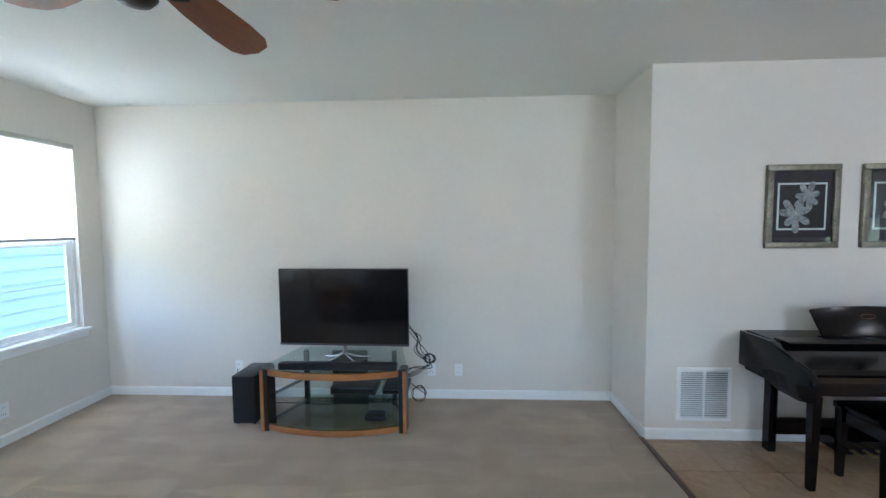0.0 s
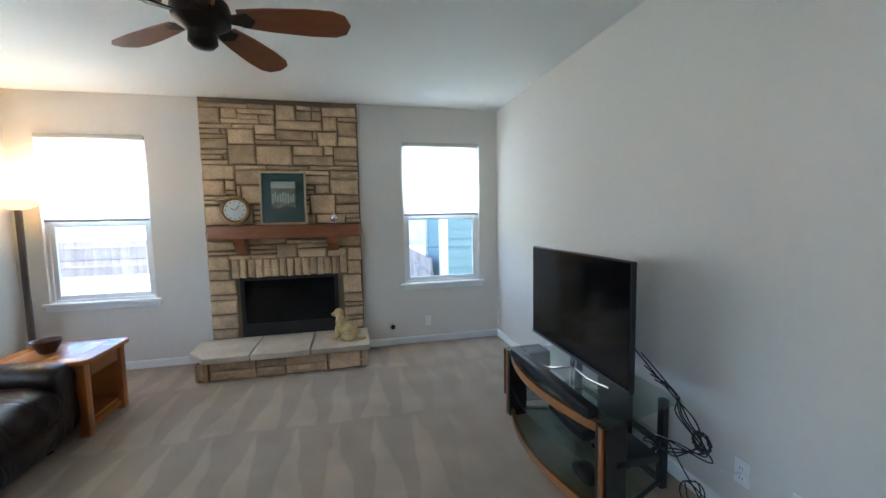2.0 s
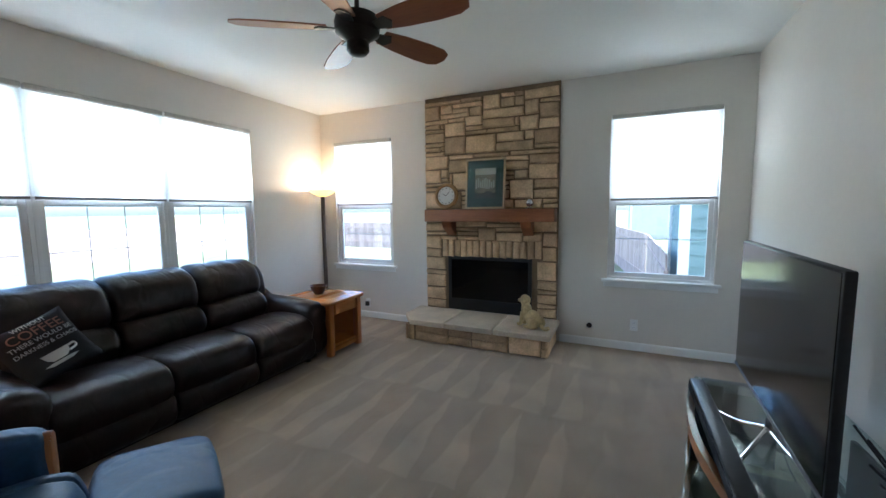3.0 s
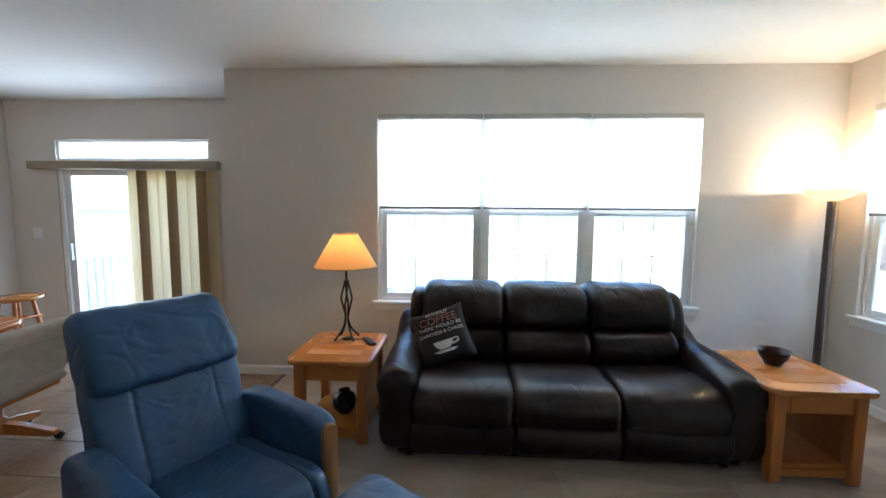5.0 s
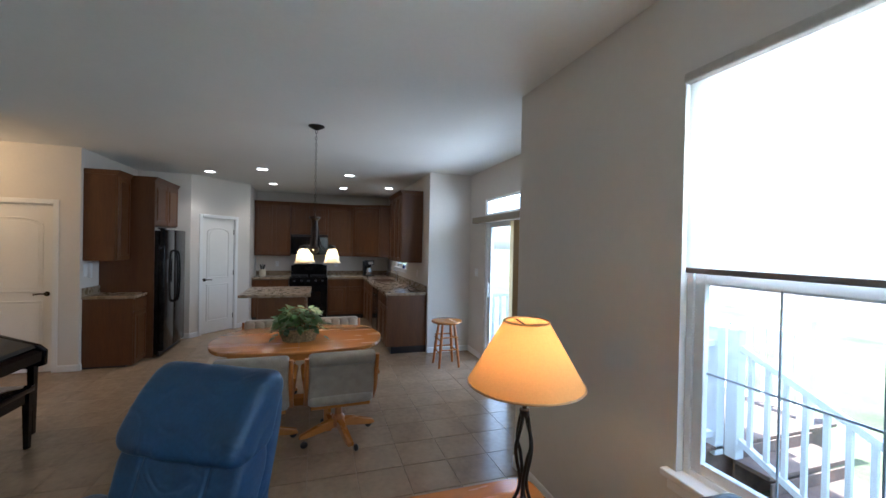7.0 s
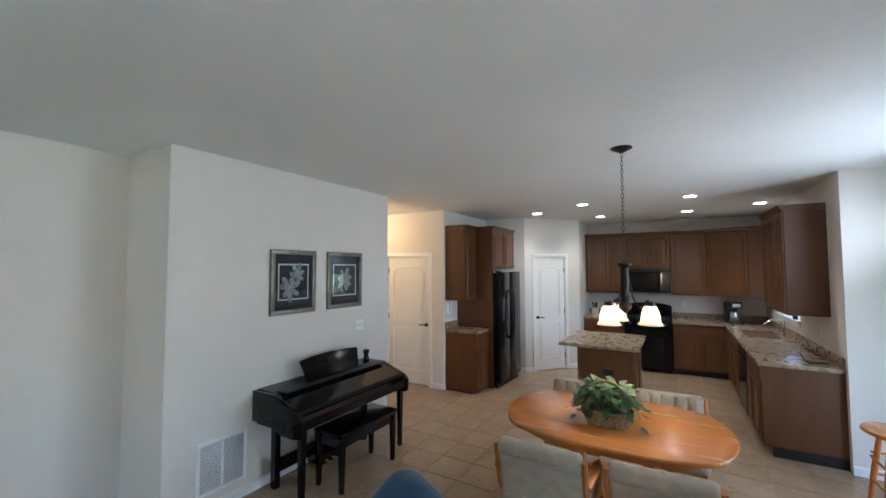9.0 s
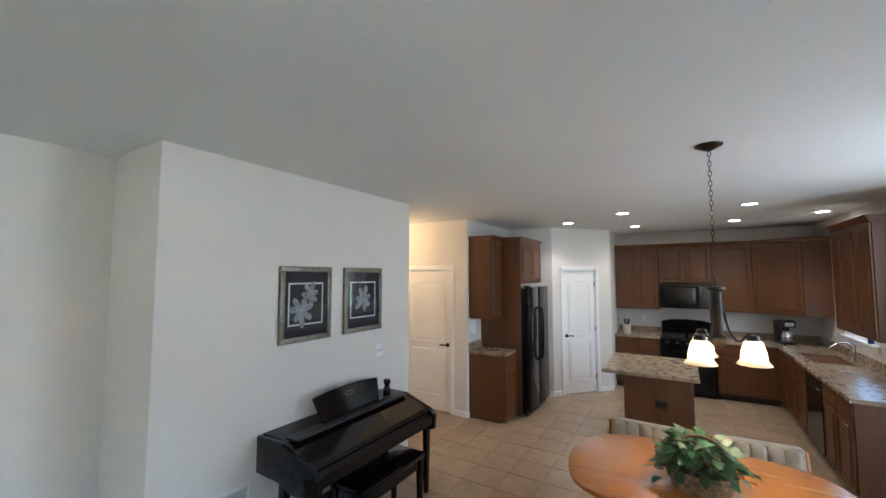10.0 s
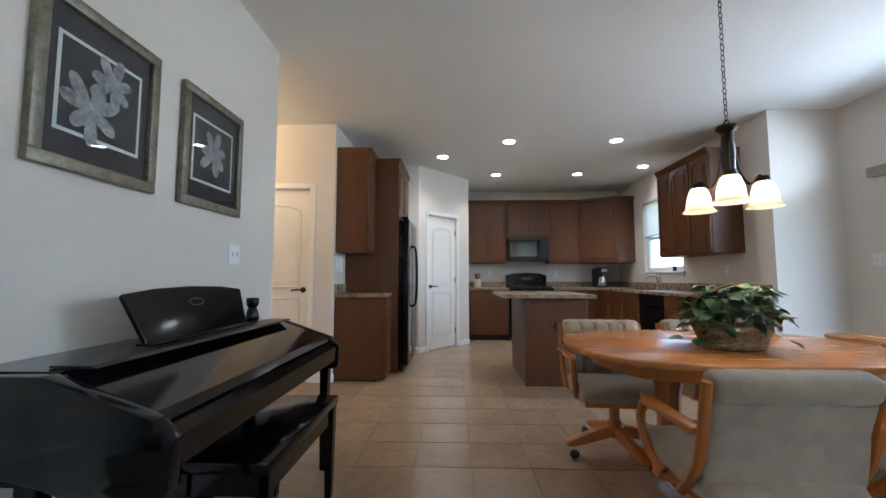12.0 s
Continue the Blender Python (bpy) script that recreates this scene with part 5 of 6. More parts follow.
VAL = material("beige_valance", (0.34, 0.29, 0.21), 0.7, vary=0.05)
vb = thing("vertical_blinds", "beige vertical blinds drawn half across the patio door", "blinds", pose(0.12, YSL, 0))
part("valance", box((2.98, 0.008, 1.965), (5.18, 0.10, 2.05), 0.006), VAL, vb, "beige fabric valance")
for k in range(9):
    ring = [(-0.06 + 0.015 * i, 0.010 * (1 - ((i - 4) / 4) ** 2)) for i in range(9)]
    ring += [(x, y + 0.0012) for x, y in reversed(ring)]
    part("vane", prism(ring, 1.90), (VBL, VBD, VBL)[k % 3], vb, at=pose(3.07 + k * 0.113, 0.055, 0.05, 0, 0, (12, 34, 16, 8, 40, 14, 10, 36, 18)[k]))
# carpet edge and floor vent
part_strip = tagged(part("trim", prism([(-0.02, 0), (0.02, 0), (0.012, 0.008), (-0.012, 0.008)], 4.20, m=Matrix(((1, 0, 0, TILE_X), (0, 0, 1, YS), (0, 1, 0, 0.0005), (0, 0, 0, 1)))), wood("dark_edge", (0.10, 0.05, 0.03), (0.06, 0.03, 0.018), along="y")), "dark wooden strip between carpet and tile", "trim", kind="structure")
fv = thing("floor_vent", "bronze floor register by the patio door", "vent", pose(3.86, -0.90, 0.0005))
part("frame", box((-0.16, -0.065, 0), (0.16, 0.065, 0.004), 0.002), IRON, fv)
for k in range(9):
    part("slat", box((-0.14 + k * 0.033, -0.05, 0.004), (-0.125 + k * 0.033, 0.05, 0.006)), BLACK, fv)

# dining table
tb = thing("dining_table", "honey oak dining table with rounded corners", "table", pose(3.85, 1.31, 0))
ring = outline_soft([(-0.50, -0.42), (-0.36, -0.66), (0.0, -0.755), (0.36, -0.66), (0.50, -0.42), (0.535, 0.0), (0.50, 0.42), (0.36, 0.66), (0.0, 0.755), (-0.36, 0.66), (-0.50, 0.42), (-0.535, 0.0)], 5)
part("tabletop", prism(ring, 0.032, bevel=0.010, seg=3, m=pose(0, 0, 0.706)), OAK_Y, tb, smooth=True)
part("apron", prism([(x * 0.80, y * 0.82) for x, y in ring], 0.07, m=pose(0, 0, 0.636)), OAK_Y, tb)
part("leaf_seam", box((-0.50, -0.0015, 0.7375), (0.50, 0.0015, 0.7386)), MANTEL, tb)
for y in (-0.25, 0.25):
    part("column", lathe([(0.09, 0.08), (0.075, 0.14), (0.055, 0.30), (0.06, 0.50), (0.09, 0.636)], 8, m=pose(0, y, 0, 0, 0, 22.5)), OAK_LEG, tb, smooth=True)
part("stretcher", box((-0.05, -0.22, 0.10), (0.05, 0.22, 0.18), 0.01), OAK_Y, tb)
for sx in (-1, 1):
    for y in (-0.25, 0.25):
        foot = prism([(0.05, 0.06), (0.05, 0.20), (0.16, 0.15), (0.40, 0.055), (0.42, 0.0), (0.34, 0.0), (0.20, 0.06)], 0.065, bevel=0.006)
        part("foot", foot, OAK, tb, at=pose(0, y, 0, 0, 0, 0 if sx > 0 else 180) @ Matrix.Translation((0, 0.032, 0)) @ pose(0, 0, 0, 90, 0, 0))

# dining chairs: local front is -y
FABRIC = material("oatmeal_fabric", (0.40, 0.33, 0.245), 0.95, vary=0.10, scale=12, fine=260, bump=0.6, bump_scale=420, sheen=0.3)
dc = thing("dining_chair", "oatmeal upholstered oak dining chair on casters", "chair", pose(3.29, 1.61, 0, 0, 0, 90) @ Matrix.Diagonal((1, 1, 0.91, 1)), group="chairs round the table")
part("seat", stuffed([(-0.24, 0.40), (-0.25, 0.47), (-0.15, 0.50), (0.10, 0.485), (0.22, 0.47), (0.22, 0.40), (0.0, 0.38)], 0.50, 0.045, 10, 0.03, 0.004, 1), FABRIC, dc, smooth=True)
part("back_pad", stuffed([(0.155, 0.44), (0.20, 0.43), (0.235, 0.60), (0.275, 0.80), (0.265, 0.835), (0.215, 0.835), (0.17, 0.66)], 0.50, 0.025, 12, 0.0, 0.003, 2), FABRIC, dc, "oatmeal fabric back", smooth=True)
for k in range(5):
    part("back_channel", stuffed([(0.145, 0.50), (0.165, 0.48), (0.215, 0.66), (0.255, 0.835), (0.225, 0.85), (0.185, 0.80), (0.135, 0.62)], 0.092, 0.03, 3, 0.05, 0.0, k), FABRIC, dc, at=pose(-0.188 + 0.094 * k, 0, 0), smooth=True)
part("back_roll", stuffed([(0.22, 0.77), (0.265, 0.75), (0.298, 0.79), (0.295, 0.84), (0.25, 0.862), (0.21, 0.845)], 0.505, 0.03, 10, 0.0, 0.004, 3), FABRIC, dc, "rolled fabric top", smooth=True)
for s in (-1, 1):
    part("back_post", tube(curve_points([(s * 0.265, 0.10, 0.38), (s * 0.265, 0.20, 0.52), (s * 0.265, 0.25, 0.72), (s * 0.265, 0.27, 0.83)], 5), 0.018, 8), OAK_LEG, dc, smooth=True)
    part("arm", prism([(-0.20, 0.0), (-0.12, -0.03), (0.20, -0.022), (0.20, 0.022), (-0.12, 0.03)], 0.028, bevel=0.006, m=Matrix(((0, 1, 0, s * 0.275), (1, 0, 0, 0.03), (0, 0, 1, 0.635), (0, 0, 0, 1)))), OAK_Y, dc, smooth=True)
    part("arm_support", tube(curve_points([(s * 0.275, -0.12, 0.64), (s * 0.275, -0.16, 0.54), (s * 0.26, -0.12, 0.42), (s * 0.24, -0.05, 0.375)], 5), 0.018, 8), OAK_LEG, dc, smooth=True)
part("seat_frame", box((-0.23, -0.20, 0.355), (0.23, 0.19, 0.39), 0.006), OAK, dc)
part("hub", lathe([(0.035, 0.10), (0.055, 0.13), (0.05, 0.20), (0.03, 0.22), (0.03, 0.34), (0.09, 0.355)], 16), OAK_LEG, dc, smooth=True)
for k in range(4):
    a = 12 + 90 * k
    foot = part("foot", prism([(0.03, 0.105), (0.03, 0.185), (0.12, 0.165), (0.31, 0.095), (0.32, 0.065), (0.27, 0.06)], 0.05, bevel=0.006), OAK, dc, at=pose(0, 0, 0, 0, 0, a) @ Matrix.Translation((0, 0.025, 0)) @ pose(0, 0, 0, 90, 0, 0))
    bm = lathe([(0.0, -0.016), (0.018, -0.016), (0.028, -0.008), (0.028, 0.008), (0.018, 0.016), (0.0, 0.016)], 16, m=pose(0.29, 0.028, -0.025, 0, 0, 0))
    part("caster", bm, BLACK, foot, "black caster wheel", smooth=True)
for x, y, a in ((3.31, 0.98, 93), (4.30, 1.66, -93), (4.33, 0.95, -88)):
    copy_thing(dc, pose(x, y, 0, 0, 0, a))

# plant in a basket
LEAF = material("pothos_leaf", (0.045, 0.10, 0.026), 0.4, vary=0.45, scale=9, fine=40, island=0.35, second=(0.02, 0.055, 0.018))
LEAF2 = material("pale_leaf", (0.11, 0.15, 0.05), 0.45, vary=0.3, scale=12, island=0.3)
WICKER = material("wicker", (0.30, 0.19, 0.09), 0.7, vary=0.25, scale=30)
VINE = material("plant_vine", (0.06, 0.075, 0.025), 0.6)
pl_ = thing("potted_plant", "leafy green pothos in a woven basket on the table", "plant", pose(3.71, 1.317, 0.7386))
bm = bmesh.new()
for k in range(9):
    z, r = 0.008 + 0.0125 * k, 0.105 + 0.004 * k
    tube([((r + 0.004 * (-1) ** (i + k)) * 0.85 * math.cos(2 * math.pi * i / 48), (r + 0.004 * (-1) ** (i + k)) * 1.25 * math.sin(2 * math.pi * i / 48), z) for i in range(49)], 0.0068, 6, bm=bm)
basket = part("basket", bm, WICKER, pl_, "woven wicker basket", smooth=True)
part("soil", lathe([(0.0, 0.0), (0.10, 0.0), (0.115, 0.10), (0.0, 0.105)], 24, m=Matrix.Diagonal((0.85, 1.25, 1, 1))), material("soil", (0.035, 0.025, 0.018), 0.95), pl_)
bm = bmesh.new()
tube(curve_points([(0, -0.135, 0.10), (0, -0.11, 0.24), (0, 0, 0.30), (0, 0.11, 0.24), (0, 0.135, 0.10)], 6), 0.007, 6, bm=bm)
part("basket_handle", bm, WICKER, pl_, smooth=True)
rl = random.Random(21)
leaf_meshes = []
for v in range(5):
    bm = bmesh.new()
    n = 7
    left, mid, right = [], [], []
    for i in range(n):
        s = i / (n - 1)
        wv = 0.42 * math.sin(math.pi * min(1, s ** 0.62)) ** 0.9 * (1 - 0.15 * s)
        droop = -0.30 * s * s + 0.05 * math.sin(5 * s + v)
        mid.append(bm.verts.new((s, 0, droop)))
        left.append(bm.verts.new((s - 0.05 * (i == 0), wv + 0.001, droop + 0.10 * wv + 0.02 * math.sin(9 * s + v))))
        right.append(bm.verts.new((s - 0.05 * (i == 0), -wv - 0.001, droop + 0.10 * wv + 0.02 * math.cos(8 * s + v))))
    for i in range(n - 1):
        bm.faces.new((mid[i], mid[i + 1], left[i + 1], left[i]))
        bm.faces.new((right[i], right[i + 1], mid[i + 1], mid[i]))
    leaf_meshes.append(mesh_of("leaf", bm, LEAF2 if v == 4 else LEAF, True))
for k in range(260):
    a = rl.uniform(0, 360)
    up = rl.random()
    r = 0.03 + 0.15 * math.sqrt(rl.random()) * (1.15 - 0.6 * up)
    z = 0.10 + 0.17 * up + 0.03 * rl.random()
    if r > 0.15 and rl.random() < 0.5:
        z -= rl.uniform(0.04, 0.10)
    sz = rl.uniform(0.05, 0.08)
    leaf = new("leaf", leaf_meshes[rl.choice((0, 0, 1, 1, 2, 2, 3, 3, 4))])
    leaf.parent = pl_
    leaf.matrix_basis = pose(0.85 * r * math.cos(radians(a)), 1.25 * r * math.sin(radians(a)), max(0.03, z), rl.uniform(-30, 30), rl.uniform(-35, 40) + (1 - up) * 18 - 12, a + rl.uniform(-40, 40)) @ Matrix.Diagonal((sz, sz, sz, 1))
for k in range(16):
    a = radians(rl.uniform(0, 360))
    e = rl.uniform(0.14, 0.2)
    part("vine", tube(curve_points([(0, 0, 0.10), (0.4 * e * math.cos(a), 0.5 * e * math.sin(a), 0.22), (0.85 * e * math.cos(a), 1.2 * e * math.sin(a), 0.12)], 4), 0.0022, 5), VINE, pl_)

# pendant over the table
MILK = sheet("frosted_shade", (0.95, 0.88, 0.76), 0.6)
pd = thing("pendant_light", "three-shade bronze chandelier with lit frosted glass", "lamp", pose(3.84, 1.20, HIGH - 0.03))
part("canopy", lathe([(0.0, 0.03), (0.075, 0.03), (0.073, 0.022), (0.03, 0.0), (0.008, -0.01), (0.0, -0.01)], 30), IRON, pd, smooth=True)
for k in range(-1, 25):
    bm = bmesh.new()
    tube([(0.009 * math.cos(2 * math.pi * i / 12), 0, 0.018 * math.sin(2 * math.pi * i / 12)) for i in range(13)], 0.0022, 5, bm=bm)
    part("chain_link", bm, IRON, pd, at=pose(0, 0, -0.055 - k * 0.0305, 0, 0, 90 * (k % 2)))
part("column", lathe([(0.0, -0.83), (0.05, -0.83), (0.052, -0.845), (0.03, -0.865), (0.028, -0.89), (0.034, -0.98), (0.026, -1.11), (0.045, -1.13), (0.042, -1.16), (0.012, -1.19), (0.0, -1.20)], 24), IRON, pd, smooth=True)
bm = bmesh.new()
tube([(0.02 * math.cos(2 * math.pi * i / 16), 0, -0.815 + 0.02 * math.sin(2 * math.pi * i / 16)) for i in range(17)], 0.004, 6, bm=bm)
part("loop", bm, IRON, pd)
for k in range(3):
    a = radians(146 + 120 * k)
    c, s = math.cos(a), math.sin(a)
    line = curve_points([(0.03 * c, 0.03 * s, -0.93), (0.055 * c, 0.055 * s, -1.08), (0.10 * c, 0.10 * s, -1.145), (0.145 * c, 0.145 * s, -1.10), (0.165 * c, 0.165 * s, -1.115)], 6)
    arm = part("arm", tube(line, 0.0065, 8), IRON, pd, smooth=True)
    part("socket", lathe([(0.0, -1.06), (0.028, -1.065), (0.036, -1.105), (0.0, -1.11)], 18, m=pose(0.165 * c, 0.165 * s, -0.04)), IRON, arm, smooth=True)
    part("shade", lathe([(0.032, -1.09), (0.044, -1.105), (0.059, -1.155), (0.065, -1.205), (0.084, -1.228), (0.081, -1.229), (0.062, -1.206), (0.055, -1.155), (0.040, -1.108)], 32, m=pose(0.165 * c, 0.165 * s, -0.04), cap=False), MILK, pd, "lit frosted glass bell shade", smooth=True)
    part("bulb", lathe([(0.0, -1.12), (0.014, -1.13), (0.026, -1.17), (0.024, -1.195), (0.0, -1.21)], 14, m=pose(0.165 * c, 0.165 * s, -0.04)), BULB, pd, smooth=True)
    lamp("pendant_bulb", (3.84 + 0.165 * c, 1.20 + 0.165 * s, HIGH - 1.22), 2.2, (1.0, 0.76, 0.48), 0.03)

# bar stool by the door
stl = thing("wooden_stool", "round honey wood stool in the corner", "stool", pose(4.97, -0.53, 0) @ Matrix.Diagonal((1.1, 1.1, 1.03, 1)))
part("seat", lathe([(0.0, 0.565), (0.17, 0.565), (0.19, 0.58), (0.187, 0.598), (0.16, 0.605), (0.0, 0.60)], 32), OAK, stl, smooth=True)
corners = []
for k in range(4):
    a = radians(45 + 90 * k)
    corners.append((math.cos(a), math.sin(a)))
    part("leg", tube([(0.105 * corners[k][0], 0.105 * corners[k][1], 0.565), (0.145 * corners[k][0], 0.145 * corners[k][1], 0.28), (0.18 * corners[k][0], 0.18 * corners[k][1], 0.0)], [0.015, 0.019, 0.014], 10), OAK_LEG, stl, smooth=True)
for k in range(4):
    for z in (0.20, 0.36):
        r = 0.18 - 0.133 * (z - 0.0) * 0.4
        p, q = corners[k], corners[(k + 1) % 4]
        zz = z + 0.03 * (k % 2)
        part("rung", tube([(r * p[0], r * p[1], zz), (r * q[0], r * q[1], zz)], 0.009, 8), OAK, stl, smooth=True)


# kitchen cabinets
def arch(w, h, rise, inset):
    a, b = w / 2 - inset, h - inset
    ring = [(-a, inset), (a, inset), (a, b - rise)]
    ring += [(a * math.cos(math.pi * k / 12), b - rise + rise * math.sin(math.pi * k / 12) ** 0.8) for k in range(1, 12)] if rise else [(a, b)]
    return ring + [(-a, b - rise)]


def cab_door(parent, at, w, h, rise=0.0, mat=None):
    """A framed cabinet door with a raised panel, standing on z = 0 and looking along -y."""
    door = part("door", box((-w / 2, -0.018, 0), (w / 2, 0.0, h), 0.004), mat or CHERRY, parent, at=at)
    bm = bmesh.new()
    r = 0.055 if w > 0.25 else 0.045
    ring = arch(w, h, rise, r)
    line = [(x, -0.019, z) for x, z in ring]
    tube(line + [line[0], line[1]], 0.009, 6, bm=bm)
    part("moulding", bm, mat or CHERRY, door, smooth=True)
    inner = arch(w, h, rise * 0.9, r + 0.028)
    part("raised_panel", prism(inner, 0.008, bevel=0.004, m=Matrix(((1, 0, 0, 0), (0, 0, -1, -0.016), (0, 1, 0, 0), (0, 0, 0, 1)))), mat or CHERRY, door)
    return door


def cabinet(name, label, at, w, d, z0, z1, doors, rise=0.0, drawer=0.0, crown=0.0, toe=0.0, group=""):
    """A cabinet that looks along -y, its back at y = 0; doors is how many stand side by side."""
    ob = thing(name, label, "cabinet", at, group=group)
    part("body", box((-w / 2, -d, z0 + toe), (w / 2, 0, z1), 0.002), CHERRY_SIDE, ob)
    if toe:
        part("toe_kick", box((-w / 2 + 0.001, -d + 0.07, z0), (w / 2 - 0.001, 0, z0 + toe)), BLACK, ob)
    dw = w / doors
    zt = z1 - 0.012 - drawer
    for k in range(doors):
        x = -w / 2 + (k + 0.5) * dw
        cab_door(ob, pose(x, -d, z0 + toe + 0.015), dw - 0.02, zt - (z0 + toe + 0.015), rise)
        if drawer:
            part("drawer_front", box((x - dw / 2 + 0.006, -d - 0.018, z1 - drawer), (x + dw / 2 - 0.006, -d, z1 - 0.015), 0.004), CHERRY, ob)
    if crown:
        ring = [(-d - 0.004, z1 - 0.02), (-d - 0.012, z1), (-d - 0.045, z1 + crown), (-d + 0.02, z1 + crown), (0, z1 + crown), (0, z1 + 0.001), (-d + 0.0, z1 + 0.001)]
        part("crown_moulding", prism(ring, w + 0.004, m=pose(-w / 2 - 0.002, 0, 0) @ YZ), CHERRY, ob)
    return ob


EAST, SOUTH = -90, 180
# east wall, uppers; local back at the wall
UZ0, UZ1, CR = 1.35, 2.44, 0.06
cabinet("wall_cabinet", "cherry wall cabinet with two doors", pose(XE, 2.07, 0, 0, 0, EAST), 0.70, 0.33, UZ0, UZ1, 2, 0.03, crown=CR, group="wall cabinets")
cabinet("wall_cabinet", "short cherry wall cabinet above the microwave", pose(XE, 1.33, 0, 0, 0, EAST), 0.768, 0.33, 1.815, UZ1, 2, 0.03, crown=CR, group="wall cabinets")
cabinet("wall_cabinet", "cherry wall cabinet with one wide door", pose(XE, 0.677, 0, 0, 0, EAST), 0.534, 0.33, UZ0, UZ1, 1, 0.03, crown=CR, group="wall cabinets")
corner = thing("corner_cabinet", "diagonal cherry corner wall cabinet", "cabinet", group="wall cabinets")
cring = [(XE, 0.408), (XE, YKS), (XE - 0.67, YKS), (XE - 0.67, -0.14), (XE - 0.33, 0.408)]
part("body", prism(cring, UZ1 - UZ0, m=pose(0, 0, UZ0)), CHERRY_SIDE, corner)
ca = math.degrees(math.atan2(0.548, 0.34))
cab_door(corner, pose(XE - 0.50, 0.134, UZ0 + 0.015, 0, 0, ca + 180), 0.62, UZ1 - UZ0 - 0.03, 0.03)
grow = [(XE, 0.408), (XE, YKS), (XE - 0.71, YKS), (XE - 0.71, -0.13), (XE - 0.36, 0.438)]
part("crown_moulding", prism(grow, CR, m=pose(0, 0, UZ1 + 0.001), bevel=0.012), CHERRY, corner)
near = cabinet("wall_cabinet", "cherry wall cabinet beside the sink window", pose(6.545, YKS, 0, 0, 0, SOUTH), 1.08, 0.33, UZ0, UZ1, 3, 0.05, crown=CR, group="wall cabinets")
# north side
cabinet("wall_cabinet", "cherry wall cabinet above the small counter", pose(6.085, YK, 0), 0.385, 0.33, UZ0, UZ1, 1, 0.03, crown=CR, group="wall cabinets")
part_panel = thing("fridge_panel", "tall cherry side panel beside the refrigerator", "cabinet")
part("panel", box((6.279, 3.32, 0.0), (6.297, YK, UZ1), 0.002), CHERRY_SIDE, part_panel)
part("edge_band", box((6.2785, 3.314, 0.0), (6.2975, 3.3195, UZ1), 0.001), CHERRY, part_panel)
cabinet("wall_cabinet", "cherry cabinet above the refrigerator", pose(6.77, YK, 0), 0.94, 0.60, 1.83, UZ1, 2, 0.03, crown=CR, group="wall cabinets")
# base units
cabinet("base_cabinet", "small cherry base cabinet with a drawer", pose(6.085, YK, 0), 0.385, 0.53, 0, 0.87, 1, drawer=0.16, toe=0.02, group="base cabinets")
cabinet("base_cabinet", "cherry base cabinet beside the range", pose(XE, 2.07, 0, 0, 0, EAST), 0.70, 0.60, 0, 0.87, 2, drawer=0.16, toe=0.10, group="base cabinets")
cabinet("base_cabinet", "cherry base cabinet near the corner", pose(XE, 0.56, 0, 0, 0, EAST), 0.765, 0.60, 0, 0.87, 2, drawer=0.16, toe=0.10, group="base cabinets")
cabinet("base_cabinet", "cherry corner base cabinet", pose(8.905, YKS, 0, 0, 0, SOUTH), 0.60, 0.61, 0, 0.87, 1, drawer=0.16, toe=0.10, group="base cabinets")
cabinet("sink_cabinet", "cherry sink base cabinet under the window", pose(7.853, YKS, 0, 0, 0, SOUTH), 1.495, 0.61, 0, 0.87, 3, drawer=0.16, toe=0.10, group="base cabinets")
cabinet("base_cabinet", "cherry base cabinet ending at the dining area", pose(6.09, YKS, 0, 0, 0, SOUTH), 0.81, 0.61, 0, 0.87, 2, drawer=0.16, toe=0.10, group="base cabinets")

# counters
ct = thing("kitchen_counter", "L-shaped brown speckled granite counter with backsplash", "counter")
SX0, SX1, SY0, SY1 = 7.35, 8.05, -0.31, 0.07
bm = box((5.66, SY1, 0.872), (8.57, 0.20, 0.91), 0.004)
box((5.66, YKS + 0.002, 0.872), (SX0, SY1, 0.91), bm=bm)
box((SX1, YKS + 0.002, 0.872), (8.57, SY1, 0.91), bm=bm)
box((SX0, YKS + 0.002, 0.872), (SX1, SY0, 0.91), bm=bm)
box((8.57, YKS + 0.002, 0.872), (XE - 0.002, 0.943, 0.91), bm=bm)
part("worktop", bm, GRANITE, ct)
bm = box((5.68, YKS + 0.001, 0.911), (XE - 0.021, YKS + 0.02, 1.01), 0.002)
box((XE - 0.02, YKS + 0.022, 0.911), (XE - 0.001, 0.943, 1.01), 0.002, bm=bm)
part("backsplash", bm, GRANITE, ct)
bm = bmesh.new()
for lo, hi in (((SX0, SY0, 0.74), (SX1, SY1, 0.745)), ((SX0, SY0, 0.745), (SX0 + 0.004, SY1, 0.912)), ((SX1 - 0.004, SY0, 0.745), (SX1, SY1, 0.912)), ((SX0, SY0, 0.745), (SX1, SY0 + 0.004, 0.912)), ((SX0, SY1 - 0.004, 0.745), (SX1, SY1, 0.912))):
    box(lo, hi, bm=bm)
part("sink_bowl", bm, CHROME, ct, "stainless steel sink bowl")
for nm, lab, lo, hi, spl in (("kitchen_counter", "brown granite counter beside the range", (8.57, 1.717, 0.872), (XE - 0.002, 2.42, 0.91), ((XE - 0.02, 1.717, 0.911), (XE - 0.001, 2.42, 1.01))), ("small_counter", "small granite counter beside the refrigerator", (5.87, 3.38, 0.872), (6.277, YK - 0.002, 0.91), ((5.88, YK - 0.02, 0.911), (6.277, YK - 0.001, 1.01)))):
    c2 = thing(nm, lab, "counter")
    part("worktop", box(lo, hi, 0.004), GRANITE, c2)
    part("backsplash", box(*spl, 0.002), GRANITE, c2)
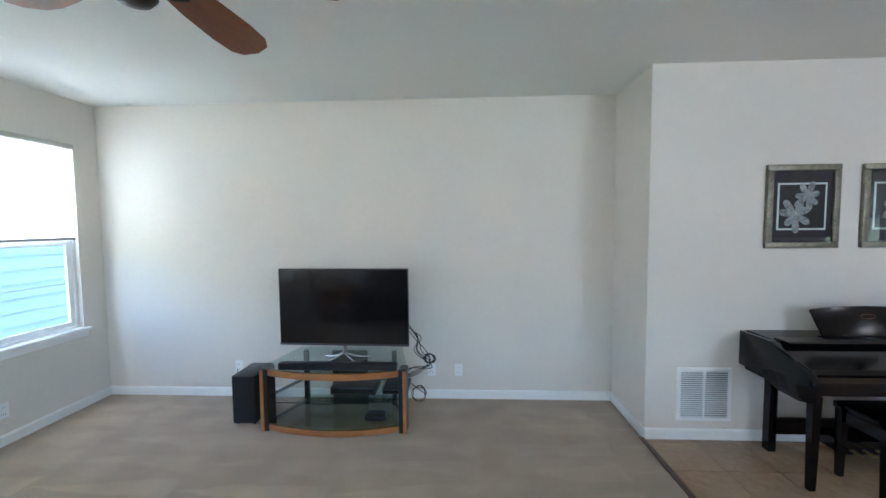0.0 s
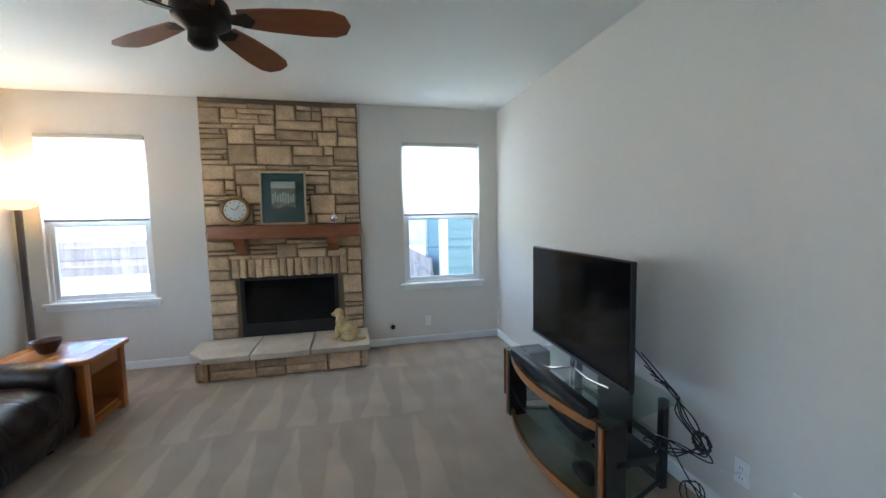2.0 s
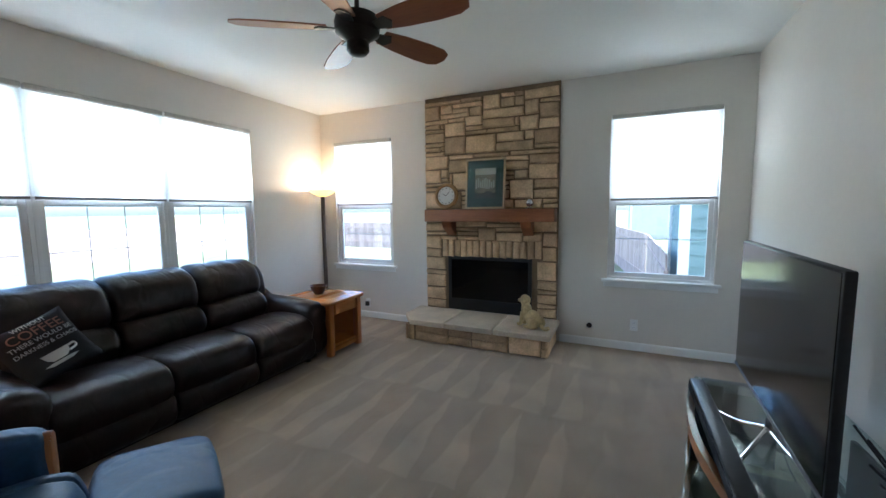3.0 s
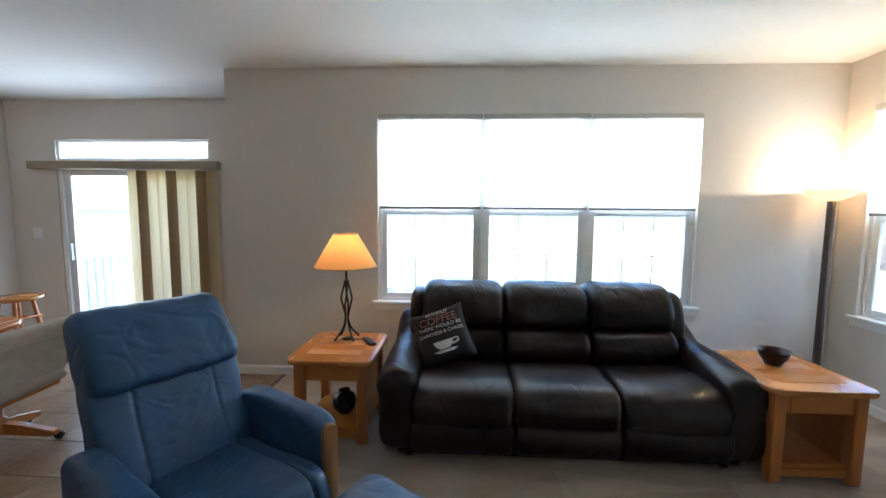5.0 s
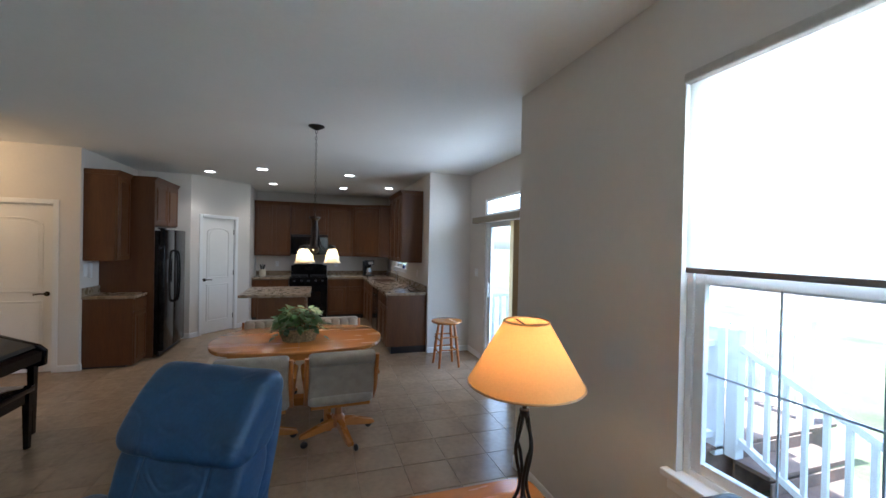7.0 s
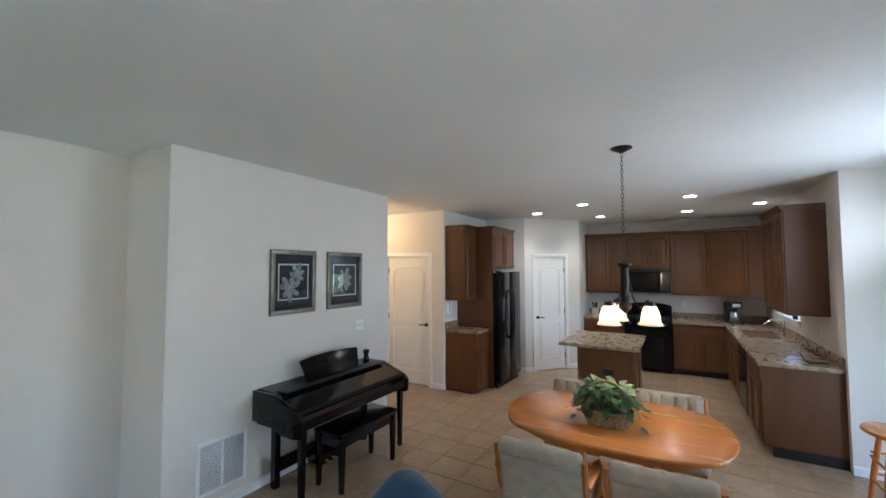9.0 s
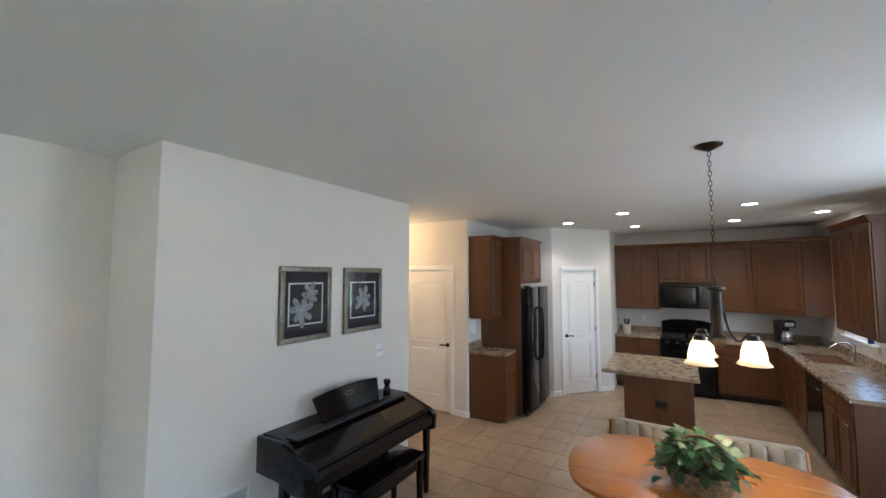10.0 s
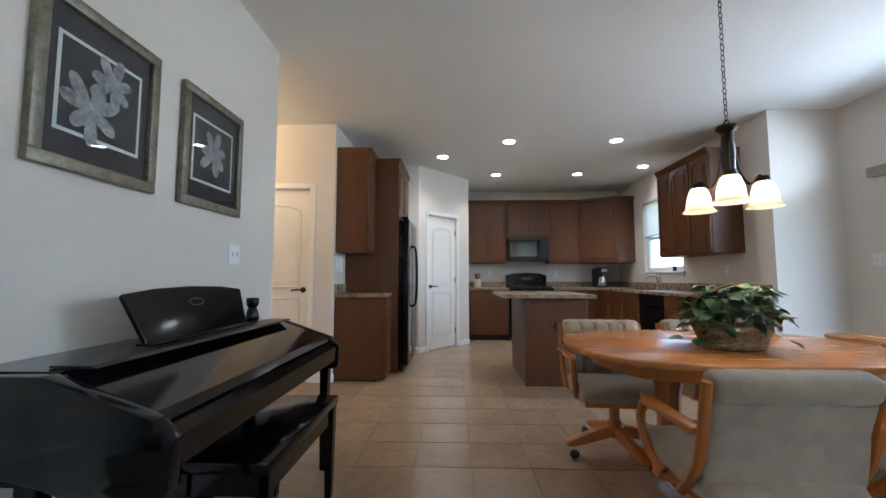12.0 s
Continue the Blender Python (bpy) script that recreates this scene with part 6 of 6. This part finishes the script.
fc = thing("kitchen_faucet", "chrome gooseneck faucet behind the sink", "faucet", pose(7.70, -0.37, 0.911))
part("base", lathe([(0.0, 0.0), (0.03, 0.0), (0.026, 0.02), (0.018, 0.05), (0.0, 0.05)], 20), CHROME, fc, smooth=True)
part("spout", tube(curve_points([(0, 0, 0.03), (0, 0.005, 0.15), (0, 0.04, 0.205), (0, 0.12, 0.20), (0, 0.19, 0.15), (0, 0.20, 0.13)], 6), 0.012, 10), CHROME, fc, smooth=True)
part("lever", tube([(0, 0, 0.06), (-0.05, -0.01, 0.12), (-0.06, -0.012, 0.20)], 0.008, 8), CHROME, fc, smooth=True)
DW_BLACK = material("appliance_black", (0.007, 0.007, 0.008), 0.17, vary=0.2, specular=0.22)
dw = thing("dishwasher", "black built-in dishwasher under the counter", "dishwasher", pose(6.80, 0.17, 0, 0, 0, SOUTH))
part("body", box((-0.29, 0.0, 0.10), (0.29, 0.58, 0.868)), BLACK, dw)
part("door", box((-0.295, -0.025, 0.11), (0.295, 0.0, 0.73), 0.004), DW_BLACK, dw)
part("control_panel", box((-0.295, -0.028, 0.735), (0.295, 0.0, 0.865), 0.006), DW_BLACK, dw)
part("handle", box((-0.20, -0.05, 0.742), (0.20, -0.028, 0.76), 0.006), DW_BLACK, dw)
part("kick_plate", box((-0.29, 0.04, 0.0), (0.29, 0.06, 0.10)), BLACK, dw)

# range and microwave
rg = thing("kitchen_range", "black gas range with a curved control back", "stove", pose(XE - 0.01, 1.33, 0, 0, 0, EAST))
part("body", box((-0.378, -0.63, 0.05), (0.378, -0.02, 0.905), 0.004), DW_BLACK, rg)
part("oven_door", box((-0.37, -0.665, 0.22), (0.37, -0.63, 0.76), 0.006), DW_BLACK, rg)
part("oven_window", box((-0.25, -0.668, 0.36), (0.25, -0.664, 0.62)), SCREEN, rg)
part("oven_handle", tube([(-0.30, -0.70, 0.70), (0.30, -0.70, 0.70)], 0.012, 10), DW_BLACK, rg, smooth=True)
part("drawer", box((-0.37, -0.66, 0.06), (0.37, -0.63, 0.20), 0.005), DW_BLACK, rg)
part("control_strip", box((-0.375, -0.66, 0.78), (0.375, -0.63, 0.90), 0.006), DW_BLACK, rg)
for k in range(5):
    part("knob", lathe([(0.0, 0.0), (0.022, 0.0), (0.018, 0.025), (0.0, 0.027)], 16, m=pose(-0.28 + 0.14 * k, -0.66, 0.84, 90, 0, 0)), BLACK, rg, smooth=True)
for x in (-0.19, 0.19):
    bm = bmesh.new()
    for y in (-0.55, -0.42, -0.28, -0.16):
        box((x - 0.16, y - 0.006, 0.925), (x + 0.16, y + 0.006, 0.94), bm=bm)
    for dx in (-0.155, 0, 0.155):
        box((x + dx - 0.006, -0.56, 0.905), (x + dx + 0.006, -0.15, 0.932), bm=bm)
    part("burner_grate", bm, SOOT, rg)
bg = [(-0.378, 0.90), (0.378, 0.90), (0.378, 1.13), (0.25, 1.165), (0.0, 1.18), (-0.25, 1.165), (-0.378, 1.13)]
part("backguard", prism(bg, 0.06, bevel=0.008, m=Matrix(((1, 0, 0, 0), (0, 0, 1, -0.085), (0, 1, 0, 0), (0, 0, 0, 1)))), DW_BLACK, rg, "curved glossy black control back")
part("display", box((-0.09, -0.090, 1.04), (0.09, -0.084, 1.10)), SCREEN, rg)
for sx in (-1, 1):
    part("foot", box((sx * 0.33 - 0.02, -0.60, 0.0), (sx * 0.33 + 0.02, -0.05, 0.05)), BLACK, rg)
mw = thing("microwave", "black microwave mounted over the range", "microwave", pose(XE, 1.33, -0.062, 0, 0, EAST))
part("body", box((-0.382, -0.38, 1.445), (0.382, 0, 1.872), 0.004), DW_BLACK, mw)
part("door", box((-0.378, -0.405, 1.455), (0.20, -0.38, 1.862), 0.006), DW_BLACK, mw)
part("door_window", box((-0.33, -0.408, 1.53), (0.15, -0.404, 1.80)), SCREEN, mw)
part("control_panel", box((0.205, -0.405, 1.455), (0.378, -0.38, 1.862), 0.004), SCREEN, mw)
part("handle", box((0.165, -0.435, 1.49), (0.185, -0.405, 1.83), 0.006), DW_BLACK, mw)
part("vent_grille", box((-0.37, -0.41, 1.825), (0.37, -0.403, 1.86), 0.002), BLACK, mw)

# refrigerator
fg = thing("refrigerator", "black side-by-side refrigerator with long curved handles", "refrigerator", pose(6.755, 3.925, 0) @ Matrix.Diagonal((1, 0.91, 1, 1)))
part("cabinet", box((-0.445, -0.72, 0.03), (0.445, 0, 1.76), 0.006), DW_BLACK, fg)
for a, b in ((-0.445, -0.055), (-0.045, 0.445)):
    part("door", box((a, -0.80, 0.07), (b, -0.725, 1.78), 0.014, 3), DW_BLACK, fg, smooth=True)
for x in (-0.095, -0.005):
    part("handle", tube(curve_points([(x, -0.80, 0.72), (x, -0.85, 0.78), (x, -0.865, 1.10), (x, -0.85, 1.42), (x, -0.80, 1.48)], 5), 0.013, 10), DW_BLACK, fg, "curved black door handle", smooth=True)
part("dispenser", box((-0.36, -0.803, 1.02), (-0.15, -0.798, 1.36), 0.003), SCREEN, fg)
part("kick_grille", box((-0.43, -0.74, 0.0), (0.43, -0.70, 0.065)), BLACK, fg)
part("hinge_cover", box((-0.44, -0.79, 1.78), (-0.36, -0.70, 1.80), 0.004), DW_BLACK, fg)

# island
il = thing("kitchen_island", "cherry kitchen island with a granite top", "island", pose(0, 0, 0))
part("worktop", box((5.70, 1.25, 0.872), (6.78, 2.17, 0.91), 0.005), GRANITE, il, "brown speckled granite top")
part("body", box((5.76, 1.33, 0.0), (6.72, 1.945, 0.871), 0.003), CHERRY_SIDE, il)
part("corner_trim", box((5.752, 1.93, 0.0), (5.772, 1.951, 0.870), 0.002), CHERRY, il)
part("outlet_plate", box((5.755, 1.54, 0.56), (5.761, 1.655, 0.63), 0.002), BLACK, il, "dark outlet plate")
for k in range(2):
    cab_door(il, pose(6.01 + 0.47 * k, 1.33, 0.11), 0.45, 0.74)

# counter things
cm = thing("coffee_maker", "black and steel drip coffee maker on the counter", "coffee maker", pose(8.86, 0.06, 0.911, 0, 0, -70))
part("base", box((-0.09, -0.13, 0), (0.09, 0.11, 0.03), 0.008), BLACK, cm)
part("tower", box((-0.09, 0.03, 0.03), (0.09, 0.11, 0.34), 0.01), BLACK, cm)
part("head", box((-0.09, -0.12, 0.25), (0.09, 0.03, 0.36), 0.015), BLACK, cm)
part("front_plate", box((-0.06, -0.123, 0.27), (0.06, -0.119, 0.33), 0.002), CHROME, cm, "steel front plate")
part("carafe", lathe([(0.0, 0.031), (0.06, 0.031), (0.072, 0.07), (0.07, 0.13), (0.05, 0.18), (0.055, 0.20), (0.0, 0.20)], 24, m=pose(0, -0.045, 0)), CHROME, cm, smooth=True)
kb = thing("knife_block", "cream canister holding dark kitchen tools", "canister", pose(8.85, 2.25, 0.911))
part("pot", lathe([(0.0, 0.0), (0.06, 0.0), (0.064, 0.02), (0.064, 0.15), (0.058, 0.152), (0.0, 0.14)], 22), material("cream_glaze", (0.60, 0.52, 0.38), 0.35), kb, smooth=True)
for k in range(5):
    part("tool", tube([(0.02 * math.cos(k * 1.3), 0.02 * math.sin(k * 1.3), 0.10), (0.05 * math.cos(k * 1.3), 0.05 * math.sin(k * 1.3), 0.25)], 0.009, 6), BLACK, kb)
jar = thing("candle_jar", "small blue glass jar on the window sill", "jar", pose(7.35, YKS + 0.005, 1.1745))
part("jar", lathe([(0.0, 0.0), (0.025, 0.0), (0.028, 0.05), (0.02, 0.07), (0.0, 0.07)], 16), material("blue_glass", (0.02, 0.03, 0.14), 0.2), jar, smooth=True)
mc = thing("phone_charger", "dark phone and cord lying on the counter", "device", pose(5.86, -0.29, 0.911, 0, 0, 20))
part("case", box((-0.035, -0.075, 0), (0.035, 0.075, 0.012), 0.005), BLACK, mc)
part("cord", tube(curve_points([(0, 0.075, 0.006), (0.03, 0.11, 0.05), (0.10, 0.08, 0.07), (0.14, 0.02, 0.006)], 5), 0.003, 6), CORD, mc)
wp = thing("wall_phone", "white cordless phone on a wall mount", "phone", pose(5.99, YK, 1.23))
part("bracket", box((-0.08, -0.012, -0.08), (0.0, 0.0, 0.08), 0.004), TRIM, wp)
part("receiver", box((0.0, -0.045, -0.10), (0.045, -0.002, 0.09), 0.012), VINYL, wp, smooth=True)
plate("outlet", pose(XE, 2.0, 1.16, 0, 0, EAST))
plate("outlet", pose(XE, 0.75, 1.16, 0, 0, EAST))
plate("outlet", pose(6.30, YKS, 1.16, 0, 0, 180))


# panelled doors with casing
def panel_door(name, label, at, w=0.76, h=2.03, flip=1):
    """A white two-panel door that looks along -y, its hinges at -x when flip is 1."""
    ob = thing(name, label, "door", at, kind="structure")
    leaf = part("door_leaf", box((0.004, 0.03, 0.008), (w - 0.004, 0.065, h - 0.004), 0.002), DOORWHITE, ob)
    for z0, z1, rise in ((0.22, 0.86, 0.0), (0.98, 1.86, 0.10)):
        ring = arch(w - 0.22, z1 - z0, rise, 0.0)
        bm = bmesh.new()
        line = [(x, 0.029, z) for x, z in ring]
        tube(line + [line[0], line[1]], 0.010, 6, bm=bm, m=pose(w / 2, 0, z0))
        part("panel_moulding", bm, DOORWHITE, leaf, smooth=True)
        inner = arch(w - 0.22, z1 - z0, rise, 0.035)
        part("raised_panel", prism(inner, 0.008, bevel=0.004, m=Matrix(((1, 0, 0, w / 2), (0, 0, -1, 0.033), (0, 1, 0, z0), (0, 0, 0, 1)))), DOORWHITE, leaf)
    hx = w - 0.065 if flip > 0 else 0.065
    hd = part("door_handle", lathe([(0.0, 0.0), (0.03, 0.0), (0.028, 0.008), (0.012, 0.012), (0.012, 0.045), (0.0, 0.045)], 20, m=pose(hx, 0.03, 0.95, 90, 0, 0)), IRON, ob, "dark bronze lever handle", smooth=True)
    part("lever", tube(curve_points([(hx, -0.01, 0.95), (hx - flip * 0.05, -0.014, 0.953), (hx - flip * 0.11, -0.012, 0.944)], 5), [0.009] * 11, 8), IRON, hd, smooth=True)
    for z in (0.25, 1.05, 1.80):
        part("hinge", box((0.0 if flip > 0 else w - 0.01, 0.018, z - 0.045), (0.01 if flip > 0 else w, 0.031, z + 0.045), 0.002), IRON, ob, "dark hinge")
    for lo, hi in (((-0.06, -0.014, 0.0), (-0.002, -0.001, h + 0.06)), ((w + 0.002, -0.014, 0.0), (w + 0.06, -0.001, h + 0.06)), ((-0.002, -0.014, h + 0.004), (w + 0.002, -0.001, h + 0.06))):
        part("casing", box(lo, hi, 0.005), TRIM, ob)
    for lo, hi in (((-0.002, 0.0, 0.0), (0.003, 0.10, h + 0.003)), ((w - 0.003, 0.0, 0.0), (w + 0.002, 0.10, h + 0.003)), ((0.003, 0.0, h - 0.003), (w - 0.003, 0.10, h + 0.003))):
        part("jamb", box(lo, hi), TRIM, ob)
    part("backing", box((0.0, 0.098, 0.0), (w, 0.099, h)), TRIM, ob)
    return ob


DOORWHITE = material("door_white", (0.80, 0.79, 0.76), 0.45, vary=0.015, scale=3)
panel_door("door_2", "white two-panel pantry door, closed", pantry_wall.matrix_basis @ pose(0.21, 0, 0), w=0.635, flip=-1)
panel_door("door_3", "white two-panel hall door, closed", pose(XH1, 5.02, 0, 0, 0, -90), w=0.82, flip=1)


# recessed lights, hall light
CANGLOW = material("can_lens", (1.0, 0.96, 0.9), 0.5, glow=3.0, glow_colour=(1.0, 0.93, 0.82))
for x, y in ((7.015, 2.82), (6.44, 1.99), (7.97, 1.99), (6.44, 0.695), (7.97, 0.695), (7.57, -0.155)):
    cl = thing("recessed_light", "lit white recessed ceiling light", "light", pose(x, y, HIGH), group="recessed lights")
    part("trim_ring", lathe([(0.068, -0.001), (0.088, -0.001), (0.085, -0.006), (0.068, -0.004)], 28, cap=False), TRIM, cl, smooth=True)
    part("lens", lathe([(0.0, -0.0025), (0.07, -0.0025), (0.07, -0.001), (0.0, -0.001)], 28), CANGLOW, cl)
    lamp("recessed_bulb", (x, y, HIGH - 0.03), 2.9, (1.0, 0.86, 0.68), 0.06, spot=125)
hl = thing("hall_ceiling_light", "flush warm glass ceiling light in the hall", "light", pose(5.15, 5.15, HIGH))
part("pan", lathe([(0.0, 0.0), (0.15, 0.0), (0.15, -0.02), (0.0, -0.02)], 28), IRON, hl, smooth=True)
part("glass", lathe([(0.145, -0.02), (0.13, -0.06), (0.07, -0.095), (0.0, -0.105)], 28), MILK, hl, smooth=True)
lamp("hall_bulb", (5.15, 5.15, HIGH - 0.22), 2.6, (1.0, 0.62, 0.28), 0.1)


# outside: ground, deck, fence and neighbours
GRASS = material("yard", (0.14, 0.15, 0.07), 0.95, vary=0.3, scale=0.8, fine=30, bump=0.5, bump_scale=60)
bm = bmesh.new()
bmesh.ops.create_grid(bm, x_segments=40, y_segments=40, size=400)
tagged(part("ground", bm, GRASS, at=pose(0, 0, -0.55)), "pale dry lawn around the house", "ground", kind="structure")
part_found = tagged(part("foundation", box((XW - 0.10, YSL - 0.10, -0.6), (XE + 0.10, YH + 0.10, -0.101)), material("concrete", (0.4, 0.39, 0.37), 0.9, vary=0.1)), "concrete foundation under the house", "foundation", kind="structure")
DECK = material("deck_board", (0.22, 0.15, 0.11), 0.8, vary=0.2, scale=6, stretch=(0.2, 1, 1), island=0.12)
PVC = material("white_railing", (0.78, 0.79, 0.80), 0.45, vary=0.02)
deck = thing("deck", "brown deck with white railing outside the patio door", "deck")
for k in range(18):
    part("deck_board", box((2.4, -1.39 - 0.142 * k, -0.10), (5.9, -1.255 - 0.142 * k, -0.07), 0.004), DECK, deck)
part("joist_frame", box((2.45, -3.73, -0.55), (5.85, -1.27, -0.101)), DECK, deck)


def railing(x0, y0, z0, x1, y1, z1):
    rl_ = thing("deck_railing", "white deck railing with square balusters", "railing", group="deck railings")
    a, b = Vector((x0, y0, z0)), Vector((x1, y1, z1))
    ln = (b - a).length
    for p in (a, b):
        part("post", box((p.x - 0.05, p.y - 0.05, p.z - 0.08 if p.z > -0.1 else -0.55), (p.x + 0.05, p.y + 0.05, p.z + 1.02), 0.008), PVC, rl_)
        part("post_cap", lathe([(0.075, 0.0), (0.075, 0.02), (0.0, 0.06)], 4, m=pose(p.x, p.y, p.z + 1.02, 0, 0, 45)), PVC, rl_)
    for h in (0.10, 0.90):
        part("rail", tube([a + Vector((0, 0, h)), b + Vector((0, 0, h))], 0.035, 4), PVC, rl_)
    n = int(ln / 0.13)
    for k in range(1, n):
        p = a.lerp(b, k / n)
        part("baluster", box((p.x - 0.016, p.y - 0.016, p.z + 0.10), (p.x + 0.016, p.y + 0.016, p.z + 0.90)), PVC, rl_)


railing(5.85, -1.25, -0.07, 5.85, -3.5, -0.07)
railing(2.5, -3.5, -0.07, 5.75, -3.5, -0.07)
railing(2.45, -1.25, -0.07, 2.45, -2.2, -0.07)
railing(2.35, -2.3, -0.07, 1.2, -2.3, -0.60)
st2 = thing("deck_stairs", "brown wooden stairs down from the deck", "stairs")
for k in range(3):
    part("tread", box((2.40 - 0.30 * (k + 1), -3.4, -0.24 - 0.15 * k), (2.40 - 0.30 * k, -2.36, -0.20 - 0.15 * k), 0.006), DECK, st2)
    part("riser", box((2.38 - 0.30 * k, -3.4, -0.55), (2.395 - 0.30 * k, -2.36, -0.10 - 0.15 * k)), DECK, st2)
FENCE = material("cedar_fence", (0.44, 0.33, 0.30), 0.9, vary=0.2, scale=3, stretch=(1, 1, 0.2), island=0.15)


def fence(x0, y0, x1, y1):
    f = thing("fence", "weathered pinkish cedar board fence", "fence", group="fences")
    a, b = Vector((x0, y0, 0)), Vector((x1, y1, 0))
    n = int((b - a).length / 0.30)
    ang = math.degrees(math.atan2(y1 - y0, x1 - x0))
    me = mesh_of("board", box((-0.143, -0.012, -0.56), (0.143, 0.012, 0.80)), FENCE)
    for k in range(n):
        p = a.lerp(b, (k + 0.5) / n)
        ob = new("board", me)
        ob.parent, ob.matrix_basis = f, pose(p.x, p.y, 0, 0, 0, ang)
    for z in (-0.2, 0.55):
        part("rail", tube([a + Vector((0, 0, z)), b + Vector((0, 0, z))], 0.04, 4), FENCE, f)


fence(-16, -16, 14, -16)
fence(-16, -16, -16, 3.0)
fence(-16, 3.0, -9.2, 4.1)
fence(-9.1, 4.12, -4.5, 4.12)
TEALSIDE = material("teal_siding", (0.17, 0.245, 0.255), 0.7, vary=0.05)
CREAMSIDE = material("cream_siding", (0.52, 0.50, 0.45), 0.7, vary=0.05)
ROOF = material("roof_shingle", (0.09, 0.085, 0.08), 0.95, vary=0.3, scale=5, fine=60)


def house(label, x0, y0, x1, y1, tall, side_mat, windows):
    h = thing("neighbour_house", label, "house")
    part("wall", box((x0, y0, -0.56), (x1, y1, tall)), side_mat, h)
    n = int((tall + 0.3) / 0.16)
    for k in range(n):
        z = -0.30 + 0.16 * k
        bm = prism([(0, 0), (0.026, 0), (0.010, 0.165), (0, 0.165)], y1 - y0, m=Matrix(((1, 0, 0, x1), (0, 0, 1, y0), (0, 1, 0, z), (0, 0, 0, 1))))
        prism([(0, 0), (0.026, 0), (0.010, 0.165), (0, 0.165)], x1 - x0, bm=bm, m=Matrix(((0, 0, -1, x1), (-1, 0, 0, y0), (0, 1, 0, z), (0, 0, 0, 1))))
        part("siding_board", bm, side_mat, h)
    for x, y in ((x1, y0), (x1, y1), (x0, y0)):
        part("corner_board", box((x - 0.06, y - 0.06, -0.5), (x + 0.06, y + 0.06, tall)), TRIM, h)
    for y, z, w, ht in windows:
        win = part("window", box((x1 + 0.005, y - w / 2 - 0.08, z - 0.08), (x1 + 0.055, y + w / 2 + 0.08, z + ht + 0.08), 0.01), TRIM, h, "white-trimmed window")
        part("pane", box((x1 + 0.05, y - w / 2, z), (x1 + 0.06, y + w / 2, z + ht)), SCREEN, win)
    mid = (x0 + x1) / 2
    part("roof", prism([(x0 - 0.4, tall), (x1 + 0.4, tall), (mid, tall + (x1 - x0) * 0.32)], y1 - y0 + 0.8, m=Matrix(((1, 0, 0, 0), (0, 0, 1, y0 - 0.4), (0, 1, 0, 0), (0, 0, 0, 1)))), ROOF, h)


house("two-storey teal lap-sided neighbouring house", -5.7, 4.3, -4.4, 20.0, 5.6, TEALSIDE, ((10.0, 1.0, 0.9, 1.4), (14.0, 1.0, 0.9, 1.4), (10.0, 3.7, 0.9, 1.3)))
house("pale distant two-storey house beyond the fence", -38.0, 4.0, -27.0, 18.0, 5.8, CREAMSIDE, ((6.0, 2.2, 0.9, 1.0), (9.5, 2.2, 0.9, 1.0), (12.5, 2.2, 0.9, 1.0)))
tote = thing("storage_tote", "black and yellow tote box on the deck", "box", pose(4.45, -1.5, -0.0695))
part("tub", prism(rounded(0.5, 0.36, 0.04, 4), 0.30, bevel=0.006), BLACK, tote)
part("lid", prism(rounded(0.53, 0.39, 0.04, 4), 0.04, bevel=0.006, m=pose(0, 0, 0.301)), material("yellow_lid", (0.6, 0.42, 0.03), 0.5), tote)


# floor tiles, one by one
TS = 0.335
variants = [mesh_of("tile", box((-TS / 2 + 0.0028, -TS / 2 + 0.0028, -0.006), (TS / 2 - 0.0028, TS / 2 - 0.0028, -0.0015), 0.001, 1), TILE) for _ in range(1)]
rest_bm = bmesh.new()
made = 0
for i in range(int((XE - TILE_X) / TS) + 1):
    for j in range(int((YH - YSL) / TS) + 1):
        x, y = TILE_X + 0.025 + (i + 0.5) * TS, YSL - 0.02 + (j + 0.5) * TS
        if made < 300 and y < 4.05 and x < 8.6 and not (y > YP - 0.1 and x < XH0):
            ob = new("tile", variants[0])
            ob.parent, ob.matrix_basis = tiles, pose(x, y, random.uniform(-0.0006, 0.0004))
            made += 1
        else:
            box((x - TS / 2 + 0.0028, y - TS / 2 + 0.0028, -0.006), (x + TS / 2 - 0.0028, y + TS / 2 - 0.0028, -0.0015), bm=rest_bm)
tagged(part("tile_field", rest_bm, TILE, tiles), kind="stuff")
